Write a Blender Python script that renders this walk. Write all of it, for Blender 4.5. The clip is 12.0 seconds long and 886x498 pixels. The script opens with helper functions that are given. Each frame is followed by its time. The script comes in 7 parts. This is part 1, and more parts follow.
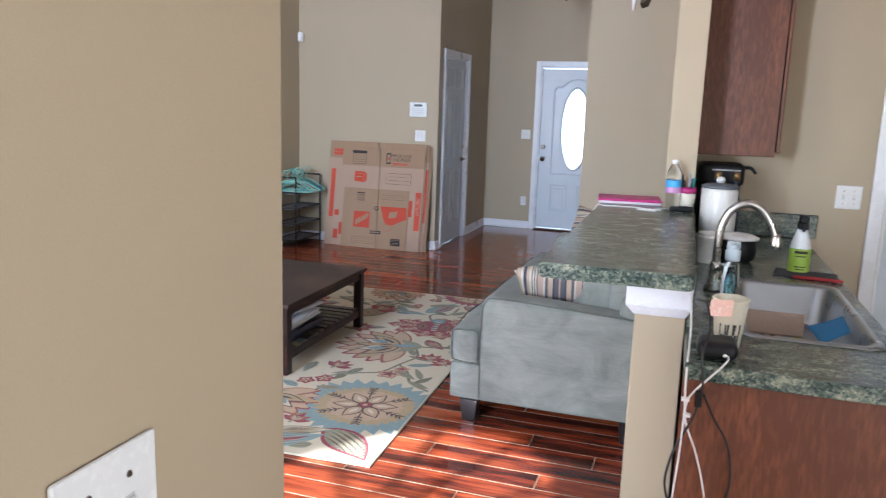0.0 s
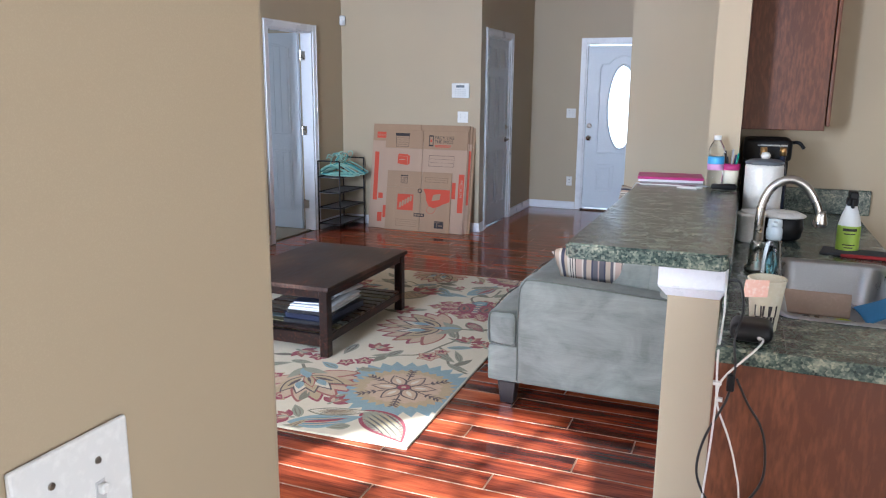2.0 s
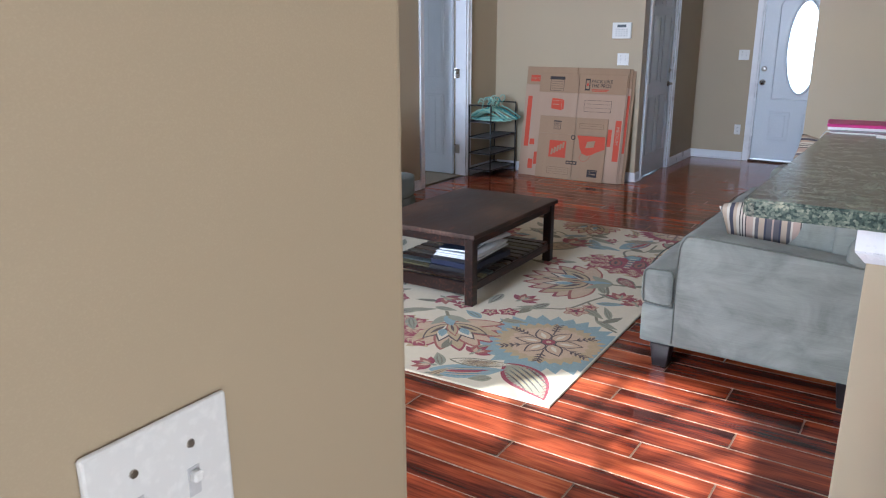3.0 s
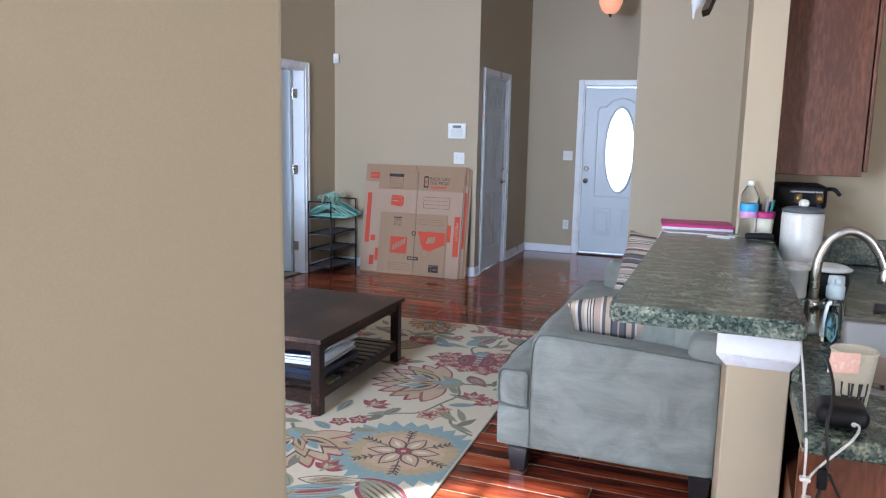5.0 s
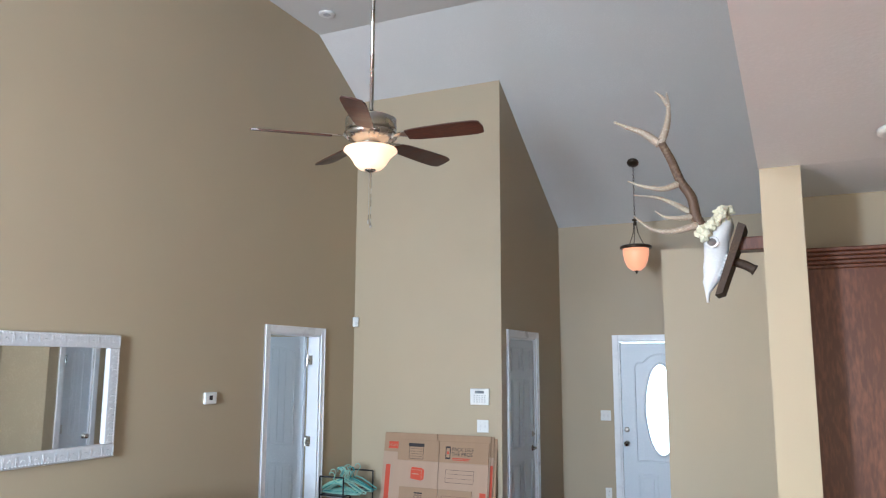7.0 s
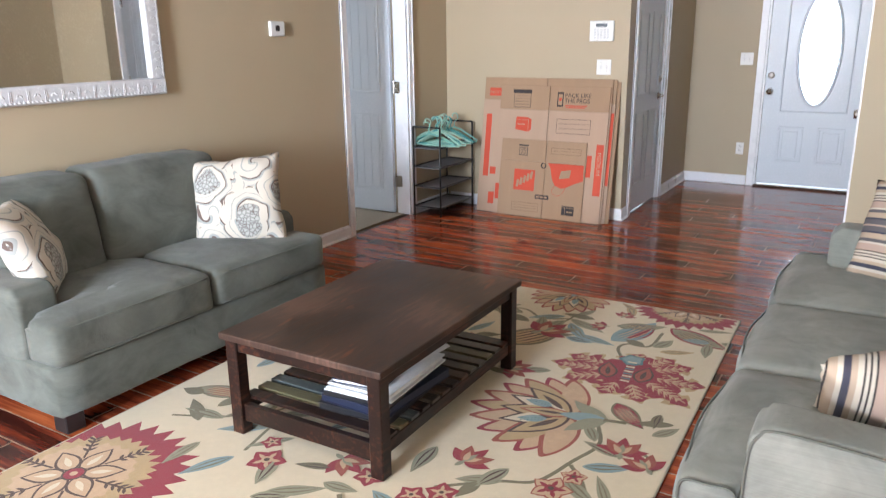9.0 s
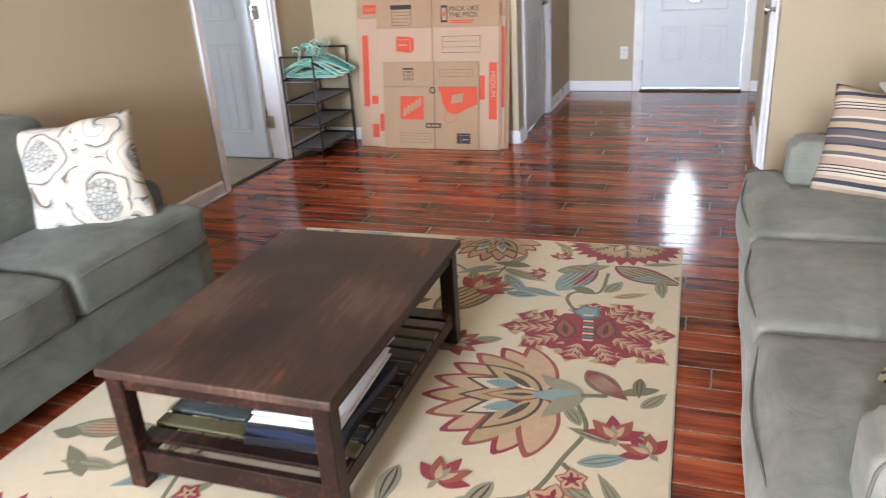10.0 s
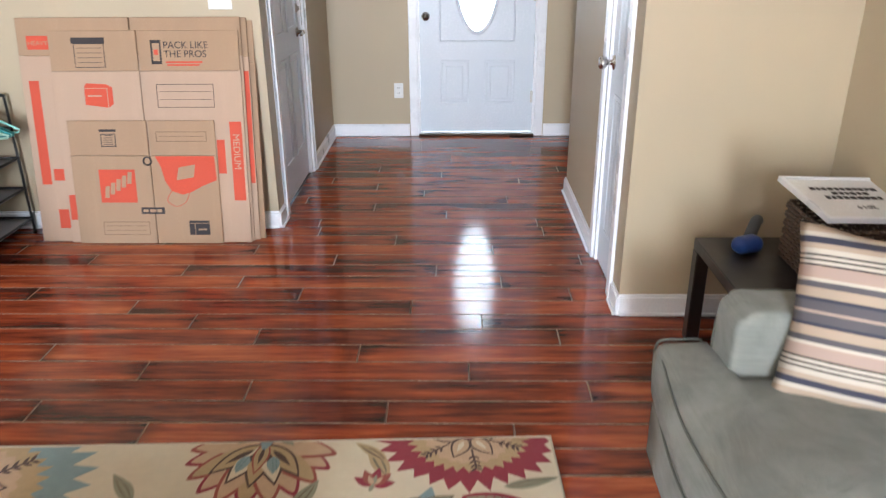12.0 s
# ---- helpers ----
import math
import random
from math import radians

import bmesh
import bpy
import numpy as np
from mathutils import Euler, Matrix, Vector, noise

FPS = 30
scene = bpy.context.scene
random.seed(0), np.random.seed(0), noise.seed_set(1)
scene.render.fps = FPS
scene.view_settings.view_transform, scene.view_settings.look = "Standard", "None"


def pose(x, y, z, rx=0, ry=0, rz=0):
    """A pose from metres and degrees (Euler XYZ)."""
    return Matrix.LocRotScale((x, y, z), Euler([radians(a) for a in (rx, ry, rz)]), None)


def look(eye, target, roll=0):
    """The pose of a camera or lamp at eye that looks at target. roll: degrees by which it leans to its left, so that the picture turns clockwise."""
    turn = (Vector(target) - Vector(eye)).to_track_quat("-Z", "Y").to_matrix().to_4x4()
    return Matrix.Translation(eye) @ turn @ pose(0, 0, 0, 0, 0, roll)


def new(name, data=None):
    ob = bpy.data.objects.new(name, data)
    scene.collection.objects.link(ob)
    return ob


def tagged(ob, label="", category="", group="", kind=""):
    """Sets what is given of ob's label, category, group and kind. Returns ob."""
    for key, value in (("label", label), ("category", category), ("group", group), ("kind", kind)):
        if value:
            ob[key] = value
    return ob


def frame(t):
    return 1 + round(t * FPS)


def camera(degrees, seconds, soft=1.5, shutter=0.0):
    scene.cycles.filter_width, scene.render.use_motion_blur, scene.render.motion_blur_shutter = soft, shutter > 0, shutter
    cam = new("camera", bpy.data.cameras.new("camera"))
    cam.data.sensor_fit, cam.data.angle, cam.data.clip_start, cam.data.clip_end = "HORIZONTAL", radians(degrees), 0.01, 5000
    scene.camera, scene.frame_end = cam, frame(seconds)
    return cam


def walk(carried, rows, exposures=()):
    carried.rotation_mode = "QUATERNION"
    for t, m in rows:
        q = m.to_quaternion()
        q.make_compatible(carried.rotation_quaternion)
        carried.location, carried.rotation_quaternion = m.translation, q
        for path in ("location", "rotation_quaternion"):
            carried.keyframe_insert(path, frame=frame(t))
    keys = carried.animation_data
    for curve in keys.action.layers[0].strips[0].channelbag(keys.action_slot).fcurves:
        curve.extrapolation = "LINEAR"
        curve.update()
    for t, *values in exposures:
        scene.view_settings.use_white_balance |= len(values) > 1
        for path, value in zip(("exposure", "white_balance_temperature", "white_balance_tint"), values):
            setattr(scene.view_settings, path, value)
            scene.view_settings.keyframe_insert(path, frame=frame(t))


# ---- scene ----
cam = camera(61.0, 12.0, soft=1.2, shutter=0.3)
PATH = [
    (0, (0.26, -0.964, 1.49), (-0.342, 0.907, 1.122), 1.9),
    (0.5, (0.295, -0.941, 1.471), (-0.449, 0.877, 1.095), 0.8),
    (1, (0.304, -0.928, 1.465), (-0.427, 0.886, 1.046), 1.1),
    (1.5, (0.318, -0.918, 1.468), (-0.408, 0.898, 1.051), 0.6),
    (2, (0.315, -0.915, 1.485), (-0.409, 0.902, 1.068), 0.5),
    (2.5, (0.267, -0.87, 1.461), (-0.543, 0.893, 0.976), -0.3),
    (3, (0.245, -0.783, 1.459), (-0.809, 0.823, 0.904), -0.1),
    (3.5, (0.22, -0.766, 1.458), (-0.693, 0.946, 0.973), -1.3),
    (3.7, (0.182, -0.776, 1.443), (-0.629, 0.997, 0.998), -1.8),
    (5.3, (0.122, -0.66, 1.479), (-0.576, 1.19, 1.178), 1.3),
    (5.5, (0.132, -0.655, 1.485), (-0.607, 1.178, 1.176), 2.1),
    (6, (0.137, -0.575, 1.505), (-0.664, 1.247, 1.298), 0.9),
    (6.5, (0.168, -0.364, 1.689), (-0.619, 1.473, 1.765), -0.9),
    (7, (0.233, -0.153, 1.773), (-0.597, 1.641, 2.074), 0.2),
    (7.5, (0.212, 0.042, 1.717), (-0.719, 1.803, 1.891), 1.2),
    (7.7, (0.134, 0.138, 1.665), (-0.847, 1.881, 1.721), 1.2),
    (9.3, (-0.56, 0.868, 1.447), (-1.528, 2.494, 0.8), -0.9),
    (9.5, (-0.674, 0.94, 1.455), (-1.57, 2.586, 0.757), -1.7),
    (10, (-0.897, 1.171, 1.447), (-1.549, 2.901, 0.684), -3.8),
    (10.5, (-1.069, 1.542, 1.463), (-1.504, 3.325, 0.668), -3.6),
    (11, (-1.209, 1.867, 1.45), (-1.469, 3.687, 0.662), -2.6),
    (11.5, (-1.265, 2.221, 1.435), (-1.377, 4.053, 0.642), -2.0),
    (12, (-1.291, 2.689, 1.486), (-1.323, 4.531, 0.707), -0.4),
]
walk(cam, [(t, look(eye, target, roll)) for t, eye, target, roll in PATH],
     exposures=[(0.0, 2.0, 5300, 10), (2.5, 2.02, 5250, 10), (3.0, 1.82, 5250, 10), (3.6, 1.96, 5200, 10), (5.5, 2.03, 5080, 8), (6.5, 2.24, 5300, 6), (7.5, 2.16, 5400, 3), (9.3, 2.6, 5950, 11), (10.5, 2.78, 6000, 11), (12.0, 2.82, 5900, 10)])

# ---- light ----
SUN_ELEV, SUN_DRIFT = 30.8, 0.226  # degrees above the horizon; metres to the east for each metre north
world = bpy.data.worlds.new("sky")
scene.world = world
world.use_nodes = True
wn = world.node_tree
sky = wn.nodes.new("ShaderNodeTexSky")
sky.sky_type = "NISHITA"
sky.sun_disc = False
sky.sun_elevation, sky.sun_rotation = radians(SUN_ELEV), radians(192.3)
wn.links.new(sky.outputs["Color"], wn.nodes["Background"].inputs["Color"])
wn.nodes["Background"].inputs["Strength"].default_value = 0.06

sun = new("sun", bpy.data.lights.new("sun", "SUN"))
sun.data.energy, sun.data.angle, sun.data.color = 5.0, radians(0.5), (1.0, 0.95, 0.87)
sun.matrix_world = look((-3.5, -12.0, 9.0), (-3.5 + SUN_DRIFT, -11.0, 9.0 - math.hypot(1, SUN_DRIFT) * math.tan(radians(SUN_ELEV))))


def area_lamp(name, at, towards, w, h, watts, colour=(0.82, 0.9, 1.0)):
    lamp = new(name, bpy.data.lights.new(name, "AREA"))
    lamp.data.shape, lamp.data.size, lamp.data.size_y = "RECTANGLE", w, h
    lamp.data.energy, lamp.data.color = watts, colour
    lamp.matrix_world = look(at, towards)
    return lamp


# added fill lamp inside the room, turned to brighten the west wall
area_lamp("light_living_fill", (-2.0, -3.3, 1.65), (-3.73, -2.1, 1.35), 1.5, 1.5, 190, (0.88, 0.93, 1.0))
# unseen lamp added at the back wall to light the post and kitchen
area_lamp("light_back_fill", (2.0, -3.84, 1.1), (2.0, 0, 1.1), 2.2, 1.9, 3.5, (1.0, 0.92, 0.84))
# unseen lamp added to brighten the stub wall from the east
area_lamp("light_east_fill", (2.94, -1.7, 1.5), (0.0, -1.3, 1.5), 1.8, 1.1, 17.0, (1.0, 0.91, 0.82))
area_lamp("light_arch_window", (-1.95, -3.84, 3.45), (-3.85, -1.2, 3.3), 1.1, 0.45, 34)
# weak unseen lamp added east of the hall, with no window behind it
area_lamp("light_foyer_fill", (2.9, 7.8, 1.6), (0, 7.8, 1.4), 1.0, 1.2, 0.3)


# ---- materials ----
def nodes_of(name):
    m = bpy.data.materials.new(name)
    m.use_nodes = True
    return m, m.node_tree, m.node_tree.nodes["Principled BSDF"]


def put(tree, kind, links=(), **values):
    n = tree.nodes.new(kind)
    for key, value in values.items():
        n.inputs[key.replace("_", " ")].default_value = value
    for socket, source in links:
        tree.links.new(source, n.inputs[socket])
    return n


def coords(tree, stretch=(1, 1, 1), shuffle=False):
    c = tree.nodes.new("ShaderNodeTexCoord").outputs["Object"]
    if shuffle:
        info = tree.nodes.new("ShaderNodeObjectInfo")
        far = put(tree, "ShaderNodeVectorMath", [(0, info.outputs["Random"])])
        far.operation = "MULTIPLY"
        far.inputs[1].default_value = (37.0, 53.0, 71.0)
        add = put(tree, "ShaderNodeVectorMath", [(0, c), (1, far.outputs[0])])
        c = add.outputs[0]
    return put(tree, "ShaderNodeMapping", [("Vector", c)], Scale=stretch).outputs[0]


def ramp(tree, fac, stops):
    r = put(tree, "ShaderNodeValToRGB", [("Fac", fac)])
    while len(r.color_ramp.elements) < len(stops):
        r.color_ramp.elements.new(0.5)
    for e, (p, c) in zip(r.color_ramp.elements, stops):
        e.position, e.color = p, (*c, 1)
    return r.outputs["Color"]


def surface(name, dark, light, scale=8.0, rough=0.5, metal=0.0, bump=0.0, fine=120.0, stretch=(1, 1, 1), shuffle=False,
            spread=0.16, rough_spread=0.12, coat=0.0, sheen=0.0, dist=0.002, detail=5.0):
    """A surface with broad variation between two colours, fine grain in the relief and an uneven gloss."""
    m, t, b = nodes_of(name)
    v = coords(t, stretch, shuffle)
    broad = put(t, "ShaderNodeTexNoise", [("Vector", v)], Scale=scale, Detail=detail, Roughness=0.6)
    grain = put(t, "ShaderNodeTexNoise", [("Vector", v)], Scale=fine, Detail=3.0)
    mixed = put(t, "ShaderNodeMath", [(0, broad.outputs["Fac"]), (1, grain.outputs["Fac"])])
    mixed.operation = "MULTIPLY_ADD"
    mixed.inputs[1].default_value = 0.8
    t.links.new(broad.outputs["Fac"], mixed.inputs[0])
    half = put(t, "ShaderNodeMath", [(0, grain.outputs["Fac"])])
    half.operation = "MULTIPLY"
    half.inputs[1].default_value = 0.2
    t.links.new(half.outputs[0], mixed.inputs[2])
    t.links.new(ramp(t, mixed.outputs[0], [(0.5 - spread, dark), (0.5 + spread, light)]), b.inputs["Base Color"])
    r = put(t, "ShaderNodeMapRange", [("Value", broad.outputs["Fac"])])
    r.inputs["From Min"].default_value, r.inputs["From Max"].default_value = 0.3, 0.7
    r.inputs["To Min"].default_value, r.inputs["To Max"].default_value = max(0.02, rough - rough_spread / 2), min(1, rough + rough_spread / 2)
    t.links.new(r.outputs[0], b.inputs["Roughness"])
    b.inputs["Metallic"].default_value = metal
    b.inputs["Coat Weight"].default_value = coat
    b.inputs["Sheen Weight"].default_value = sheen
    if bump:
        k = put(t, "ShaderNodeBump", [("Height", grain.outputs["Fac"])], Strength=bump, Distance=dist)
        t.links.new(k.outputs[0], b.inputs["Normal"])
    return m


def tone(c, k):
    return tuple(min(1.0, v * k) for v in c)


def plain(name, c, rough=0.5, metal=0.0, **more):
    return surface(name, tone(c, 0.9), tone(c, 1.06), rough=rough, metal=metal, **more)


WALL = (0.446, 0.366, 0.246)
m_wall = surface("tan_wall_paint", tone(WALL, 0.93), tone(WALL, 1.03), scale=1.3, rough=0.55, bump=0.08, fine=700, dist=0.001)
# same white paint twice: dimmer light on the high ceiling is in the colour
m_ceiling = surface("white_ceiling_paint_dim", (0.61, 0.6, 0.575), (0.67, 0.66, 0.635), scale=2, rough=0.8, bump=0.35, fine=90, dist=0.003)
m_ceiling_k = surface("white_ceiling_paint_lit", (0.8, 0.8, 0.8), (0.86, 0.86, 0.86), scale=2, rough=0.8, bump=0.3, fine=90, dist=0.003)
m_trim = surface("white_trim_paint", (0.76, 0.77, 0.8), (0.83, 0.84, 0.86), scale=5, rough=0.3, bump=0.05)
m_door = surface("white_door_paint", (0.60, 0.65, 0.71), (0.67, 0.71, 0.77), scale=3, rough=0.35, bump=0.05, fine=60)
m_plastic = plain("white_plastic", (0.8, 0.8, 0.78), 0.35)
m_black = plain("black_plastic", (0.008, 0.008, 0.009), 0.45)
m_black.node_tree.nodes["Principled BSDF"].inputs["Specular IOR Level"].default_value = 0.25
m_gunmetal = plain("black_metal_tube", (0.02, 0.021, 0.022), 0.4, 0.3)
m_nickel = plain("brushed_nickel", (0.55, 0.52, 0.48), 0.28, 1.0, fine=300)
m_steel = plain("stainless_steel", (0.42, 0.44, 0.46), 0.3, 1.0, fine=300)
m_bronze = plain("dark_bronze_metal", (0.07, 0.05, 0.035), 0.4, 0.8)
def nap_material(name, dark, light, weave_lines=0.6):
    """Brushed microfibre: patches where the nap lies the other way, level weave streaks, wrinkles."""
    m, t, b = nodes_of(name)
    patch = put(t, "ShaderNodeTexNoise", [("Vector", coords(t, (1.0, 1.0, 1.6)))], Scale=4.2, Detail=6.0, Roughness=0.62, Distortion=0.7)
    streak = put(t, "ShaderNodeTexNoise", [("Vector", coords(t, (3.0, 5.0, 190.0)))], Scale=1.6, Detail=4.0, Roughness=0.7)
    weave = put(t, "ShaderNodeTexNoise", [("Vector", coords(t))], Scale=380.0, Detail=2.0)
    mixed = put(t, "ShaderNodeMath", [(0, streak.outputs["Fac"]), (2, patch.outputs["Fac"])])
    mixed.operation = "MULTIPLY_ADD"
    mixed.inputs[1].default_value = weave_lines
    t.links.new(ramp(t, mixed.outputs[0], [(0.3 + weave_lines / 2, dark), (0.5 + weave_lines / 2, tone(tuple((p + q) / 2 for p, q in zip(dark, light)), 1.02)), (0.7 + weave_lines / 2, light)]), b.inputs["Base Color"])
    b.inputs["Roughness"].default_value = 1.0
    b.inputs["Specular IOR Level"].default_value = 0.12
    b.inputs["Sheen Weight"].default_value = 0.12
    b.inputs["Sheen Roughness"].default_value = 0.5
    crease = put(t, "ShaderNodeTexNoise", [("Vector", coords(t, (1.0, 1.0, 1.4)))], Scale=9.0, Detail=3.0, Distortion=1.2)
    low = put(t, "ShaderNodeBump", [("Height", crease.outputs["Fac"])], Strength=0.2, Distance=0.02)
    k = put(t, "ShaderNodeBump", [("Height", weave.outputs["Fac"]), ("Normal", low.outputs[0])], Strength=0.35, Distance=0.0015)
    t.links.new(k.outputs[0], b.inputs["Normal"])
    return m


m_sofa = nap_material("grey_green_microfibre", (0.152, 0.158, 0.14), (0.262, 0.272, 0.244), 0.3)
# the hue of m_sofa at about half its brightness
m_sofa_l = nap_material("dark_grey_green_microfibre", (0.07, 0.075, 0.063), (0.135, 0.142, 0.122), 0.12)
m_dark_leg = plain("black_stained_wood", (0.018, 0.014, 0.014), 0.35)
m_espresso = surface("espresso_stained_wood", (0.013, 0.006, 0.0045), (0.085, 0.028, 0.014), scale=7, rough=0.36, bump=0.2, fine=60, stretch=(1, 0.14, 1),
                     spread=0.13)
m_cabinet = surface("cherry_cabinet_wood", (0.10, 0.03, 0.013), (0.235, 0.083, 0.034), scale=7, rough=0.4, bump=0.12, fine=90, stretch=(1, 1, 0.22), spread=0.2)


def worn_top_material():
    """Dark stained boards with a long grain, paler rubbed streaks and orange spots where the stain has gone."""
    m, t, b = nodes_of("worn_red_brown_tabletop")
    grain = put(t, "ShaderNodeTexNoise", [("Vector", coords(t, (9.0, 1.1, 1.0)))], Scale=5.0, Detail=8.0, Roughness=0.65)
    cloud = put(t, "ShaderNodeTexNoise", [("Vector", coords(t, (1.0, 0.6, 1.0)))], Scale=3.2, Detail=3.0)
    spot = put(t, "ShaderNodeTexNoise", [("Vector", coords(t, (3.4, 1.0, 1.0)))], Scale=6.0, Detail=1.5)
    mixed = put(t, "ShaderNodeMath", [(0, grain.outputs["Fac"]), (2, cloud.outputs["Fac"])])
    mixed.operation = "MULTIPLY_ADD"
    mixed.inputs[1].default_value = 0.8
    base = ramp(t, mixed.outputs[0], [(0.7, (0.026, 0.015, 0.011)), (0.9, (0.058, 0.031, 0.021)), (1.0, (0.10, 0.055, 0.039))])
    bare = ramp(t, spot.outputs["Fac"], [(0.68, (0.0, 0.0, 0.0)), (0.8, (0.8, 0.8, 0.8))])
    mix = put(t, "ShaderNodeMix", [("Factor", bare)])
    mix.data_type = "RGBA"
    mix.inputs[7].default_value = (0.19, 0.058, 0.022, 1)
    t.links.new(base, mix.inputs[6])
    t.links.new(mix.outputs[2], b.inputs["Base Color"])
    r = put(t, "ShaderNodeMapRange", [("Value", grain.outputs["Fac"])])
    r.inputs["To Min"].default_value, r.inputs["To Max"].default_value = 0.32, 0.62
    t.links.new(r.outputs[0], b.inputs["Roughness"])
    b.inputs["Specular IOR Level"].default_value = 0.32
    k = put(t, "ShaderNodeBump", [("Height", grain.outputs["Fac"])], Strength=0.25, Distance=0.002)
    t.links.new(k.outputs[0], b.inputs["Normal"])
    return m


m_worn_top = worn_top_material()
m_espresso.node_tree.nodes["Principled BSDF"].inputs["Specular IOR Level"].default_value = 0.3
m_card = surface("brown_cardboard", (0.33, 0.215, 0.13), (0.40, 0.265, 0.165), scale=4, rough=0.85, bump=0.2, fine=200, stretch=(4, 1, 0.4))
m_card_pale = surface("pale_cardboard", (0.41, 0.285, 0.2), (0.48, 0.34, 0.245), scale=4, rough=0.85, bump=0.2, fine=200, stretch=(4, 1, 0.4))
m_card_edge = plain("cardboard_edge", (0.2, 0.125, 0.07), 0.9)
m_orange = plain("orange_print", (0.55, 0.075, 0.035), 0.8)
m_ink = plain("dark_ink", (0.035, 0.028, 0.028), 0.8)
m_carpet = surface("beige_carpet", (0.25, 0.2, 0.14), (0.36, 0.29, 0.21), scale=30, rough=1.0, bump=0.8, fine=300, dist=0.004)


def plank_material():
    m, t, b = nodes_of("glossy_cherry_plank")
    v = coords(t, (0.7, 6.0, 1.0), True)
    info = t.nodes.new("ShaderNodeObjectInfo").outputs["Random"]
    island = t.nodes.new("ShaderNodeNewGeometry").outputs["Random Per Island"]
    both = put(t, "ShaderNodeMath", [(0, info), (1, island)])
    both.operation = "ADD"
    pick = put(t, "ShaderNodeMath", [(0, both.outputs[0])])
    pick.operation = "FRACT"
    big = put(t, "ShaderNodeTexNoise", [("Vector", v)], Scale=2.2, Detail=4.0, Roughness=0.6)
    streak = put(t, "ShaderNodeTexNoise", [("Vector", coords(t, (3.0, 60.0, 1.0), True))], Scale=2.0, Detail=6.0)
    s = put(t, "ShaderNodeMath", [(0, big.outputs["Fac"]), (2, streak.outputs["Fac"])])
    s.operation = "MULTIPLY_ADD"
    s.inputs[1].default_value = 2.8
    q = put(t, "ShaderNodeMath", [(0, s.outputs[0])])
    q.operation = "MULTIPLY_ADD"
    q.inputs[1].default_value = 0.33
    shade = put(t, "ShaderNodeMath", [(0, pick.outputs[0])])
    shade.operation = "MULTIPLY"
    shade.inputs[1].default_value = 0.2
    off = put(t, "ShaderNodeMath", [(0, shade.outputs[0])])
    off.operation = "SUBTRACT"
    off.inputs[1].default_value = 0.215
    t.links.new(off.outputs[0], q.inputs[2])
    c = ramp(t, q.outputs[0], [(0.26, (0.02, 0.0055, 0.0045)), (0.41, (0.105, 0.02, 0.011)), (0.58, (0.29, 0.056, 0.02)), (0.8, (0.54, 0.145, 0.045))])
    # the ends of each board are stained darker, with a ragged edge
    along = put(t, "ShaderNodeSeparateXYZ", [("Vector", t.nodes.new("ShaderNodeTexCoord").outputs["Generated"])]).outputs["X"]
    middle = put(t, "ShaderNodeMath", [(0, along)])
    middle.operation = "PINGPONG"
    middle.inputs[1].default_value = 0.5
    ragged = put(t, "ShaderNodeMath", [(0, big.outputs["Fac"]), (2, middle.outputs[0])])
    ragged.operation = "MULTIPLY_ADD"
    ragged.inputs[1].default_value = 0.16
    burnt = ramp(t, ragged.outputs[0], [(0.06, (0.42, 0.38, 0.4)), (0.15, (1.0, 1.0, 1.0))])
    both_tones = put(t, "ShaderNodeMix")
    both_tones.data_type, both_tones.blend_type = "RGBA", "MULTIPLY"
    both_tones.inputs["Factor"].default_value = 1.0
    t.links.new(c, both_tones.inputs[6])
    t.links.new(burnt, both_tones.inputs[7])
    t.links.new(both_tones.outputs[2], b.inputs["Base Color"])
    b.inputs["Specular IOR Level"].default_value = 0.4
    b.inputs["Roughness"].default_value = 0.16
    r = put(t, "ShaderNodeMapRange", [("Value", big.outputs["Fac"])])
    r.inputs["To Min"].default_value, r.inputs["To Max"].default_value = 0.07, 0.18
    t.links.new(r.outputs[0], b.inputs["Roughness"])
    k = put(t, "ShaderNodeBump", [("Height", streak.outputs["Fac"])], Strength=0.06, Distance=0.001)
    t.links.new(k.outputs[0], b.inputs["Normal"])
    return m


def laminate_material():
    m, t, b = nodes_of("green_granite_laminate")
    v = coords(t, (1, 1, 1))
    cell = put(t, "ShaderNodeTexVoronoi", [("Vector", v)], Scale=170.0)
    cloud = put(t, "ShaderNodeTexNoise", [("Vector", coords(t, (0.5, 1.0, 1.0)))], Scale=26.0, Detail=7.0, Roughness=0.72)
    mixed = put(t, "ShaderNodeMath", [(0, cell.outputs["Color"]), (2, cloud.outputs["Fac"])])
    mixed.operation = "MULTIPLY_ADD"
    mixed.inputs[1].default_value = 0.3
    c = ramp(t, mixed.outputs[0], [(0.42, (0.008, 0.014, 0.013)), (0.58, (0.04, 0.062, 0.054)), (0.7, (0.125, 0.15, 0.118)), (0.88, (0.33, 0.33, 0.245))])
    t.links.new(c, b.inputs["Base Color"])
    b.inputs["Roughness"].default_value = 0.24
    k = put(t, "ShaderNodeBump", [("Height", cloud.outputs["Fac"])], Strength=0.08, Distance=0.001)
    t.links.new(k.outputs[0], b.inputs["Normal"])
    return m


def clear(name, colour, rough=0.02, ior=1.45):
    m, t, b = nodes_of(name)
    b.inputs["Base Color"].default_value = (*colour, 1)
    b.inputs["Transmission Weight"].default_value = 1.0
    b.inputs["Roughness"].default_value, b.inputs["IOR"].default_value = rough, ior
    return m


def glowing(name, colour, strength):
    m, t, b = nodes_of(name)
    b.inputs["Base Color"].default_value = (*colour, 1)
    b.inputs["Emission Color"].default_value = (*colour, 1)
    b.inputs["Emission Strength"].default_value = strength
    b.inputs["Roughness"].default_value = 0.4
    return m


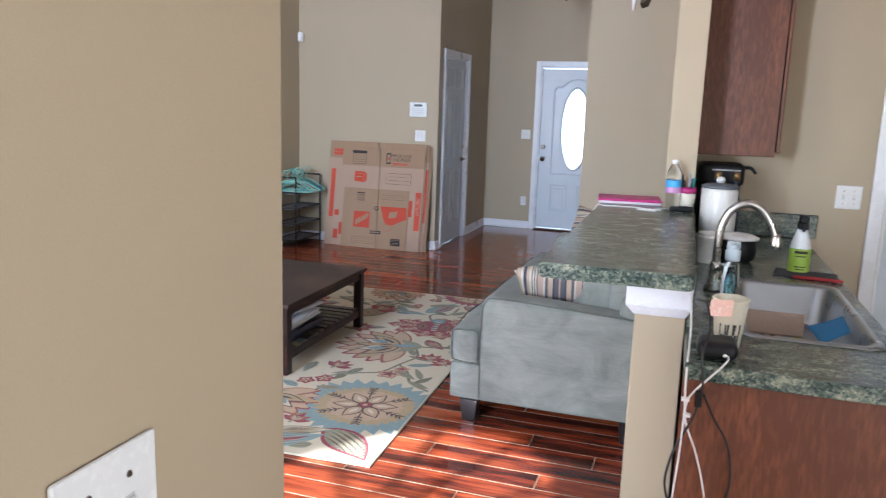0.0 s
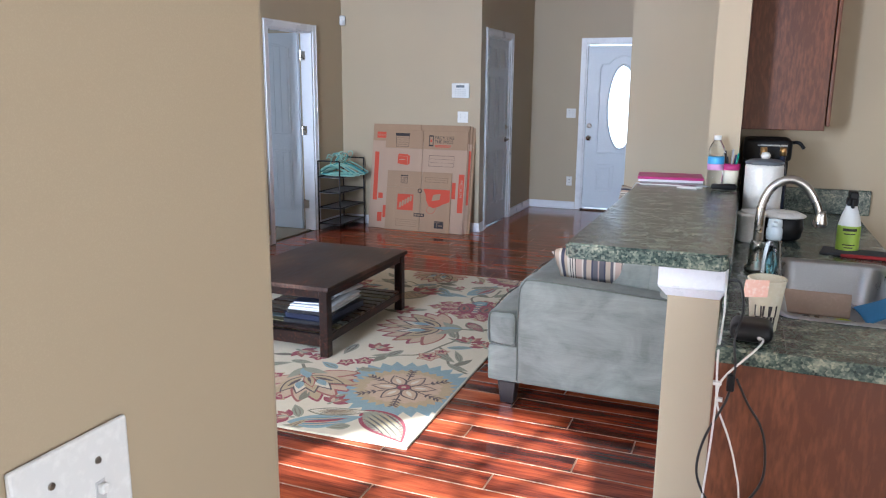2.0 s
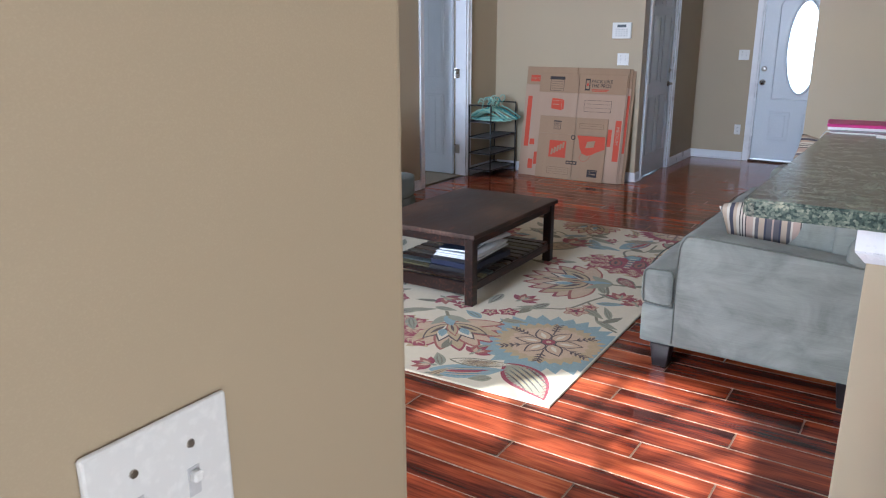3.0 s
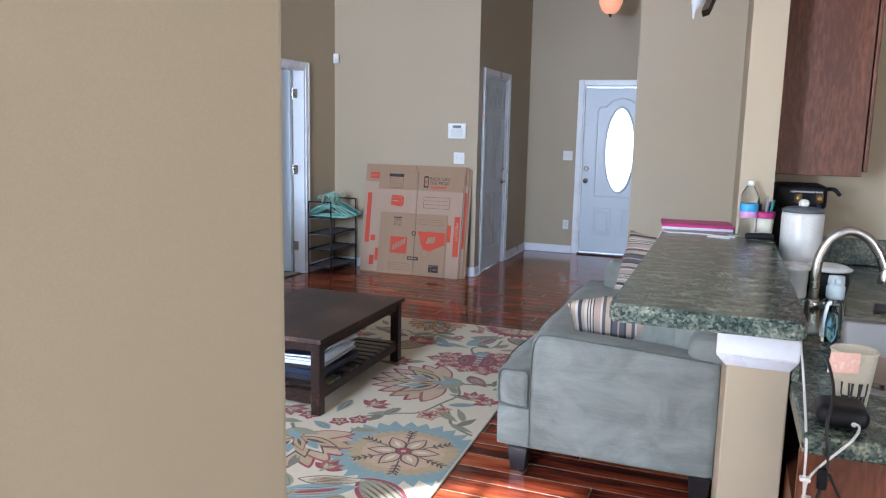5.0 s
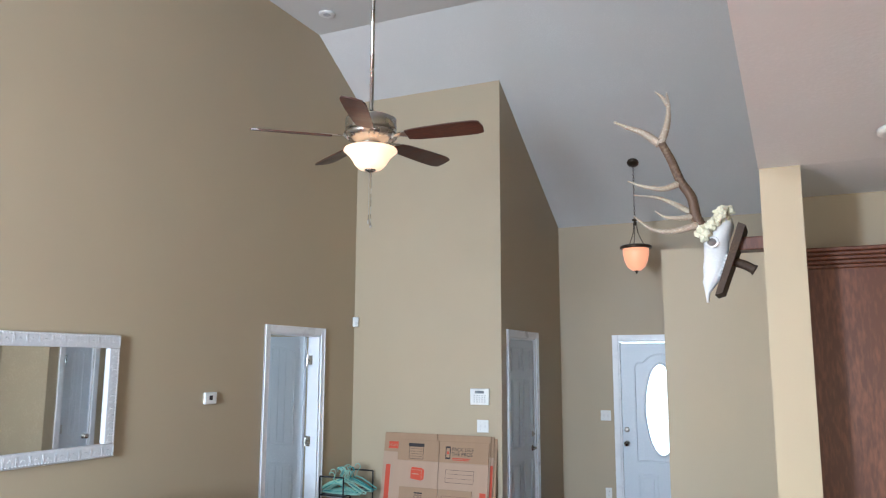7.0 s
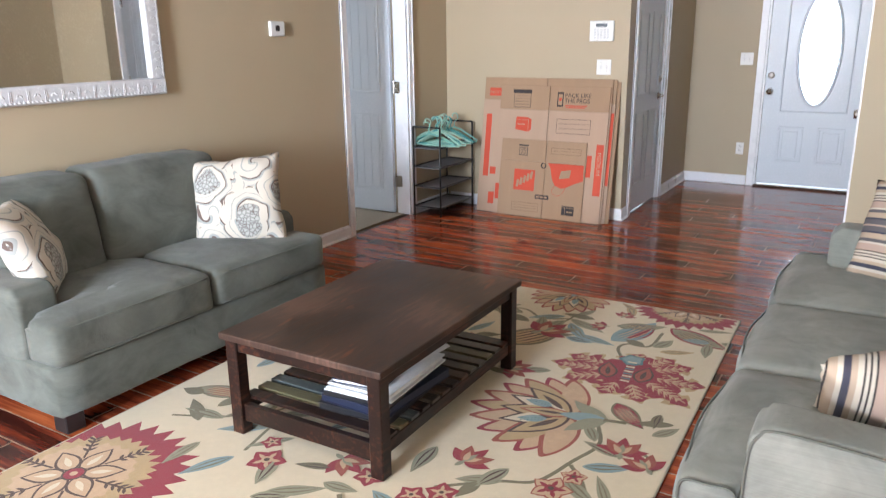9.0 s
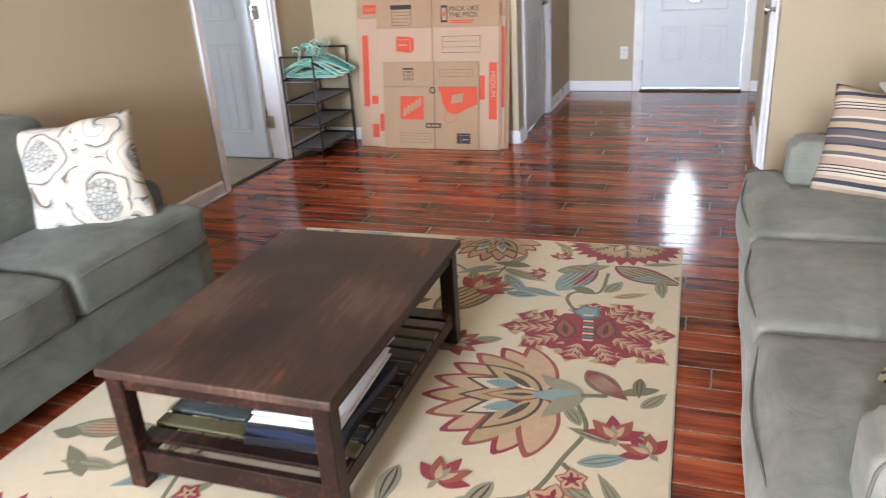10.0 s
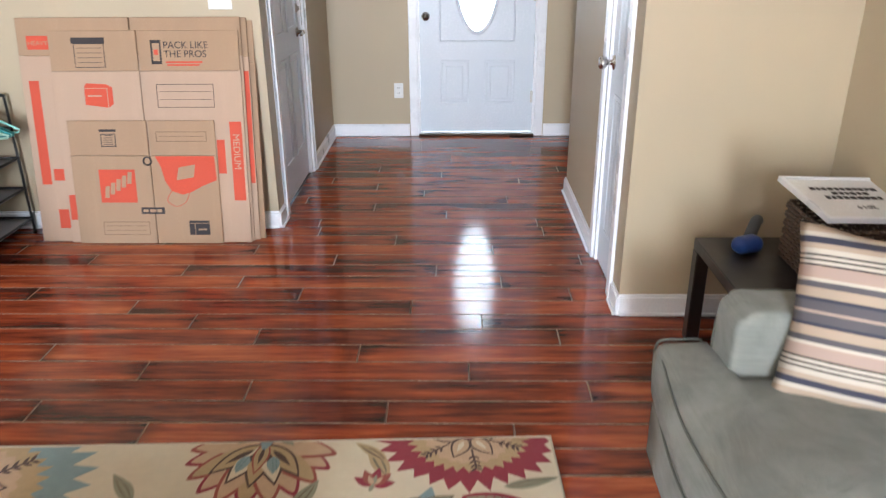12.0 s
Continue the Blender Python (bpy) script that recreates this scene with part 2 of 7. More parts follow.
m_plank = plank_material()
# bright glints along the bevelled joints, put in as a pale edge colour
m_joint = surface("plank_edge_glint", (0.22, 0.13, 0.075), (0.5, 0.36, 0.25), scale=20, rough=0.35)
m_laminate = laminate_material()
m_glass = clear("clear_glass", (0.95, 0.97, 0.97))
m_mirror = plain("silvered_mirror", (0.86, 0.88, 0.88), 0.02, 1.0, rough_spread=0.0)
m_daylight = glowing("daylight_glow", (0.86, 0.94, 1.0), 1.3)
m_shade_fan = glowing("lit_cream_glass", (1.0, 0.62, 0.37), 0.26)
m_shade_amber = glowing("lit_amber_glass", (1.0, 0.40, 0.21), 0.17)


# ---- building blocks ----
def part(name, bm, material, parent=None, label="", smooth=False, kind=""):
    me = bpy.data.meshes.new(name)
    bmesh.ops.recalc_face_normals(bm, faces=bm.faces)
    if smooth:
        for f in bm.faces:
            f.smooth = True
    bm.to_mesh(me)
    bm.free()
    me.materials.append(material)
    ob = new(name, me)
    ob.parent = parent
    return tagged(ob, label=label, kind=kind)


def thing(name, at, label, category, group="", rz=0.0):
    ob = new(name)
    ob.empty_display_size = 0.1
    ob.matrix_basis = pose(*at, 0, 0, rz)
    return tagged(ob, label, category, group)


def box(bm, a, b, bev=0.0, seg=2):
    made = bmesh.ops.create_cube(bm, size=1.0)["verts"]
    for v in made:
        v.co = Vector([a[n] + (v.co[n] + 0.5) * (b[n] - a[n]) for n in range(3)])
    if bev:
        edges = list({e for v in made for e in v.link_edges})
        bmesh.ops.bevel(bm, geom=edges, offset=bev, segments=seg, profile=0.5, affect="EDGES")
    return bm


def boxes(*items, bev=0.0):
    bm = bmesh.new()
    for a, b in items:
        box(bm, a, b, bev)
    return bm


def one(a, b, bev=0.0, seg=2):
    return box(bmesh.new(), a, b, bev, seg)


def slab(points, axis, lo, hi):
    """A plate: an outline in the plane across an axis ('x': y,z; 'y': x,z; 'z': x,y), from lo to hi along it."""
    bm = bmesh.new()
    spot = {"x": lambda p, d: (d, p[0], p[1]), "y": lambda p, d: (p[0], d, p[1]), "z": lambda p, d: (p[0], p[1], d)}[axis]
    near = [bm.verts.new(spot(p, lo)) for p in points]
    far = [bm.verts.new(spot(p, hi)) for p in points]
    bm.faces.new(near)
    bm.faces.new(far[::-1])
    for i in range(len(points)):
        j = (i + 1) % len(points)
        bm.faces.new((near[j], near[i], far[i], far[j]))
    return bm


def lathe(profile, steps=28, bm=None, at=(0, 0, 0)):
    """A turned shape from (radius, height) pairs."""
    bm = bm or bmesh.new()
    rings = []
    for r, z in profile:
        rings.append([bm.verts.new((at[0] + r * math.cos(math.tau * i / steps), at[1] + r * math.sin(math.tau * i / steps), at[2] + z)) for i in range(steps)])
    for low, high in zip(rings, rings[1:]):
        for i in range(steps):
            j = (i + 1) % steps
            bm.faces.new((low[i], low[j], high[j], high[i]))
    if profile[0][0] > 0:
        bm.faces.new(rings[0][::-1])
    if profile[-1][0] > 0:
        bm.faces.new(rings[-1])
    return bm


def tube(path, radii, steps=10, bm=None):
    """A round rod along a path; radii: one number or one for each point."""
    bm = bm or bmesh.new()
    path = [Vector(p) for p in path]
    if not isinstance(radii, (list, tuple)):
        radii = [radii] * len(path)
    side = None
    rings = []
    for i, p in enumerate(path):
        way = (path[min(i + 1, len(path) - 1)] - path[max(i - 1, 0)]).normalized()
        if side is None:
            side = way.orthogonal().normalized()
        side = (side - way * side.dot(way)).normalized()
        up = way.cross(side)
        rings.append([bm.verts.new(p + radii[i] * (math.cos(math.tau * k / steps) * side + math.sin(math.tau * k / steps) * up)) for k in range(steps)])
    for low, high in zip(rings, rings[1:]):
        for i in range(steps):
            j = (i + 1) % steps
            bm.faces.new((low[i], low[j], high[j], high[i]))
    bm.faces.new(rings[0][::-1])
    bm.faces.new(rings[-1])
    return bm


def curve(points, n=8):
    """Points along a smooth curve through those given."""
    p = [Vector(q) for q in points]
    p = [2 * p[0] - p[1], *p, 2 * p[-1] - p[-2]]
    out = []
    for a, b, c, d in zip(p, p[1:], p[2:], p[3:]):
        for k in range(n):
            s = k / n
            out.append(0.5 * (2 * b + (c - a) * s + (2 * a - 5 * b + 4 * c - d) * s * s + (3 * b - a - 3 * c + d) * s ** 3))
    return out + [p[-2]]


def cushion(a, b, r=0.05, puff=(0, 0, 0), cuts=9, wobble=0.004, seed=0.0, bm=None):
    """A soft block between two corners: rounded by r, bulging by puff along each axis, a little uneven."""
    bm = bm or bmesh.new()
    own = bmesh.new()
    bmesh.ops.create_cube(own, size=2.0)
    bmesh.ops.subdivide_edges(own, edges=own.edges[:], cuts=cuts, use_grid_fill=True)
    mid = Vector([(a[n] + b[n]) / 2 for n in range(3)])
    half = Vector([abs(b[n] - a[n]) / 2 for n in range(3)])
    verts = {}
    for v in own.verts:
        u = v.co.copy()
        p = Vector([u[n] * half[n] for n in range(3)])
        core = Vector([max(-half[n] + r, min(half[n] - r, p[n])) for n in range(3)])
        d = p - core
        if d.length > 1e-9:
            p = core + d.normalized() * min(r, max(abs(d[n]) for n in range(3)))
        for n in range(3):
            o, q = (n + 1) % 3, (n + 2) % 3
            p[n] += u[n] * puff[n] * (1 - u[o] ** 2) * (1 - u[q] ** 2)
        p += wobble * noise.noise_vector((p + mid) * 5.0 + Vector((seed, seed, 0)))
        verts[v] = bm.verts.new(mid + p)
    for f in own.faces:
        bm.faces.new([verts[v] for v in f.verts])
    own.free()
    return bm


def structure(name, bm, material, smooth=False, label=""):
    return part(name, bm, material, None, label, smooth, "structure")


# ---- the house shell ----
BACK, FRONT, WEST, EAST = -3.9, 8.5, -3.85, 3.0
TOP, KINK, FALL = 4.99, 5.735, 0.58
T = 0.12


def roof_at(y):
    return TOP - max(0.0, y - KINK) * FALL


structure("wall_west", slab([(BACK - T, 0), (5.125, 0), (5.125, 2.035), (5.897, 2.035), (5.897, 0), (6.51 + T, 0), (6.51 + T, roof_at(6.51 + T)), (KINK, TOP), (BACK - T, TOP)],
                            "x", WEST - T, WEST), m_wall, label="tall tan painted wall with a bedroom doorway")
structure("wall_boxes", slab([(WEST, 0), (-2.245, 0), (-2.245, roof_at(6.51)), (WEST, roof_at(6.51))], "y", 6.51, 6.51 + T), m_wall)
structure("wall_hall_west", slab([(6.51 + T, 0), (6.715, 0), (6.715, 2.035), (7.53, 2.035), (7.53, 0), (FRONT, 0), (FRONT, roof_at(FRONT)), (6.51 + T, roof_at(6.51 + T))],
                                 "x", -2.245 - T, -2.245), m_wall)
structure("wall_front", slab([(-2.245 - T, 0), (-1.58, 0), (-1.58, 2.04), (-0.67, 2.04), (-0.67, 0), (EAST, 0), (EAST, roof_at(FRONT)), (-2.245 - T, roof_at(FRONT))],
                             "y", FRONT, FRONT + T), m_wall)
# the closet block beside the hall, with a ledge on top
LEDGE = 2.607
structure("wall_closet_south", slab([(-0.61, 0), (0.162, 0), (0.162, LEDGE), (-0.61, LEDGE)], "y", 5.5, 5.5 + T), m_wall)
structure("wall_hall_east", slab([(5.5 + T, 0), (5.695, 0), (5.695, 2.035), (6.085, 2.035), (6.085, 0), (7.1, 0), (7.1, LEDGE), (5.5 + T, LEDGE)], "x", -0.61, -0.61 + T), m_wall)
structure("wall_closet_north", slab([(-0.61 + T, 0), (0.162, 0), (0.162, LEDGE), (-0.61 + T, LEDGE)], "y", 7.1 - T, 7.1), m_wall)
structure("closet_ledge", one((-0.61 + T, 5.5 + T, LEDGE - 0.1), (0.162, 7.1 - T, LEDGE - 0.003)), m_wall)
# wall between the living room and the kitchen; above the bar only the header goes on
structure("wall_kitchen", slab([(2.57, 0), (FRONT, 0), (FRONT, roof_at(FRONT)), (KINK, TOP), (2.57, TOP)], "x", 0.162, 0.29), m_wall)
structure("wall_header", slab([(BACK, 2.5), (2.57, 2.5), (2.57, TOP), (BACK, TOP)], "x", 0.162, 0.29), m_wall)
structure("wall_bar", one((0.150, 1.17, 0), (0.288, 2.567, 1.02), 0.004), m_wall, label="tan half wall that carries the bar top")
structure("wall_kitchen_end", slab([(0.29, 0), (1.17, 0), (1.17, 2.035), (1.88, 2.035), (1.88, 0), (EAST, 0), (EAST, 2.5), (0.29, 2.5)], "y", 3.12, 3.12 + T), m_wall)
# unseen wall; the opening in it is added to go with the east lamp
structure("wall_east", boxes(((EAST, BACK - T, 0), (EAST + T, -2.6, TOP)), ((EAST, -0.8, 0), (EAST + T, FRONT, TOP)), ((EAST, -2.6, 0), (EAST + T, -0.8, 0.95)), ((EAST, -2.6, 2.05), (EAST + T, -0.8, TOP))), m_wall)
# the stub wall that the walker starts beside
structure("wall_stub", one((-0.291, BACK, 0), (-0.171, -0.212, TOP), 0.012, 3), m_wall, label="tan wall end with a rounded corner")


# unseen back wall: arch placed from the sun patch, other openings added for light
def back_wall():
    y0, y1 = BACK - T, BACK
    bm = bmesh.new()
    for a, b in (((WEST, 0), (-3.15, TOP)), ((-3.15, 0), (-0.85, 0.85)), ((-3.15, 2.4), (-0.85, 3.2)), ((-0.85, 0), (0.9, TOP)), ((-3.15, 3.2), (-2.7, TOP)),
                 ((-1.2, 3.2), (-0.85, TOP)), ((0.9, 2.05), (3.1, TOP)), ((-2.7, 3.95), (-1.2, TOP))):
        box(bm, (a[0], y0, a[1]), (b[0], y1, b[1]))
    arc = [(-1.95 - 0.65 * math.cos(math.pi * k / 24), 3.2 + 0.65 * math.sin(math.pi * k / 24)) for k in range(25)]
    head = slab([(-2.7, 3.2), *arc, (-1.2, 3.2), (-1.2, 3.95), (-2.7, 3.95)], "y", y0, y1)
    spare = bpy.data.meshes.new("spare")
    head.to_mesh(spare)
    head.free()
    bm.from_mesh(spare)
    bpy.data.meshes.remove(spare)
    structure("wall_back", bm, m_wall)


back_wall()

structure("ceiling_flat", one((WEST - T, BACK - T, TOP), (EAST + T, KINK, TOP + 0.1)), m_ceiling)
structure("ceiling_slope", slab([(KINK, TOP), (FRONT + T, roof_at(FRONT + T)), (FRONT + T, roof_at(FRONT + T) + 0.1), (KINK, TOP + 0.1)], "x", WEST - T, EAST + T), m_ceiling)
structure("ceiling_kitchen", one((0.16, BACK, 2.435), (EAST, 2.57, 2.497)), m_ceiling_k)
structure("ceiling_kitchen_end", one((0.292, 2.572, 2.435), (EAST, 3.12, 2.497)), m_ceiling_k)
# unseen floor sheet added to bounce light up to the kitchen ceiling
structure("floor_kitchen", one((0.362, BACK, -0.0115), (EAST, 3.12, 0.003)), surface("tan_bounce_floor", (0.36, 0.31, 0.25), (0.44, 0.39, 0.32), scale=4, rough=0.4), label="unseen tan kitchen floor that bounces light")
structure("floor", one((WEST - 3.5, BACK - T, -0.2), (EAST + T, FRONT + 1.2, -0.012)), m_dark_leg, label="dark subfloor under the planks")
# bedroom beyond the open door
structure("wall_bedroom_west", one((WEST - 3.4, 3.4, 0), (WEST - 3.3, 7.6, 2.5)), m_wall)
structure("wall_bedroom_south", one((WEST - 3.3, 3.3, 0), (WEST - T, 3.4, 2.5)), m_wall)
structure("wall_bedroom_north", one((WEST - 3.3, 7.5, 0), (WEST - T, 7.6, 2.5)), m_wall)
structure("ceiling_bedroom", one((WEST - 3.4, 3.3, 2.5), (WEST - T, 7.6, 2.6)), m_ceiling)
structure("floor_bedroom", one((WEST - 3.3, 3.4, -0.012), (WEST - 0.06, 7.5, 0.006)), m_carpet, label="beige bedroom carpet")
# unseen lamp added to brighten the bedroom and its door; no window is built
area_lamp("light_bedroom_fill", (WEST - 3.2, 5.0, 1.5), (WEST, 5.6, 1.2), 1.2, 1.2, 15)


# ---- trim, doors and fittings of the shell ----
def baseboard(name, a, b, side, h=0.095, t=0.014):
    """A skirting along one axis from a to b, standing t proud of the wall on the given side (+1 or -1)."""
    bm = bmesh.new()
    if abs(a[0] - b[0]) < 1e-6:
        x = a[0]
        box(bm, (min(x, x + side * t), a[1], 0.001), (max(x, x + side * t), b[1], h - 0.012), 0.002, 1)
        box(bm, (min(x, x + side * t * 0.55), a[1], h - 0.012), (max(x, x + side * t * 0.55), b[1], h), 0.002, 1)
        box(bm, (min(x + side * t, x + side * (t + 0.012)), a[1], 0.001), (max(x + side * t, x + side * (t + 0.012)), b[1], 0.016), 0.005, 2)
    else:
        y = a[1]
        box(bm, (a[0], min(y, y + side * t), 0.001), (b[0], max(y, y + side * t), h - 0.012), 0.002, 1)
        box(bm, (a[0], min(y, y + side * t * 0.55), h - 0.012), (b[0], max(y, y + side * t * 0.55), h), 0.002, 1)
        box(bm, (a[0], min(y + side * t, y + side * (t + 0.012)), 0.001), (b[0], max(y + side * t, y + side * (t + 0.012)), 0.016), 0.005, 2)
    structure(name, bm, m_trim, label="white painted wooden baseboard")


baseboard("baseboard", (WEST, -3.8), (WEST, 5.058), 1)
baseboard("baseboard", (WEST, 5.964), (WEST, 6.51), 1)
baseboard("baseboard", (WEST + 0.03, 6.51), (-2.245, 6.51), -1)
baseboard("baseboard", (-2.245, 6.496), (-2.245, 6.648), 1)
baseboard("baseboard", (-2.245, 7.597), (-2.245, 8.47), 1)
baseboard("baseboard", (-2.245, FRONT), (-1.645, FRONT), -1)
baseboard("baseboard", (-0.605, FRONT), (2.9, FRONT), -1)
baseboard("baseboard", (-0.61, 5.486), (-0.61, 5.628), -1)
baseboard("baseboard", (-0.61, 6.152), (-0.61, 7.114), -1)
baseboard("baseboard", (-0.61, 5.5), (0.162, 5.5), -1)
baseboard("baseboard", (0.162, 2.6), (0.162, 5.47), -1)
baseboard("baseboard", (-0.291, -3.8), (-0.291, -0.219), -1)


def casing_x(name, x, side, y0, y1, top, w=0.065, t=0.017):
    """Door trim on a wall across x: casings on the face, and the jamb that lines the opening."""
    bm = bmesh.new()
    lo, hi = min(x, x + side * t), max(x, x + side * t)
    for a, b in (((lo, y0 - w, 0.001), (hi, y0, top + w)), ((lo, y1, 0.001), (hi, y1 + w, top + w)), ((lo, y0, top), (hi, y1, top + w))):
        box(bm, a, b, 0.005)
    for a, b in (((lo, y0 - w, 0.001), (hi + 0.004, y0 - w + 0.016, top + w)), ((lo, y1 + w - 0.016, 0.001), (hi + 0.004, y1 + w, top + w)),
                 ((lo, y0 - w + 0.016, top + w - 0.016), (hi + 0.004, y1 + w - 0.016, top + w))) if side > 0 else ():
        box(bm, a, b, 0.003)
    inner = x - side * (T + 0.002)
    a, b = min(x, inner), max(x, inner)
    for p, q in (((a, y0 - 0.001, 0.001), (b, y0 + 0.016, top)), ((a, y1 - 0.016, 0.001), (b, y1 + 0.001, top)), ((a, y0 + 0.016, top - 0.016), (b, y1 - 0.016, top + 0.001))):
        box(bm, p, q)
    structure(name, bm, m_trim, label="white painted door casing")


def casing_y(name, y, side, x0, x1, top, w=0.065, t=0.017):
    bm = bmesh.new()
    lo, hi = min(y, y + side * t), max(y, y + side * t)
    for a, b in (((x0 - w, lo, 0.001), (x0, hi, top + w)), ((x1, lo, 0.001), (x1 + w, hi, top + w)), ((x0, lo, top), (x1, hi, top + w))):
        box(bm, a, b, 0.005)
    inner = y - side * (T + 0.002)
    a, b = min(y, inner), max(y, inner)
    for p, q in (((x0 - 0.001, a, 0.001), (x0 + 0.016, b, top)), ((x1 - 0.016, a, 0.001), (x1 + 0.001, b, top)), ((x0 + 0.016, a, top - 0.016), (x1 - 0.016, b, top + 0.001))):
        box(bm, p, q)
    structure(name, bm, m_trim, label="white painted door casing")


casing_x("door_frame_bedroom", WEST, 1, 5.123, 5.899, 2.035)
casing_x("door_frame_garage", -2.245, 1, 6.713, 7.532, 2.035)
casing_x("door_frame_closet", -0.61, -1, 5.693, 6.087, 2.035)
casing_y("door_frame_front", FRONT, -1, -1.575, -0.675, 2.035)
casing_y("door_frame_pantry", 3.12, -1, 1.17, 1.88, 2.035)


def moulding(bm, x0, x1, z0, z1, y, w=0.018, d=0.006):
    """A raised moulding round a panel on a face that looks to -y."""
    for a, b in (((x0, z0), (x1, z0 + w)), ((x0, z1 - w), (x1, z1)), ((x0, z0 + w), (x0 + w, z1 - w)), ((x1 - w, z0 + w), (x1, z1 - w))):
        box(bm, (a[0], y - d, a[1]), (b[0], y + 0.002, b[1]), 0.004, 2)


def knob(parent, x, y, z, name="door_knob"):
    """A round knob on a rose, pointing to -y."""
    bm = lathe([(0.032, 0.0), (0.032, 0.006), (0.012, 0.01), (0.011, 0.03), (0.024, 0.038), (0.029, 0.052), (0.024, 0.066), (0.0, 0.07)], 20)
    bmesh.ops.rotate(bm, verts=bm.verts, cent=(0, 0, 0), matrix=Matrix.Rotation(radians(90), 3, "X"))
    bmesh.ops.translate(bm, verts=bm.verts, vec=(x, y, z))
    return part(name, bm, m_nickel, parent, "satin nickel knob", True)


def hinge(parent, x, y, z):
    bm = bmesh.new()
    box(bm, (x - 0.03, y - 0.003, z - 0.045), (x + 0.03, y, z + 0.045), 0.003, 1)
    tube([(x, y - 0.008, z - 0.05), (x, y - 0.008, z + 0.05)], 0.007, 8, bm)
    part("hinge", bm, m_nickel, parent, "nickel hinge")


def door_leaf(name, at, rz, w, h, style, label):
    """A door with its hinge edge at x = 0 and its face to -y, in the thing's own space."""
    d = thing(name, at, label, "door", rz=rz)
    tagged(d, kind="structure")
    t = 0.035
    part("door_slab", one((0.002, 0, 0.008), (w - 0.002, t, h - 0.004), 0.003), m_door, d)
    if style == "six":
        gap, pw = 0.1, (w - 0.3) / 2
        for k in range(2):
            x0 = gap + k * (pw + gap)
            for z0, z1 in ((0.22, 0.82), (0.95, 1.62), (1.70, 1.93)):
                bm = bmesh.new()
                moulding(bm, x0, x0 + pw, z0, z1, 0.0, 0.022, 0.011)
                box(bm, (x0 + 0.045, -0.005, z0 + 0.045), (x0 + pw - 0.045, 0.002, z1 - 0.045), 0.005, 2)
                part("panel", bm, m_door, d)
    else:
        for z0, z1, arch in ((0.2, 0.83, 0.0), (1.0, 1.86, 0.06)):
            x0, x1 = 0.11, w - 0.11
            rise = [(x0 + (x1 - x0) * k / 10, z1 + arch * math.sin(math.pi * k / 10)) for k in range(11)]
            frame_bm = bmesh.new()
            path = [(x0, 0, z0), *[(x, 0, z) for x, z in rise], (x1, 0, z0), (x0, 0, z0)]
            tube([(p[0], 0.001, p[2]) for p in path], 0.0045, 6, frame_bm)
            part("panel_moulding", frame_bm, m_door, d)
            part("panel_moulding", tube([(p[0], t - 0.001, p[2]) for p in path], 0.0045, 6), m_door, d)
            n = max(2, round((x1 - x0 - 0.04) / 0.085))
            for k in range(n):
                a = x0 + 0.02 + (x1 - x0 - 0.04) * k / n
                b = x0 + 0.02 + (x1 - x0 - 0.04) * (k + 1) / n
                top = z1 - 0.02 + arch * math.sin(math.pi * ((a + b) / 2 - x0) / (x1 - x0))
                part("panel_board", one((a + 0.002, -0.002, z0 + 0.02), (b - 0.002, 0.002, top), 0.0015, 1), m_door, d)
                part("panel_board", one((a + 0.002, t - 0.002, z0 + 0.02), (b - 0.002, t + 0.002, top), 0.0015, 1), m_door, d)
    return d


# bedroom door, swung into the bedroom on its far jamb
d = door_leaf("door_bedroom", (WEST - T - 0.006, 5.872, 0.006), 178.0, 0.745, 2.02, "plank", "white plank-panelled bedroom door standing open")
d.matrix_basis = pose(WEST - T - 0.012, 5.876, 0.008, 0, 0, 180) @ Matrix.Scale(1, 4)
for z in (0.28, 1.05, 1.80):
    bm = bmesh.new()
    box(bm, (WEST - T + 0.0, 5.876, z - 0.045), (WEST - T + 0.05, 5.8805, z + 0.045), 0.001, 1)
    tube([(WEST - T - 0.002, 5.872, z - 0.05), (WEST - T - 0.002, 5.872, z + 0.05)], 0.007, 8, bm)
    h = part("hinge", bm, m_nickel, None, "nickel hinge")
    h.parent = d
    h.matrix_parent_inverse = d.matrix_basis.inverted()

d = door_leaf("door_garage", (-2.245 - 0.02, 6.732, 0.0), 90.0, 0.78, 2.015, "six", "white six-panel door with lever and deadbolt, closed")
bm = lathe([(0.03, 0), (0.03, 0.008), (0.014, 0.012), (0.013, 0.045), (0.0, 0.047)], 18)
bmesh.ops.rotate(bm, verts=bm.verts, cent=(0, 0, 0), matrix=Matrix.Rotation(radians(90), 3, "X"))
bmesh.ops.translate(bm, verts=bm.verts, vec=(0.72, 0, 0.92))
tube(curve([(0.72, -0.045, 0.92), (0.66, -0.05, 0.922), (0.61, -0.047, 0.915)], 5), [0.011] * 5 + [0.009] * 5 + [0.008], 10, bm)
part("lever", bm, m_nickel, d, "satin nickel lever handle", True)
bm = lathe([(0.027, 0), (0.026, 0.012), (0.014, 0.016), (0.012, 0.026), (0.0, 0.027)], 18)
bmesh.ops.rotate(bm, verts=bm.verts, cent=(0, 0, 0), matrix=Matrix.Rotation(radians(90), 3, "X"))
bmesh.ops.translate(bm, verts=bm.verts, vec=(0.72, 0, 1.06))
part("deadbolt", bm, m_nickel, d, "nickel deadbolt", True)
for z in (0.25, 1.0, 1.78):
    hinge(d, -0.001, 0.0, z)

d = door_leaf("door_closet", (-0.61 + 0.012, 6.07, 0.0), -90.0, 0.36, 2.015, "plank", "narrow white plank-panelled closet door, closed")
knob(d, 0.045, 0, 0.955)
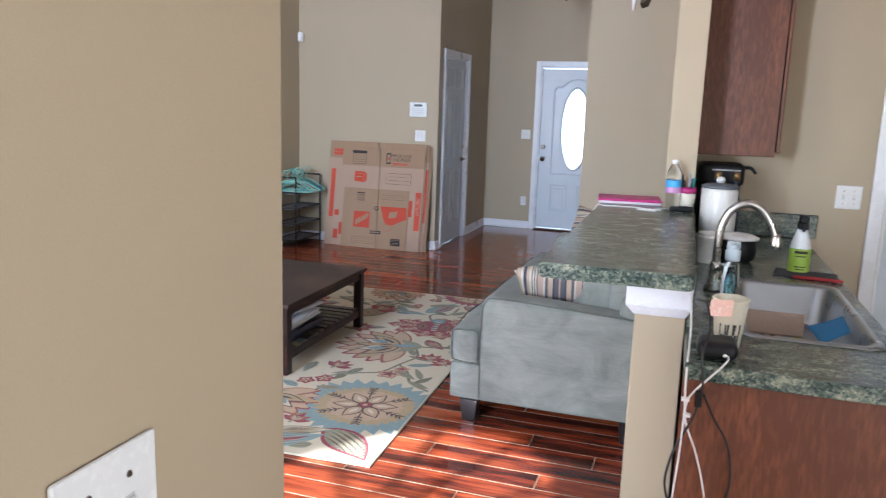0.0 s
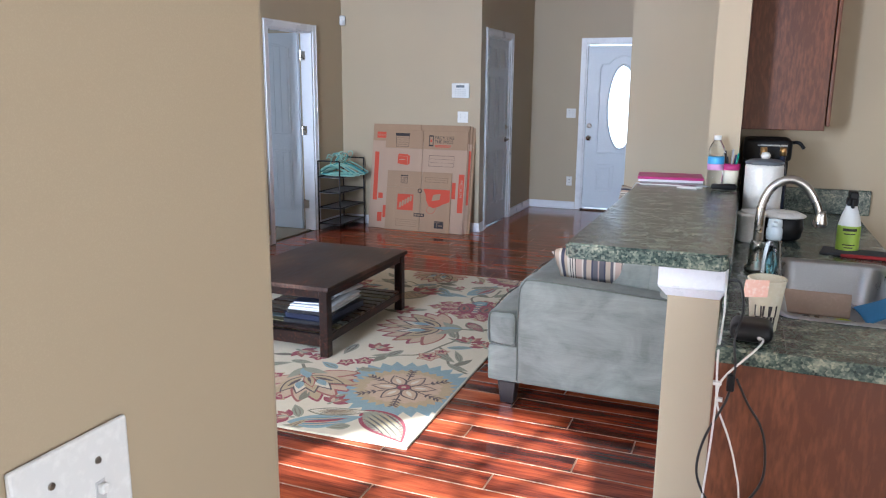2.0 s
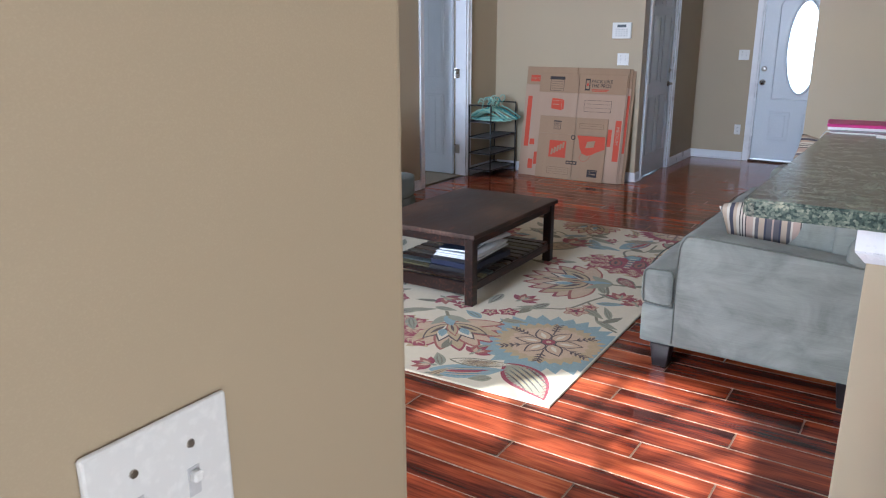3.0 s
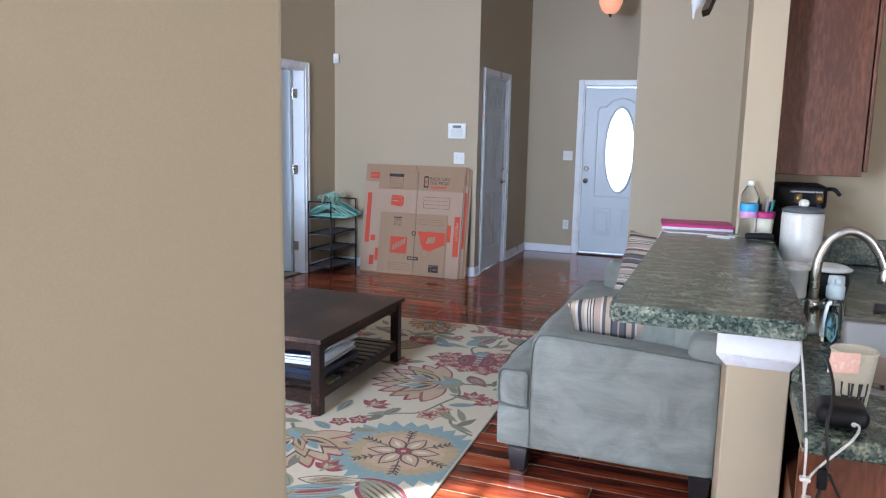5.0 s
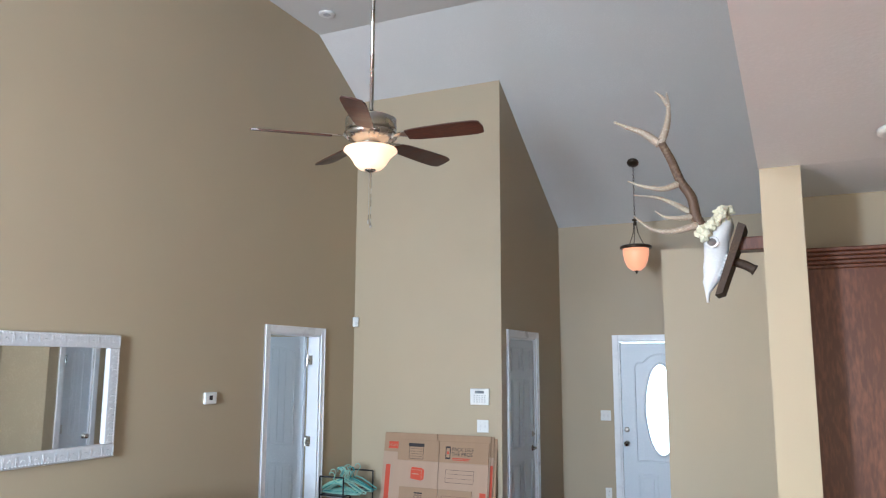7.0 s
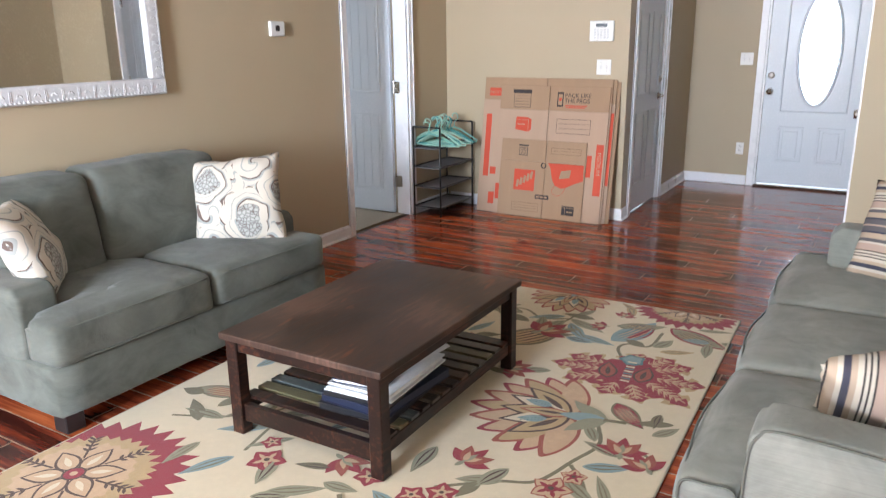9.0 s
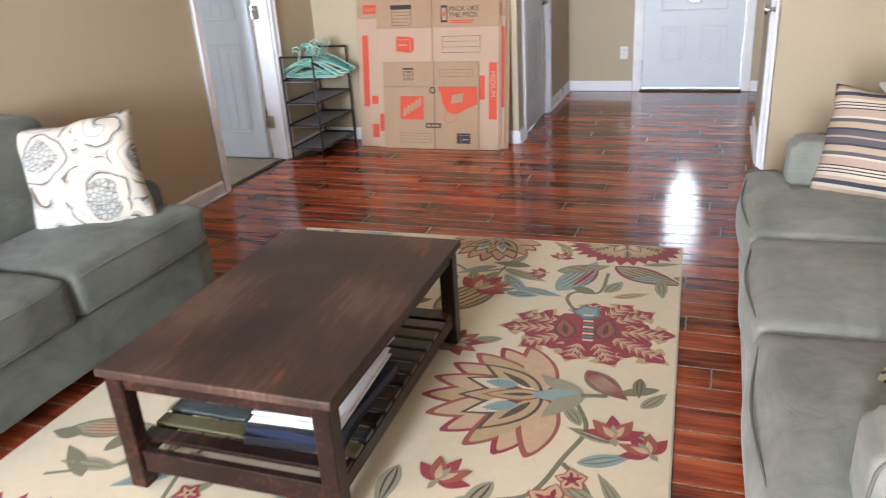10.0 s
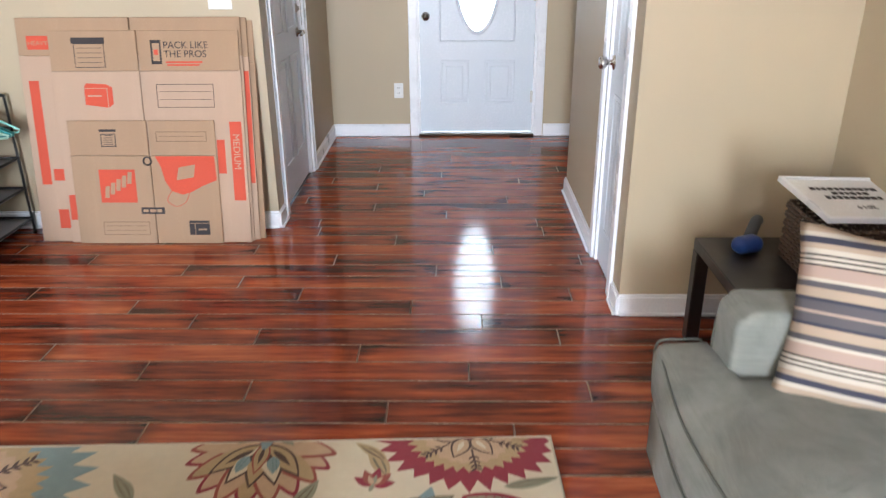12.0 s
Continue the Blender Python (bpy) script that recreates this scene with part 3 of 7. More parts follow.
for z in (0.3, 1.05, 1.8):
    hinge(d, 0.361, 0.0, z)


d = door_leaf("door_pantry", (1.187, 3.14, 0.0), 0.0, 0.676, 2.015, "six", "white six-panel pantry door in the kitchen, closed")
for z in (0.3, 1.05, 1.8):
    hinge(d, -0.001, 0.0, z)


def front_door():
    d = tagged(thing("door_front", (-1.575, FRONT + 0.03, 0.0), "white steel front door with an oval glass light", "door"), kind="structure")
    w, h, t = 0.9, 2.03, 0.044
    cx, cz, rx, rz = 0.45, 1.28, 0.168, 0.495
    bm = bmesh.new()
    for s in (-1, 1):
        arc = [(cx + s * rx * math.sin(math.pi * k / 24), cz + rz * math.cos(math.pi * k / 24)) for k in range(25)]
        edge = 0.018 if s < 0 else w - 0.018
        half = slab([(cx, h - 0.02), *arc, (cx, 0.03), (edge, 0.03), (edge, h - 0.02)], "y", 0.0, t)
        spare = bpy.data.meshes.new("spare")
        half.to_mesh(spare)
        half.free()
        bm.from_mesh(spare)
        bpy.data.meshes.remove(spare)
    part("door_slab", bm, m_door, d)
    ring = [(cx + (rx + 0.008) * math.sin(math.tau * k / 48), -0.003, cz + (rz + 0.008) * math.cos(math.tau * k / 48)) for k in range(49)]
    part("oval_frame", tube(ring, 0.014, 8), m_door, d, "", True)
    pane = slab([(cx + (rx + 0.004) * math.sin(math.tau * k / 48), cz + (rz + 0.004) * math.cos(math.tau * k / 48)) for k in range(48)], "y", 0.018, 0.024)
    part("pane", pane, m_glass, d, "bright oval glass pane").visible_shadow = False
    for x0, x1 in ((0.17, 0.39), (0.51, 0.74)):
        bm = bmesh.new()
        moulding(bm, x0, x1, 0.24, 0.58, 0.0, 0.022, 0.007)
        box(bm, (x0 + 0.045, -0.006, 0.285), (x1 - 0.045, 0.002, 0.535), 0.006, 2)
        part("panel", bm, m_door, d)
    outline = [(0.17, 0.72), (0.17, 1.74), (0.2, 1.79), (0.27, 1.79), (0.34, 1.86), (0.45, 1.89), (0.56, 1.86), (0.63, 1.79), (0.7, 1.79), (0.73, 1.74), (0.73, 0.72), (0.17, 0.72)]
    part("panel_moulding", tube([(x, 0.0, z) for x, z in outline], 0.009, 6), m_door, d)
    knob(d, 0.065, 0, 0.9)
    bm = lathe([(0.03, 0), (0.029, 0.014), (0.014, 0.017), (0.0, 0.018)], 18)
    bmesh.ops.rotate(bm, verts=bm.verts, cent=(0, 0, 0), matrix=Matrix.Rotation(radians(90), 3, "X"))
    bmesh.ops.translate(bm, verts=bm.verts, vec=(0.065, 0, 1.05))
    part("deadbolt", bm, m_nickel, d, "nickel deadbolt", True)
    for z in (0.3, 1.05, 1.8):
        hinge(d, 0.895, -0.004, z)
    part("threshold", one((0.0, -0.05, 0.002), (0.9, 0.06, 0.018), 0.006), m_bronze, d, "dark metal door threshold")


front_door()
# added glowing sheet that stands for the daylight behind the oval pane
structure("backdrop_porch", one((-3.2, 10.2, -0.2), (1.2, 10.25, 3.2)), m_daylight, label="bright daylight outside the front door")


def switch_plate(name, at, face, gangs, label, outlet=False):
    """A wall plate that looks along face ('-x', '+x', '-y'), with its switches or sockets."""
    rz = {"-y": 0, "+x": 90, "-x": -90}[face]
    d = thing(name, at, label, "socket" if outlet else "light switch", rz=rz)
    w = 0.07 + 0.046 * (gangs - 1)
    part("plate", one((-w / 2, -0.006, -0.057), (w / 2, -0.0005, 0.057), 0.003, 2), m_plastic, d)
    for g in range(gangs):
        x = (g - (gangs - 1) / 2) * 0.046
        if outlet:
            for z in (-0.02, 0.02):
                part("socket", one((x - 0.016, -0.008, z - 0.014), (x + 0.016, -0.005, z + 0.014), 0.004, 2), m_plastic, d)
                part("slot", boxes(((x - 0.008, -0.0085, z - 0.004), (x - 0.005, -0.007, z + 0.007)), ((x + 0.005, -0.0085, z - 0.004), (x + 0.008, -0.007, z + 0.007))), m_black, d)
        else:
            part("slot", one((x - 0.0052, -0.0065, -0.0115), (x + 0.0052, -0.005, 0.0115)), plain("toggle_slot", (0.6, 0.6, 0.6), 0.5), d)
            lever = one((x - 0.004, -0.013, 0.001), (x + 0.004, -0.006, 0.0095), 0.0015, 1)
            part("toggle", lever, m_plastic, d)
            for z in (-0.03, 0.03):
                bm = lathe([(0.0035, 0), (0.003, 0.0012), (0.0, 0.0014)], 10)
                bmesh.ops.rotate(bm, verts=bm.verts, cent=(0, 0, 0), matrix=Matrix.Rotation(radians(90), 3, "X"))
                bmesh.ops.translate(bm, verts=bm.verts, vec=(x, -0.006, z))
                part("screw", bm, m_nickel, d)
    return d


switch_plate("light_switch", (-0.171, -0.508, 1.149), "+x", 2, "white two-gang toggle switch plate on tan wall")
switch_plate("light_switch", (-2.434, 6.51, 1.198), "-y", 2, "white two-gang switch plate below the alarm keypad")
switch_plate("light_switch", (-1.735, FRONT, 1.20), "-y", 2, "white two-gang switch plate beside the front door")
switch_plate("wall_outlet", (-1.725, FRONT, 0.355), "-y", 1, "white wall outlet near the front door", True)
switch_plate("light_switch", (1.01, 3.12, 1.127), "-y", 2, "white switch plate on the kitchen end wall")

kp = thing("alarm_keypad", (-2.457, 6.51, 1.467), "white alarm keypad with a small display", "keypad")
part("case", one((-0.095, -0.028, -0.075), (0.095, -0.0005, 0.075), 0.006), m_plastic, kp)
part("display", one((-0.045, -0.0295, 0.03), (0.045, -0.027, 0.055), 0.001, 1), plain("lcd_grey", (0.1, 0.12, 0.13), 0.3), kp, "dark display")
for r in range(4):
    for c in range(5):
        part("key", one((-0.06 + c * 0.026, -0.031, -0.055 + r * 0.019), (-0.043 + c * 0.026, -0.027, -0.043 + r * 0.019), 0.002, 1), plain("key_grey", (0.62, 0.63, 0.62), 0.5) if r + c == 0 else bpy.data.materials["key_grey"], kp)

ts = thing("thermostat", (WEST, 4.415, 1.505), "small white thermostat on the tan wall", "thermostat", rz=90)
part("case", one((-0.065, -0.026, -0.045), (0.065, -0.0005, 0.045), 0.01, 3), m_plastic, ts)
part("display", one((-0.022, -0.028, -0.014), (0.014, -0.025, 0.02), 0.002, 1), m_ink, ts, "dark display")

md = thing("motion_sensor", (WEST + 0.035, 6.475, 2.19), "white motion sensor in the wall corner", "sensor", rz=45)
part("body", cushion((-0.03, -0.02, -0.05), (0.03, 0.02, 0.05), 0.012, cuts=6, wobble=0), m_plastic, md, "", True)
part("lens", one((-0.018, -0.024, -0.035), (0.018, -0.018, 0.0), 0.004), plain("milky_lens", (0.7, 0.7, 0.68), 0.4), md)

# the kitchen fitting is a recessed light, drawn unlit as ring and disc
for spot, z, label in (((-3.52, 5.37), TOP, "round white smoke detector on the high ceiling"), ((0.56, 2.24), 2.435, "round white recessed light in the kitchen ceiling")):
    o = thing("ceiling_fitting", (*spot, z), label, "ceiling fitting")
    part("ring", lathe([(0.075, -0.001), (0.075, -0.012), (0.06, -0.02), (0.045, -0.016)], 24), m_plastic, o, "", True)
    part("grille", lathe([(0.045, -0.012), (0.03, -0.018), (0.0, -0.02)], 24), plain("grille_grey", (0.4, 0.4, 0.42), 0.6), o, "", True)


# half-round window and its bars, high in the back wall
wb = tagged(thing("window_arch", (-1.95, BACK - 0.06, 3.2), "white half-round window with radial bars", "window"), kind="structure")
part("window_frame", tube([(-0.63 * math.cos(math.pi * k / 24), 0, 0.63 * math.sin(math.pi * k / 24)) for k in range(25)], 0.03, 8), m_trim, wb)
part("window_sill", one((-0.65, -0.03, 0.0), (0.65, 0.03, 0.05)), m_trim, wb)
for ang in (36, 72, 108, 144):
    c, s = math.cos(radians(ang)), math.sin(radians(ang))
    part("window_bar", tube([(0.2 * c, 0, 0.2 * s), (0.62 * c, 0, 0.62 * s)], 0.016, 6), m_trim, wb)
part("window_bar", tube([(0.2 * math.cos(math.pi * k / 12), 0, 0.2 * math.sin(math.pi * k / 12)) for k in range(13)], 0.016, 6), m_trim, wb)


# ---- living room furniture ----
m_pipe = plain("sofa_piping", (0.12, 0.127, 0.108), 0.9)


def piping(parent, points, r=0.0035, closed=False):
    pts = curve(points + ([points[0]] if closed else []), 6)
    part("piping", tube(pts, r, 6), m_pipe, parent, "", True)


def notch(bm, x, front, y0, y1, t0, t1):
    """Narrows a seat cushion behind its front edge, where it stands between the arms."""
    for v in bm.verts:
        if (v.co.x - x) * front < 0:
            v.co.y = t0 + (v.co.y - y0) * (t1 - t0) / (y1 - y0)


def arm_mesh(x0, x1, y0, y1, z0, z1, nose, fall):
    """A flat-sided upholstered arm: the top of its nose (towards x0) rounded, the top falling a little to the back."""
    bm = cushion((x0, y0, z0), (x1, y1, z1), 0.022, (0.0, 0.004, 0.004), 26, 0.0015)
    sign = 1 if x0 < x1 else -1
    for v in bm.verts:
        u, w = (x0 + sign * nose - v.co.x) * sign / nose, (v.co.z - z1 + nose) / nose
        if u > 0 and w > 0:
            k = max(u, w) / math.hypot(u, w)
            v.co.x, v.co.z = x0 + sign * nose * (1 - u * k), z1 - nose * (1 - w * k)
        v.co.z -= fall * max(0.0, (v.co.x - x0) * sign - nose) * max(0.0, (v.co.z - z0) / (z1 - z0))
    return bm


def sofa():
    """Three-seat sofa that looks to -x, its back against the half wall."""
    s = thing("sofa", (0, 0, 0), "grey-green microfibre three-seat sofa against the half wall", "sofa")
    part("base", cushion((-0.755, 2.352, 0.108), (0.14, 4.448, 0.295), 0.02, cuts=16, wobble=0.002), m_sofa, s, "", True)
    for y0, y1, out in ((2.345, 2.50, -1), (4.30, 4.455, 1)):
        arm = part("armrest", arm_mesh(-0.608, 0.15, y0, y1, 0.112, 0.635, 0.055, 0.06), m_sofa, s, "", True)
        y = y0 + 0.004 if out < 0 else y1 - 0.004
        piping(arm, [(-0.604, y, 0.13), (-0.606, y, 0.40), (-0.602, y, 0.55), (-0.585, y, 0.605), (-0.54, y, 0.627), (-0.3, y, 0.617), (-0.05, y, 0.603), (0.12, y, 0.593)])
        part("seam", tube([(-0.495, y - out * 0.0035, 0.17), (-0.497, y - out * 0.0035, 0.5)], 0.0024, 5), m_pipe, arm)
    part("backrest", cushion((-0.06, 2.48, 0.25), (0.175, 4.32, 0.80), 0.07, (0.0, 0.0, 0.01), 12, 0.004), m_sofa, s, "", True)
    part("back_corner", cushion((0.02, 2.36, 0.30), (0.18, 2.62, 0.70), 0.06, cuts=8), m_sofa, s, "", True)
    part("back_corner", cushion((0.02, 4.20, 0.30), (0.18, 4.44, 0.70), 0.06, cuts=8), m_sofa, s, "", True)
    for k, (y0, y1) in enumerate(((2.34, 3.055), (3.065, 3.715), (3.725, 4.485))):
        t0, t1 = (2.505 if k == 0 else y0), (4.295 if k == 2 else y1)
        bm = cushion((-0.752, y0, 0.285), (-0.03, y1, 0.462), 0.034, (0.034, 0, 0.026), 26, 0.007, seed=k * 5.3)
        notch(bm, -0.605, -1, y0, y1, t0, t1)
        c = part("seat_cushion", bm, m_sofa, s, "", True)
        piping(c, [(-0.742, y0 + 0.03, 0.445), (-0.772, (y0 + y1) / 2, 0.446), (-0.742, y1 - 0.03, 0.445)])
        piping(c, [(-0.742, y0 + 0.03, 0.300), (-0.772, (y0 + y1) / 2, 0.297), (-0.742, y1 - 0.03, 0.300)])
        if k != 1:
            y = y0 + 0.002 if k == 0 else y1 - 0.002
            piping(c, [(-0.74, y, 0.31), (-0.745, y, 0.38), (-0.738, y, 0.452), (-0.68, y, 0.46), (-0.622, y, 0.455), (-0.617, y, 0.38), (-0.622, y, 0.31), (-0.68, y, 0.302)], 0.0035, True)
        b = cushion((-0.20, t0 + 0.01, 0.43), (0.02, t1 - 0.01, 0.80), 0.08, (0.05, 0, 0.03), 12, 0.008, seed=k * 7.7)
        part("back_cushion", b, m_sofa, s, "", True)
    for x, y in ((-0.655, 2.40), (-0.655, 4.40), (0.10, 2.40), (0.10, 4.40)):
        bm = one((x - 0.045, y - 0.045, 0.0), (x + 0.045, y + 0.045, 0.112), 0.004, 1)
        for v in bm.verts:
            if v.co.z < 0.02:
                v.co.x, v.co.y = x + (v.co.x - x) * 0.72, y + (v.co.y - y) * 0.72
        part("leg", bm, m_dark_leg, s, "black wooden leg")


def loveseat():
    """Two-seat sofa that looks to +x, its back to the long wall."""
    s = thing("loveseat", (0, 0, 0), "dark grey-green microfibre loveseat against the long wall", "sofa")
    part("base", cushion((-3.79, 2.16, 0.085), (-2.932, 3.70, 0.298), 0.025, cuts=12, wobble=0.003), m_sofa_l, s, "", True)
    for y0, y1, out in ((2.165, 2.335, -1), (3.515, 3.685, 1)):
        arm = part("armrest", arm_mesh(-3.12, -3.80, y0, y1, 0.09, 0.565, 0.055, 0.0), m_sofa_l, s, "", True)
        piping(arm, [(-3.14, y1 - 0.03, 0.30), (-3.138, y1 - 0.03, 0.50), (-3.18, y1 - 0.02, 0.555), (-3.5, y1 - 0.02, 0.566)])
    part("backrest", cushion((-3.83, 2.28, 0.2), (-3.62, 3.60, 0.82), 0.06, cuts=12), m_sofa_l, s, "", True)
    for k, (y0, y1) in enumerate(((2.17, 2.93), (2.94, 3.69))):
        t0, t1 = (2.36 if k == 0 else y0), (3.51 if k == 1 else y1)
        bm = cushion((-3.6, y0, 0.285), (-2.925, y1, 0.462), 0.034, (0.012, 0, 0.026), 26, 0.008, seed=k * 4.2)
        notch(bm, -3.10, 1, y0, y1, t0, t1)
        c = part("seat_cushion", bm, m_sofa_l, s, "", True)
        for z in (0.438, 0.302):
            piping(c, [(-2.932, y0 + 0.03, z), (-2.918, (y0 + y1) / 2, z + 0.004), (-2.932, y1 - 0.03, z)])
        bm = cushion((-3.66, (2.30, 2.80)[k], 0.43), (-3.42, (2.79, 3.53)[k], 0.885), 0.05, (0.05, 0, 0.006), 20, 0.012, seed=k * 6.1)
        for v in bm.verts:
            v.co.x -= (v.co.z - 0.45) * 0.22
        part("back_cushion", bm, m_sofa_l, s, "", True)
    for x, y in ((-3.02, 2.24), (-3.02, 3.61), (-3.72, 2.24), (-3.72, 3.61)):
        part("leg", one((x - 0.04, y - 0.04, 0.0), (x + 0.04, y + 0.04, 0.09), 0.004, 1), m_dark_leg, s, "black wooden leg")


sofa()
loveseat()


def pillow(name, at, rot, size, thick, material, label):
    """A square throw pillow that stands on its lower edge."""
    p = thing(name, at, label, "pillow")
    bm = bmesh.new()
    n = 22
    grid = {}
    for side in (-1, 1):
        for i in range(n + 1):
            for j in range(n + 1):
                u, v = 2 * i / n - 1, 2 * j / n - 1
                if side > 0 and (i in (0, n) or j in (0, n)):
                    grid[side, i, j] = grid[-1, i, j]
                    continue
                pinch = 1 - 0.08 * (1 - u * u) * abs(v) ** 6
                pinch2 = 1 - 0.08 * (1 - v * v) * abs(u) ** 6
                d = thick / 2 * max(0, (1 - abs(u) ** 3) * (1 - abs(v) ** 3)) ** 0.6
                q = Vector((u * size / 2 * pinch2, side * d, v * size / 2 * pinch))
                q += 0.014 * noise.noise_vector(q * 9 + Vector((at[1] * 3, 0, side)))
                grid[side, i, j] = bm.verts.new(q)
    for side in (-1, 1):
        for i in range(n):
            for j in range(n):
                f = (grid[side, i, j], grid[side, i + 1, j], grid[side, i + 1, j + 1], grid[side, i, j + 1])
                bm.faces.new(f if side < 0 else f[::-1])
    for v in bm.verts:
        v.co.z += size / 2
    part("cover", bm, material, p, "", True)
    p.matrix_basis = pose(*at, *rot)
    return p


def stripe_material():
    m, t, b = nodes_of("striped_woven_cotton")
    c = t.nodes.new("ShaderNodeTexCoord").outputs["Object"]
    sep = put(t, "ShaderNodeSeparateXYZ", [("Vector", c)])
    k = put(t, "ShaderNodeMath", [(0, sep.outputs["Z"])])
    k.operation = "MULTIPLY_ADD"
    k.inputs[1].default_value, k.inputs[2].default_value = 4.5, -1.0
    f = put(t, "ShaderNodeMath", [(0, k.outputs[0])])
    f.operation = "ABSOLUTE"
    cream, tan, pink, dark, grey = (0.56, 0.51, 0.43), (0.43, 0.335, 0.25), (0.42, 0.31, 0.255), (0.03, 0.026, 0.028), (0.105, 0.1, 0.11)
    navy = (0.05, 0.05, 0.075)
    # the bands mirror each other about the middle of the cover
    bands = [(0.0, pink), (0.012, grey), (0.11, navy), (0.145, tan), (0.25, grey), (0.31, cream), (0.345, pink), (0.47, dark), (0.49, cream), (0.525, dark),
             (0.545, cream), (0.575, dark), (0.595, cream), (0.65, tan), (0.71, navy), (0.78, cream), (0.83, tan), (0.92, dark), (0.94, cream)]
    r = ramp(t, f.outputs[0], bands)
    r.node.color_ramp.interpolation = "CONSTANT"
    t.links.new(r, b.inputs["Base Color"])
    b.inputs["Roughness"].default_value = 0.95
    weave = put(t, "ShaderNodeTexNoise", [("Vector", c)], Scale=350.0)
    kb = put(t, "ShaderNodeBump", [("Height", weave.outputs["Fac"])], Strength=0.4, Distance=0.002)
    t.links.new(kb.outputs[0], b.inputs["Normal"])
    return m


def scroll_material():
    """Ivory cotton with a printed scroll of grey-brown curls."""
    m, t, b = nodes_of("ivory_scroll_print")
    c = t.nodes.new("ShaderNodeTexCoord").outputs["Object"]
    flat = put(t, "ShaderNodeVectorMath", [(0, c)])
    flat.operation = "MULTIPLY"
    flat.inputs[1].default_value = (1.0, 0.0, 1.0)
    warp = put(t, "ShaderNodeTexNoise", [("Vector", flat.outputs[0])], Scale=9.0, Detail=1.0)
    w = put(t, "ShaderNodeVectorMath", [(0, warp.outputs["Color"])])
    w.operation = "SCALE"
    w.inputs["Scale"].default_value = 0.07
    add = put(t, "ShaderNodeVectorMath", [(0, flat.outputs[0]), (1, w.outputs[0])])
    cell = put(t, "ShaderNodeTexVoronoi", [("Vector", add.outputs[0])], Scale=6.0, Randomness=0.9)
    away = put(t, "ShaderNodeVectorMath", [(0, add.outputs[0]), (1, cell.outputs["Position"])])
    away.operation = "SUBTRACT"
    sep = put(t, "ShaderNodeSeparateXYZ", [("Vector", away.outputs[0])])
    turn = put(t, "ShaderNodeMath", [(0, sep.outputs["Z"]), (1, sep.outputs["X"])])
    turn.operation = "ARCTAN2"
    part_turn = put(t, "ShaderNodeMath", [(0, turn.outputs[0])])
    part_turn.operation = "MULTIPLY"
    part_turn.inputs[1].default_value = 1 / math.tau
    curl = put(t, "ShaderNodeMath", [(0, cell.outputs["Distance"]), (2, part_turn.outputs[0])])
    curl.operation = "MULTIPLY_ADD"
    curl.inputs[1].default_value = 2.6
    fr = put(t, "ShaderNodeMath", [(0, curl.outputs[0])])
    fr.operation = "FRACT"
    ivory, ink, grey = (0.5, 0.455, 0.38), (0.12, 0.085, 0.07), (0.3, 0.31, 0.29)
    r = ramp(t, fr.outputs[0], [(0.0, ivory), (0.36, ink), (0.45, grey), (0.57, ivory), (0.86, grey), (0.93, ivory)])
    r.node.color_ramp.interpolation = "CONSTANT"
    # rosettes of grey and brown petals in some of the curls
    fleck = put(t, "ShaderNodeTexVoronoi", [("Vector", flat.outputs[0])], Scale=55.0)
    fleck.feature = "DISTANCE_TO_EDGE"
    petals = ramp(t, fleck.outputs["Distance"], [(0.0, ink), (0.1, grey), (0.35, (0.4, 0.39, 0.35))])
    near = ramp(t, cell.outputs["Distance"], [(0.0, (1.0, 1.0, 1.0)), (0.36, (0.0, 0.0, 0.0))])
    near.node.color_ramp.interpolation = "CONSTANT"
    some = put(t, "ShaderNodeSeparateXYZ", [("Vector", cell.outputs["Color"])])
    chosen = put(t, "ShaderNodeMath", [(0, some.outputs["X"])])
    chosen.operation = "GREATER_THAN"
    chosen.inputs[1].default_value = 0.25
    where = put(t, "ShaderNodeMath", [(0, near), (1, chosen.outputs[0])])
    where.operation = "MULTIPLY"
    mix = put(t, "ShaderNodeMix", [("Factor", where.outputs[0])])
    mix.data_type = "RGBA"
    t.links.new(r, mix.inputs[6])
    t.links.new(petals, mix.inputs[7])
    t.links.new(mix.outputs[2], b.inputs["Base Color"])
    b.inputs["Roughness"].default_value = 0.95
    weave = put(t, "ShaderNodeTexNoise", [("Vector", c)], Scale=350.0)
    kb = put(t, "ShaderNodeBump", [("Height", weave.outputs["Fac"])], Strength=0.4, Distance=0.002)
    t.links.new(kb.outputs[0], b.inputs["Normal"])
    return m


m_stripe, m_scroll = stripe_material(), scroll_material()
pillow("throw_pillow", (-0.342, 4.14, 0.447), (-24, 0, -26), 0.43, 0.19, m_stripe, "striped cream and charcoal pillow leaning on the far sofa arm")
pillow("throw_pillow", (-0.30, 2.72, 0.462), (30, 90, 10), 0.44, 0.17, m_stripe, "striped pillow leaning on the near sofa arm").matrix_basis = pose(-0.30, 2.86, 0.475, 52, 0, 4) @ pose(0, 0, 0.22, 0, 90, 0) @ pose(0, 0, -0.22)
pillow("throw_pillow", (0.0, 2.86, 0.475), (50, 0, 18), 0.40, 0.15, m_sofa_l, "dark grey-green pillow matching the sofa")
pillow("throw_pillow", (-3.205, 3.375, 0.43), (-24, -5, 38), 0.475, 0.18, m_scroll, "ivory pillow with a grey-brown scroll print")
pillow("throw_pillow", (-3.33, 2.47, 0.458), (26, 0, -42), 0.42, 0.16, m_scroll, "ivory scroll-print pillow leaning on the arm")


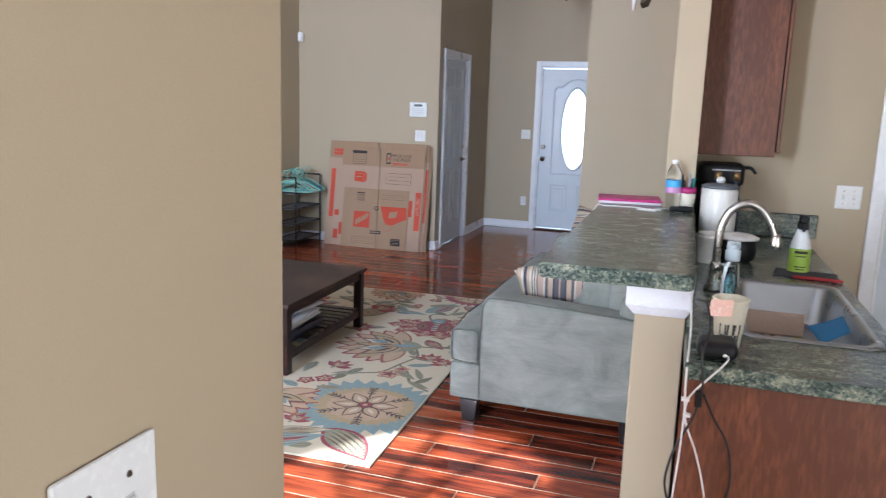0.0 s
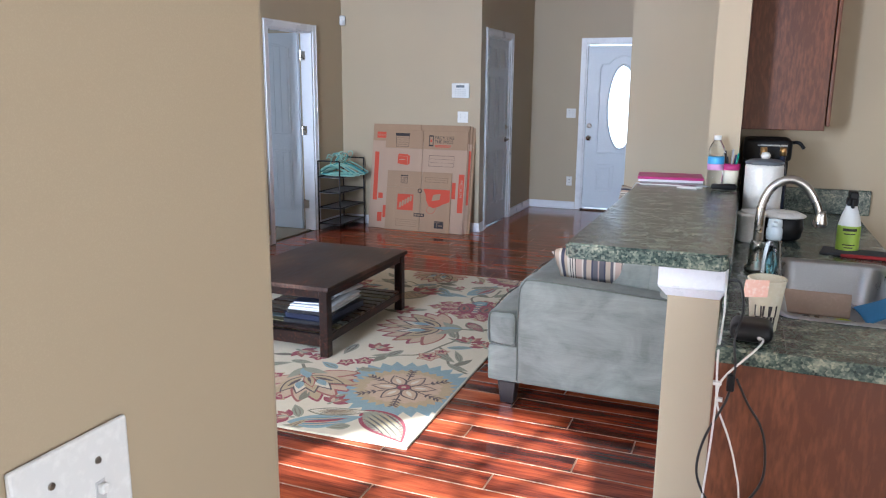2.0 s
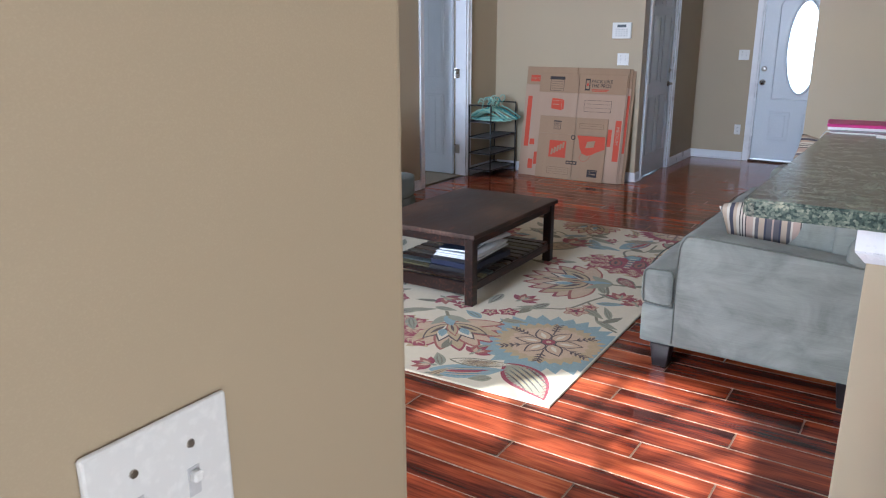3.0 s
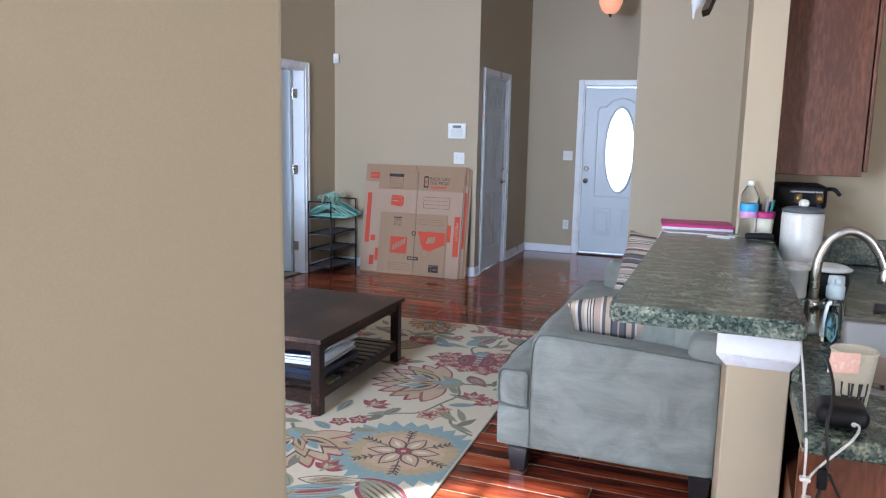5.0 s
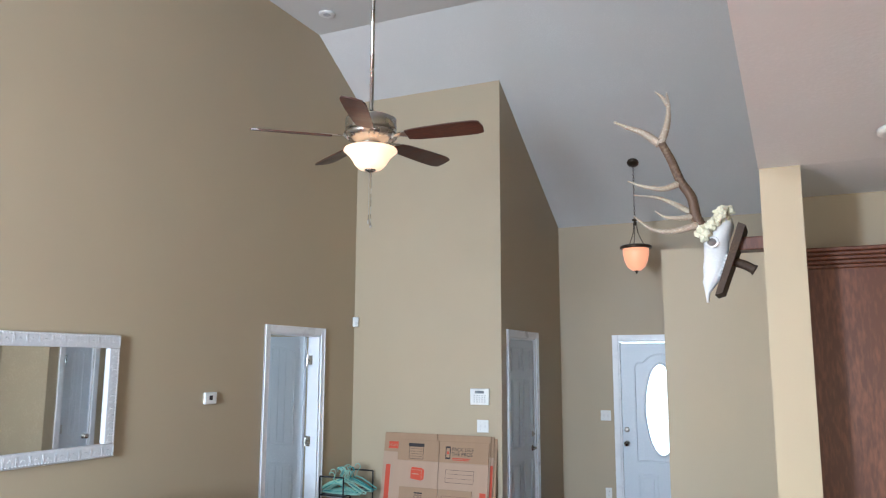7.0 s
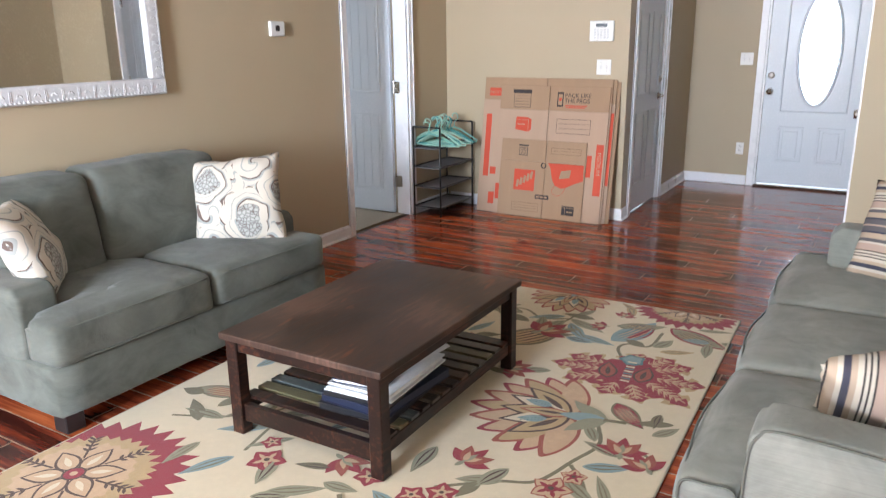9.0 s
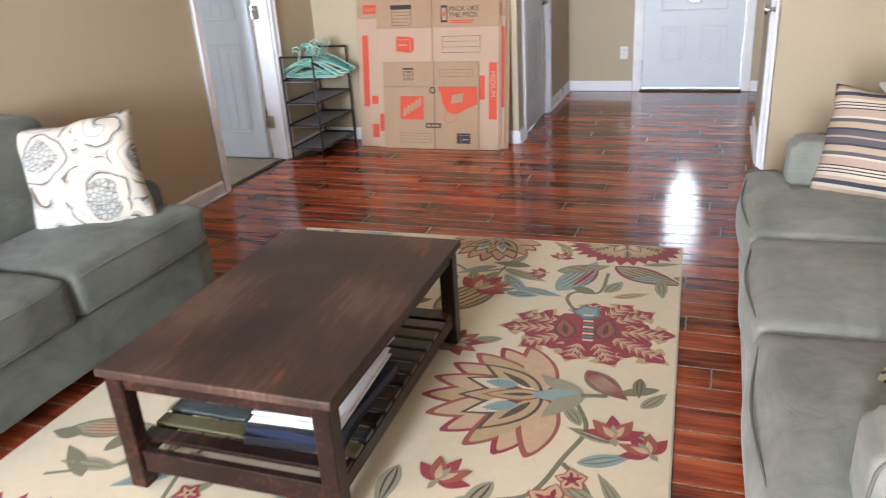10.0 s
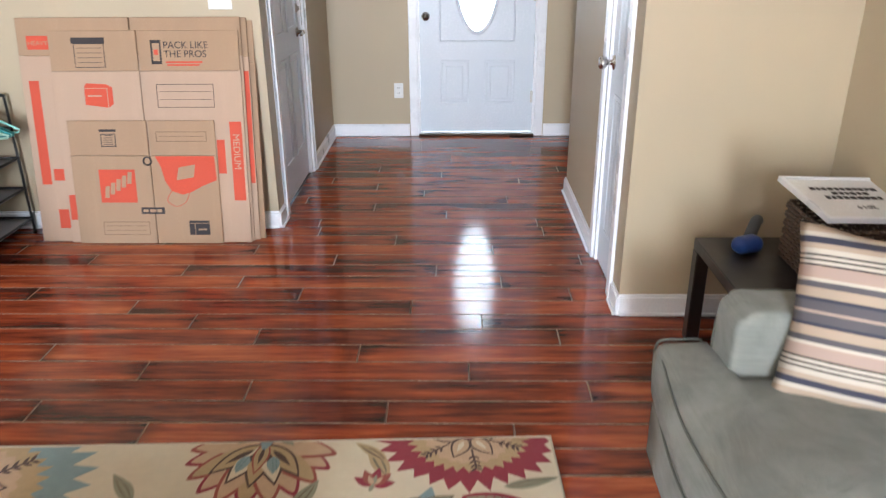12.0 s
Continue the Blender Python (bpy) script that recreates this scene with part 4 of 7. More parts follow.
SLATS = [m_espresso, surface("greyed_slat", (0.05, 0.042, 0.03), (0.12, 0.105, 0.08), scale=12, rough=0.4, bump=0.2), surface("tan_worn_slat", (0.06, 0.036, 0.022), (0.16, 0.1, 0.06), scale=12, rough=0.4, bump=0.2),
         surface("olive_worn_slat", (0.10, 0.09, 0.045), (0.2, 0.18, 0.095), scale=14, rough=0.5, bump=0.2, stretch=(0.3, 1, 1)), surface("blue_grey_worn_slat", (0.05, 0.065, 0.065), (0.12, 0.145, 0.14), scale=14, rough=0.5, bump=0.2, stretch=(0.3, 1, 1))]


def coffee_table():
    t = thing("coffee_table", (-2.095, 3.055, 0.01), "dark-stained wooden coffee table with a slatted shelf", "table", rz=0.8)
    hx, hy = 0.362, 0.54
    part("tabletop", one((-hx, -hy, 0.383), (hx, hy, 0.41), 0.005, 2), m_worn_top, t, "scuffed red-brown top")
    for x0, y0, x1, y1 in ((-hx + 0.05, -hy + 0.025, hx - 0.05, -hy + 0.045), (-hx + 0.05, hy - 0.045, hx - 0.05, hy - 0.025),
                           (-hx + 0.025, -hy + 0.06, -hx + 0.045, hy - 0.06), (hx - 0.045, -hy + 0.06, hx - 0.025, hy - 0.06)):
        part("apron", one((x0, y0, 0.335), (x1, y1, 0.382), 0.003, 1), m_espresso, t)
    for sx in (-1, 1):
        for sy in (-1, 1):
            cx, cy = sx * (hx - 0.042), sy * (hy - 0.042)
            part("leg", one((cx - 0.027, cy - 0.027, 0.0), (cx + 0.027, cy + 0.027, 0.382), 0.004, 1), m_espresso, t)
        x = sx * (hx - 0.042)
        part("side_rail", one((x - 0.014, -hy + 0.07, 0.075), (x + 0.014, hy - 0.07, 0.125), 0.003, 1), m_espresso, t)
        y = sx * (hy - 0.042)
        part("end_rail", one((-hx + 0.07, y - 0.014, 0.055), (hx - 0.07, y + 0.014, 0.125), 0.003, 1), m_espresso, t)
    for k in range(13):
        y = -hy + 0.1 + k * (2 * hy - 0.2) / 12
        part("slat", one((-hx + 0.03, y - 0.027, 0.126), (hx - 0.03, y + 0.027, 0.14), 0.002, 1), SLATS[(0, 3, 4, 0, 1, 2, 0, 2, 1, 1, 3, 1, 0)[k]], t)


coffee_table()
m_paper = plain("white_paper", (0.74, 0.75, 0.77), 0.8)
m_navy = plain("navy_cover", (0.012, 0.018, 0.045), 0.4)
m_blackcover = plain("black_cover", (0.012, 0.013, 0.017), 0.35)
SHELF = 0.1505
rows = ((-1.96, 2.86, 0.0, 0.30, 0.44, 0.026, m_blackcover, "black portfolio folder on the table shelf", 4), (-1.94, 2.85, 0.0265, 0.29, 0.42, 0.034, m_navy, "dark blue binder under the papers", -3),
        (-1.95, 2.84, 0.061, 0.28, 0.40, 0.022, m_blackcover, "black folder between binder and papers", 6), (-1.935, 2.84, 0.0835, 0.25, 0.40, 0.034, m_paper, "stack of loose white papers", 3),
        (-1.95, 2.79, 0.118, 0.20, 0.28, 0.016, m_navy, "dark blue notebook between the papers", 9), (-1.935, 2.94, 0.1345, 0.22, 0.24, 0.024, m_paper, "fanned pile of white papers", -7))
for x, y, z, w, l, h, mat, label, rz in rows:
    o = thing("paper_stack" if mat is m_paper else "binder", (x, y, SHELF + z), label, "papers" if mat is m_paper else "binder", rz=rz)
    if mat is m_paper:
        for k in range(6):
            dx, dy = random.uniform(-0.02, 0.02), random.uniform(-0.025, 0.025)
            part("sheet", one((-w / 2 + dx, -l / 2 + dy, h * k / 6), (w / 2 + dx, l / 2 + dy, h * (k + 0.9) / 6)), m_paper, o)
    else:
        part("back_cover", one((-w / 2, -l / 2, 0), (w / 2, l / 2, 0.003), 0.001, 1), mat, o)
        part("page_block", one((-w / 2 + 0.004, -l / 2 + 0.004, 0.003), (w / 2 - 0.004, l / 2 - 0.004, h - 0.003)), m_paper if h < 0.02 else mat, o)
        part("front_cover", one((-w / 2, -l / 2, h - 0.003), (w / 2, l / 2, h), 0.001, 1), mat, o)


def end_table():
    t = thing("end_table", (-0.115, 5.05, 0), "small black end table beside the sofa", "table")
    part("tabletop", one((-0.275, -0.275, 0.375), (0.275, 0.275, 0.42), 0.004, 1), m_dark_leg, t)
    for sx in (-1, 1):
        for sy in (-1, 1):
            part("leg", one((sx * 0.25 - 0.025, sy * 0.25 - 0.025, 0), (sx * 0.25 + 0.025, sy * 0.25 + 0.025, 0.374), 0.003, 1), m_dark_leg, t)


end_table()


def wicker_basket():
    b = thing("wicker_basket", (-0.03, 5.02, 0.421), "dark brown woven wicker basket on the end table", "basket")
    m = surface("dark_wicker", (0.05, 0.027, 0.014), (0.15, 0.085, 0.045), scale=60, rough=0.6, bump=0.3)
    w, d, h = 0.11, 0.15, 0.20
    n = 13
    for k in range(n):
        z = 0.006 + k * (h - 0.01) / (n - 1)
        pts = []
        for i in range(65):
            a = math.tau * i / 64
            s = 1 + 0.03 * (1 if (i + k) % 2 else -1)
            x = w * s * max(-1, min(1, 1.35 * math.cos(a)))
            y = d * s * max(-1, min(1, 1.35 * math.sin(a)))
            pts.append((x, y, z))
        part("woven_strand", tube(pts, 0.0068, 5), m, b)
    part("basket_bottom", one((-w + 0.005, -d + 0.005, 0), (w - 0.005, d - 0.005, 0.006)), m, b)
    for i in range(20):
        a = math.tau * i / 20
        x, y = 0.97 * w * max(-1, min(1, 1.35 * math.cos(a))), 0.97 * d * max(-1, min(1, 1.35 * math.sin(a)))
        part("stake", tube([(x, y, 0), (x, y, h)], 0.003, 5), m, b)


wicker_basket()


def flat_text(name, body, size, m, material, parent=None, align="LEFT", thick=0.0004):
    """Letters of the built-in font as a mesh, lying in the xz plane and looking to -y."""
    cu = bpy.data.curves.new(name, "FONT")
    cu.body, cu.size, cu.extrude, cu.align_x = body, size, thick, align
    ob = bpy.data.objects.new(name, cu)
    scene.collection.objects.link(ob)
    bpy.context.view_layer.update()
    me = bpy.data.meshes.new_from_object(ob.evaluated_get(bpy.context.evaluated_depsgraph_get()))
    bpy.data.objects.remove(ob)
    me.materials.clear()
    me.materials.append(material)
    out = new(name, me)
    out.parent = parent
    out.matrix_basis = m @ pose(0, 0, 0, 90, 0, 0)
    return out


sg = thing("framed_sign", (0, 0, 0), "white framed sign with dark lettering lying on the basket", "sign")
part("board", one((-0.12, -0.15, 0.0), (0.22, 0.15, 0.012), 0.002, 1), plain("white_sign_board", (0.8, 0.8, 0.8), 0.5), sg)
for a, b in (((-0.135, -0.165), (0.235, -0.15)), ((-0.135, 0.15), (0.235, 0.165)), ((-0.135, -0.15), (-0.12, 0.15)), ((0.22, -0.15), (0.235, 0.15))):
    part("frame_side", one((*a, -0.002), (*b, 0.018), 0.002, 1), m_trim, sg)
flat_text("lettering", "2019", 0.035, pose(0.05, -0.06, 0.0128), m_ink, sg, "CENTER").matrix_basis = pose(0.05, -0.06, 0.0128, 0, 0, 180)
for k, (w, y) in enumerate(((0.2, 0.0), (0.12, 0.035), (0.24, 0.07))):
    bm = bmesh.new()
    x = -w / 2
    while x < w / 2:
        g = random.uniform(0.012, 0.02)
        box(bm, (0.05 + x, y - 0.011, 0.0122), (0.05 + x + g, y + 0.011, 0.0132))
        x += g + 0.006
    part("lettering", bm, m_ink, sg)
sg.matrix_basis = pose(-0.02, 5.06, 0.655, 6, 3, 6)

pm = thing("massager", (-0.25, 5.18, 0.421), "blue and grey handheld massager on the end table", "device", rz=20)
m_blue = plain("blue_plastic", (0.02, 0.06, 0.26), 0.35)
part("head", cushion((-0.055, -0.035, 0.0), (0.055, 0.035, 0.06), 0.028, cuts=8, wobble=0), m_blue, pm, "glossy blue head", True)
part("handle", tube(curve([(0.03, 0.03, 0.035), (0.09, 0.075, 0.07), (0.14, 0.12, 0.06)], 5), 0.022, 10), plain("grey_rubber", (0.06, 0.065, 0.07), 0.6), pm, "grey handle", True)


# ---- mirror, fan, pendant ----
def mirror():
    m_frame = surface("distressed_white_paint", (0.55, 0.55, 0.56), (0.82, 0.82, 0.83), scale=30, rough=0.5, bump=0.4, fine=150, spread=0.1)
    d = thing("wall_mirror", (WEST, 3.0, 1.56), "large wall mirror in a distressed white carved frame", "mirror", rz=90)
    hw, hh, w = 0.515, 0.39, 0.085
    part("glass", one((-hw + w - 0.01, -0.014, -hh + w - 0.01), (hw - w + 0.01, -0.010, hh - w + 0.01)), m_mirror, d, "bevelled mirror glass")
    part("backing", one((-hw + 0.02, -0.0095, -hh + 0.02), (hw - 0.02, -0.001, hh - 0.02)), m_dark_leg, d)
    for n, (a, b) in enumerate((((-hw, -hh), (hw, -hh + w)), ((-hw, hh - w), (hw, hh)), ((-hw, -hh + w), (-hw + w, hh - w)), ((hw - w, -hh + w), (hw, hh - w)))):
        side = part("frame_side", one((a[0], -0.036, a[1]), (b[0], -0.001, b[1]), 0.008, 2), m_frame, d)
        bm = bmesh.new()
        long = b[0] - a[0] if n < 2 else b[1] - a[1]
        count = round(long / 0.021)
        for k in range(count):
            s = (k + 0.5) / count
            if n < 2:
                x, z = a[0] + s * long, (a[1] + 0.012 if n == 0 else b[1] - 0.012)
            else:
                x, z = (a[0] + 0.012 if n == 2 else b[0] - 0.012), a[1] + s * long
            made = bmesh.ops.create_icosphere(bm, subdivisions=1, radius=0.0085)["verts"]
            bmesh.ops.scale(bm, verts=made, vec=(1.5, 0.7, 0.8))
            bmesh.ops.rotate(bm, verts=made, matrix=Matrix.Rotation(radians(35 if n < 2 else -55), 3, "Y"))
            bmesh.ops.translate(bm, verts=made, vec=(x, -0.034, z))
            if k % 4 == 0:
                if n < 2:
                    for g in (-0.004, 0.004):
                        box(bm, (x + g - 0.0012, -0.0385, a[1] + 0.02), (x + g + 0.0012, -0.0355, b[1] - 0.02))
                else:
                    for g in (-0.004, 0.004):
                        box(bm, (a[0] + 0.02, -0.0385, z + g - 0.0012), (b[0] - 0.02, -0.0355, z + g + 0.0012))
            elif k % 4 == 2:
                u, v = (x, (a[1] + b[1]) / 2) if n < 2 else ((a[0] + b[0]) / 2, z)
                for g in (-1, 1):
                    made = bmesh.ops.create_icosphere(bm, subdivisions=1, radius=0.009)["verts"]
                    bmesh.ops.scale(bm, verts=made, vec=(1.5, 0.3, 0.5))
                    bmesh.ops.rotate(bm, verts=made, matrix=Matrix.Rotation(radians(40 * g), 3, "Y"))
                    bmesh.ops.translate(bm, verts=made, vec=(u + 0.008 * g, -0.036, v))
        part("carving", bm, m_frame, side, "", True)


mirror()


def ceiling_fan():
    f = thing("ceiling_fan", (-1.945, 3.54, 0), "nickel ceiling fan with five cherry blades and lit glass bowl", "ceiling fan")
    part("canopy", lathe([(0.02, 4.90), (0.05, 4.915), (0.068, 4.95), (0.07, 4.989)], 24), m_nickel, f, "", True)
    part("downrod", tube([(0, 0, 3.2), (0, 0, 4.92)], 0.0125, 12), m_nickel, f, "", True)
    part("motor_housing", lathe([(0.03, 3.235), (0.045, 3.215), (0.12, 3.205), (0.15, 3.19), (0.153, 3.13), (0.145, 3.115), (0.1, 3.105), (0.09, 3.095)], 32), m_nickel, f, "", True)
    ring = part("vent_ring", lathe([(0.145, 3.112), (0.16, 3.10), (0.155, 3.085), (0.11, 3.06), (0.075, 3.045)], 32), m_nickel, f, "", True)
    bm = bmesh.new()
    for k in range(28):
        a = math.tau * k / 28
        tube([(0.1 * math.cos(a), 0.1 * math.sin(a), 3.1), (0.158 * math.cos(a), 0.158 * math.sin(a), 3.094), (0.13 * math.cos(a), 0.13 * math.sin(a), 3.068)], 0.004, 5, bm)
    part("vent_ribs", bm, m_nickel, ring)
    part("light_fitter", lathe([(0.075, 3.05), (0.06, 3.03), (0.062, 3.01), (0.09, 3.0)], 24), m_nickel, f, "", True)
    part("glass_bowl", lathe([(0.152, 3.012), (0.158, 3.0), (0.142, 2.985), (0.12, 2.965), (0.105, 2.94), (0.09, 2.915), (0.066, 2.893), (0.0, 2.885)], 36), m_shade_fan, f, "lit cream glass bowl", True)
    part("finial", lathe([(0.034, 2.892), (0.034, 2.884), (0.014, 2.874), (0.0, 2.868)], 18), m_nickel, f, "", True)
    for x, z in ((-0.006, 2.60), (0.008, 2.575)):
        part("pull_chain", tube([(x, 0, 2.875), (x, 0, z)], 0.0018, 6), m_nickel, f)
        part("pull_knob", lathe([(0.0, z - 0.035), (0.007, z - 0.025), (0.005, z - 0.008), (0.002, z)], 10, None, (x, 0, 0)), m_nickel, f, "", True)
    m_blade = surface("cherry_fan_blade", (0.06, 0.018, 0.010), (0.13, 0.038, 0.018), scale=10, rough=0.4, stretch=(0.15, 1, 1), bump=0.1)
    for k in range(5):
        a = radians(4 + 72 * k)
        m = Matrix.Rotation(a, 4, "Z") @ Matrix.Translation((0, 0, 3.075)) @ Matrix.Rotation(radians(-14), 4, "X")
        shape = [(0.23, -0.045), (0.3, -0.058), (0.5, -0.068), (0.64, -0.068), (0.68, -0.055), (0.69, 0.0), (0.68, 0.055), (0.64, 0.068), (0.5, 0.068), (0.3, 0.058), (0.23, 0.045)]
        bm = slab(shape, "z", -0.004, 0.004)
        bmesh.ops.transform(bm, matrix=m, verts=bm.verts)
        blade = part("blade", bm, m_blade, f, "cherry wood blade")
        bm = slab([(0.09, -0.014), (0.16, -0.012), (0.22, -0.03), (0.27, -0.036), (0.29, 0.0), (0.27, 0.036), (0.22, 0.03), (0.16, 0.012), (0.09, 0.014)], "z", 0.005, 0.010)
        bmesh.ops.transform(bm, matrix=m, verts=bm.verts)
        part("blade_iron", bm, m_nickel, blade)


ceiling_fan()
bulb = new("fan_bulb", bpy.data.lights.new("fan_bulb", "POINT"))
bulb.data.energy, bulb.data.shadow_soft_size, bulb.data.color = 0.4, 0.03, (1.0, 0.55, 0.28)
bulb.location = (-1.945, 3.54, 2.985)
PEND = (-1.185, 7.66)
pn = thing("pendant_light", (*PEND, 0), "bronze pendant lamp with a lit amber glass bowl", "pendant lamp")
top = roof_at(PEND[1])
bm = lathe([(0.062, -0.001), (0.06, -0.018), (0.03, -0.03), (0.0, -0.033)], 22)
bmesh.ops.rotate(bm, verts=bm.verts, cent=(0, 0, 0), matrix=Matrix.Rotation(-math.atan(FALL), 3, "X"))
bmesh.ops.translate(bm, verts=bm.verts, vec=(0, 0, top))
part("canopy", bm, m_bronze, pn, "", True)
bm = bmesh.new()
z = top - 0.03
k = 0
while z > 3.27:
    ring = [(0.008 * math.cos(a) * (k % 2), 0.008 * math.cos(a) * ((k + 1) % 2), z - 0.014 + 0.018 * math.sin(a)) for a in [math.tau * i / 8 for i in range(9)]]
    tube(ring, 0.0025, 5, bm)
    z -= 0.028
    k += 1
part("chain", bm, m_bronze, pn)
part("hub", lathe([(0.006, 3.29), (0.012, 3.27), (0.03, 3.262), (0.03, 3.25), (0.012, 3.24), (0.012, 3.20), (0.0, 3.19)], 16), m_bronze, pn, "", True)
for a in (30, 150, 270):
    c, s = math.cos(radians(a)), math.sin(radians(a))
    part("rod", tube(curve([(0.014 * c, 0.014 * s, 3.24), (0.03 * c, 0.03 * s, 3.12), (0.1 * c, 0.1 * s, 2.975)], 6), 0.0045, 6), m_bronze, pn, "", True)
part("rim", lathe([(0.15, 2.985), (0.162, 2.975), (0.16, 2.955), (0.14, 2.95), (0.135, 2.975)], 30), m_bronze, pn, "", True)
part("glass_bowl", lathe([(0.134, 2.965), (0.13, 2.90), (0.118, 2.83), (0.09, 2.765), (0.05, 2.73), (0.0, 2.72)], 30), m_shade_amber, pn, "lit amber glass bowl", True)
part("finial", lathe([(0.022, 2.73), (0.022, 2.718), (0.01, 2.71), (0.012, 2.70), (0.0, 2.69)], 14), m_bronze, pn, "", True)


# ---- kitchen side ----
def rounded_rect(x0, y0, x1, y1, r, n=6, which=(1, 1, 1, 1)):
    pts = []
    for k, (cx, cy, a0) in enumerate(((x1 - r, y1 - r, 0), (x0 + r, y1 - r, 90), (x0 + r, y0 + r, 180), (x1 - r, y0 + r, 270))):
        if which[k]:
            pts += [(cx + r * math.cos(radians(a0 + 90 * i / n)), cy + r * math.sin(radians(a0 + 90 * i / n))) for i in range(n + 1)]
        else:
            pts.append({0: (x1, y1), 90: (x0, y1), 180: (x0, y0), 270: (x1, y0)}[a0])
    return pts


BAR = 1.083
br = thing("bar_top", (0, 0, 0), "green granite-pattern laminate bar top on the half wall", "counter")
bm = slab([*rounded_rect(-0.117, 1.045, 0.304, 2.568, 0.03, 4, (0, 0, 1, 1)), ], "z", BAR - 0.043, BAR)
bmesh.ops.bevel(bm, geom=[e for e in bm.edges if abs(e.verts[0].co.z - e.verts[1].co.z) < 1e-6], offset=0.006, segments=2, affect="EDGES")
part("top", bm, m_laminate, br)
part("top_end", one((-0.117, 2.569, BAR - 0.043), (0.16, 2.80, BAR), 0.004), m_laminate, br)
part("top_end", one((0.292, 2.569, BAR - 0.043), (0.304, 2.85, BAR), 0.004), m_laminate, br)

cp = thing("post_cap", (0, 0, 0), "white moulded trim round the end of the half wall", "trim")
part("fascia", boxes(((0.124, 1.14, 0.968), (0.302, 1.168, 1.0385)), ((0.124, 1.17, 0.968), (0.148, 2.5, 1.0385)), bev=0.003), m_trim, cp)
bm = one((0.125, 1.141, 0.938), (0.301, 1.1685, 0.9675), 0.002, 1)
for v in bm.verts:
    if v.co.z < 0.95:
        v.co.x += 0.02 if v.co.x < 0.2 else -0.014
        v.co.y += 0.018 if v.co.y < 1.15 else 0
part("cove", bm, m_trim, cp)


def base_cabinet():
    c = thing("base_cabinet", (0, 0, 0), "cherry wood base cabinet under the kitchen counter", "cabinet")
    part("end_panel", one((0.291, 0.875, 0.0), (0.795, 0.893, 0.868), 0.002, 1), m_cabinet, c)
    part("body", one((0.30, 0.895, 0.1), (0.78, 3.1, 0.70)), m_cabinet, c)
    part("face_rail", one((0.77, 0.895, 0.701), (0.78, 3.1, 0.868)), m_cabinet, c)
    part("toe_kick", one((0.30, 0.9, 0.0), (0.72, 3.1, 0.099)), m_dark_leg, c)
    for k in range(4):
        y0 = 0.92 + k * 0.54
        dr = part("door", one((0.781, y0, 0.13), (0.80, y0 + 0.51, 0.84), 0.004, 1), m_cabinet, c)
        part("handle", tube(curve([(0.802, y0 + 0.45, 0.68), (0.825, y0 + 0.45, 0.70), (0.825, y0 + 0.45, 0.76), (0.802, y0 + 0.45, 0.78)], 4), 0.005, 6), m_nickel, dr)


base_cabinet()
ct = thing("kitchen_counter", (0, 0, 0), "green granite-pattern laminate kitchen counter", "counter")
SX0, SX1, SY0, SY1 = 0.445, 0.775, 1.17, 1.92
part("front_strip", one((SX1, 0.85, 0.87), (0.835, 3.118, 0.91), 0.006), m_laminate, ct)
part("back_strip", one((0.2905, 0.85, 0.87), (SX0, 3.118, 0.91), 0.006), m_laminate, ct)
part("near_slab", one((SX0 - 0.006, 0.85, 0.87), (SX1 + 0.006, SY0, 0.9098), 0.003), m_laminate, ct)
part("far_slab", one((SX0 - 0.006, SY1, 0.87), (SX1 + 0.006, 3.118, 0.9098), 0.003), m_laminate, ct)
part("backsplash", one((0.2905, 3.095, 0.911), (0.885, 3.117, 1.03), 0.004), m_laminate, ct)
part("side_splash", one((0.2905, 1.18, 0.911), (0.307, 3.09, 1.035), 0.003), m_laminate, ct)


def sink():
    s = thing("kitchen_sink", (0, 0, 0), "stainless steel drop-in kitchen sink", "sink")
    bm = bmesh.new()
    loops = []
    for grow, z, r in ((0.018, 0.911, 0.05), (0.016, 0.9155, 0.05), (-0.004, 0.9155, 0.05), (-0.012, 0.905, 0.055), (-0.016, 0.79, 0.06), (-0.035, 0.768, 0.06), (-0.12, 0.762, 0.05)):
        loops.append([bm.verts.new((x, y, z)) for x, y in rounded_rect(SX0 - grow, SY0 - grow, SX1 + grow, SY1 + grow, r, 6)])
    for low, high in zip(loops, loops[1:]):
        for i in range(len(low)):
            j = (i + 1) % len(low)
            bm.faces.new((low[i], low[j], high[j], high[i]))
    bm.faces.new(loops[-1])
    part("basin", bm, m_steel, s, "", True)
    part("strainer", lathe([(0.045, 0.0), (0.044, 0.006), (0.03, 0.007), (0.025, 0.003), (0.008, 0.004), (0.007, 0.014), (0.0, 0.015)], 20, None, (0.575, 1.70, 0.7635)), m_nickel, s, "sink strainer", True)


sink()
fc = thing("kitchen_faucet", (0.375, 1.70, 0.91), "brushed nickel gooseneck kitchen faucet", "faucet")
part("base", lathe([(0.032, 0.0), (0.031, 0.012), (0.022, 0.02), (0.02, 0.09), (0.016, 0.1)], 20), m_nickel, fc, "", True)
arc = [(0, 0, 0.09), (0.002, 0, 0.19), (0.012, 0, 0.24), (0.035, 0, 0.28), (0.08, 0, 0.303), (0.125, 0, 0.285), (0.157, 0, 0.24), (0.176, 0, 0.19)]
pts = curve(arc, 6)
part("spout", tube(pts, 0.0135, 14), m_nickel, fc, "", True)
part("spout_tip", lathe([(0.02, -0.02), (0.022, -0.008), (0.016, 0.02), (0.014, 0.03)], 18, None, (0.178, 0, 0.178)), m_nickel, fc, "", True)
part("handle", tube([(0, -0.02, 0.07), (0.01, -0.05, 0.085), (0.02, -0.1, 0.11)], [0.01, 0.008, 0.006], 8), m_nickel, fc, "", True)

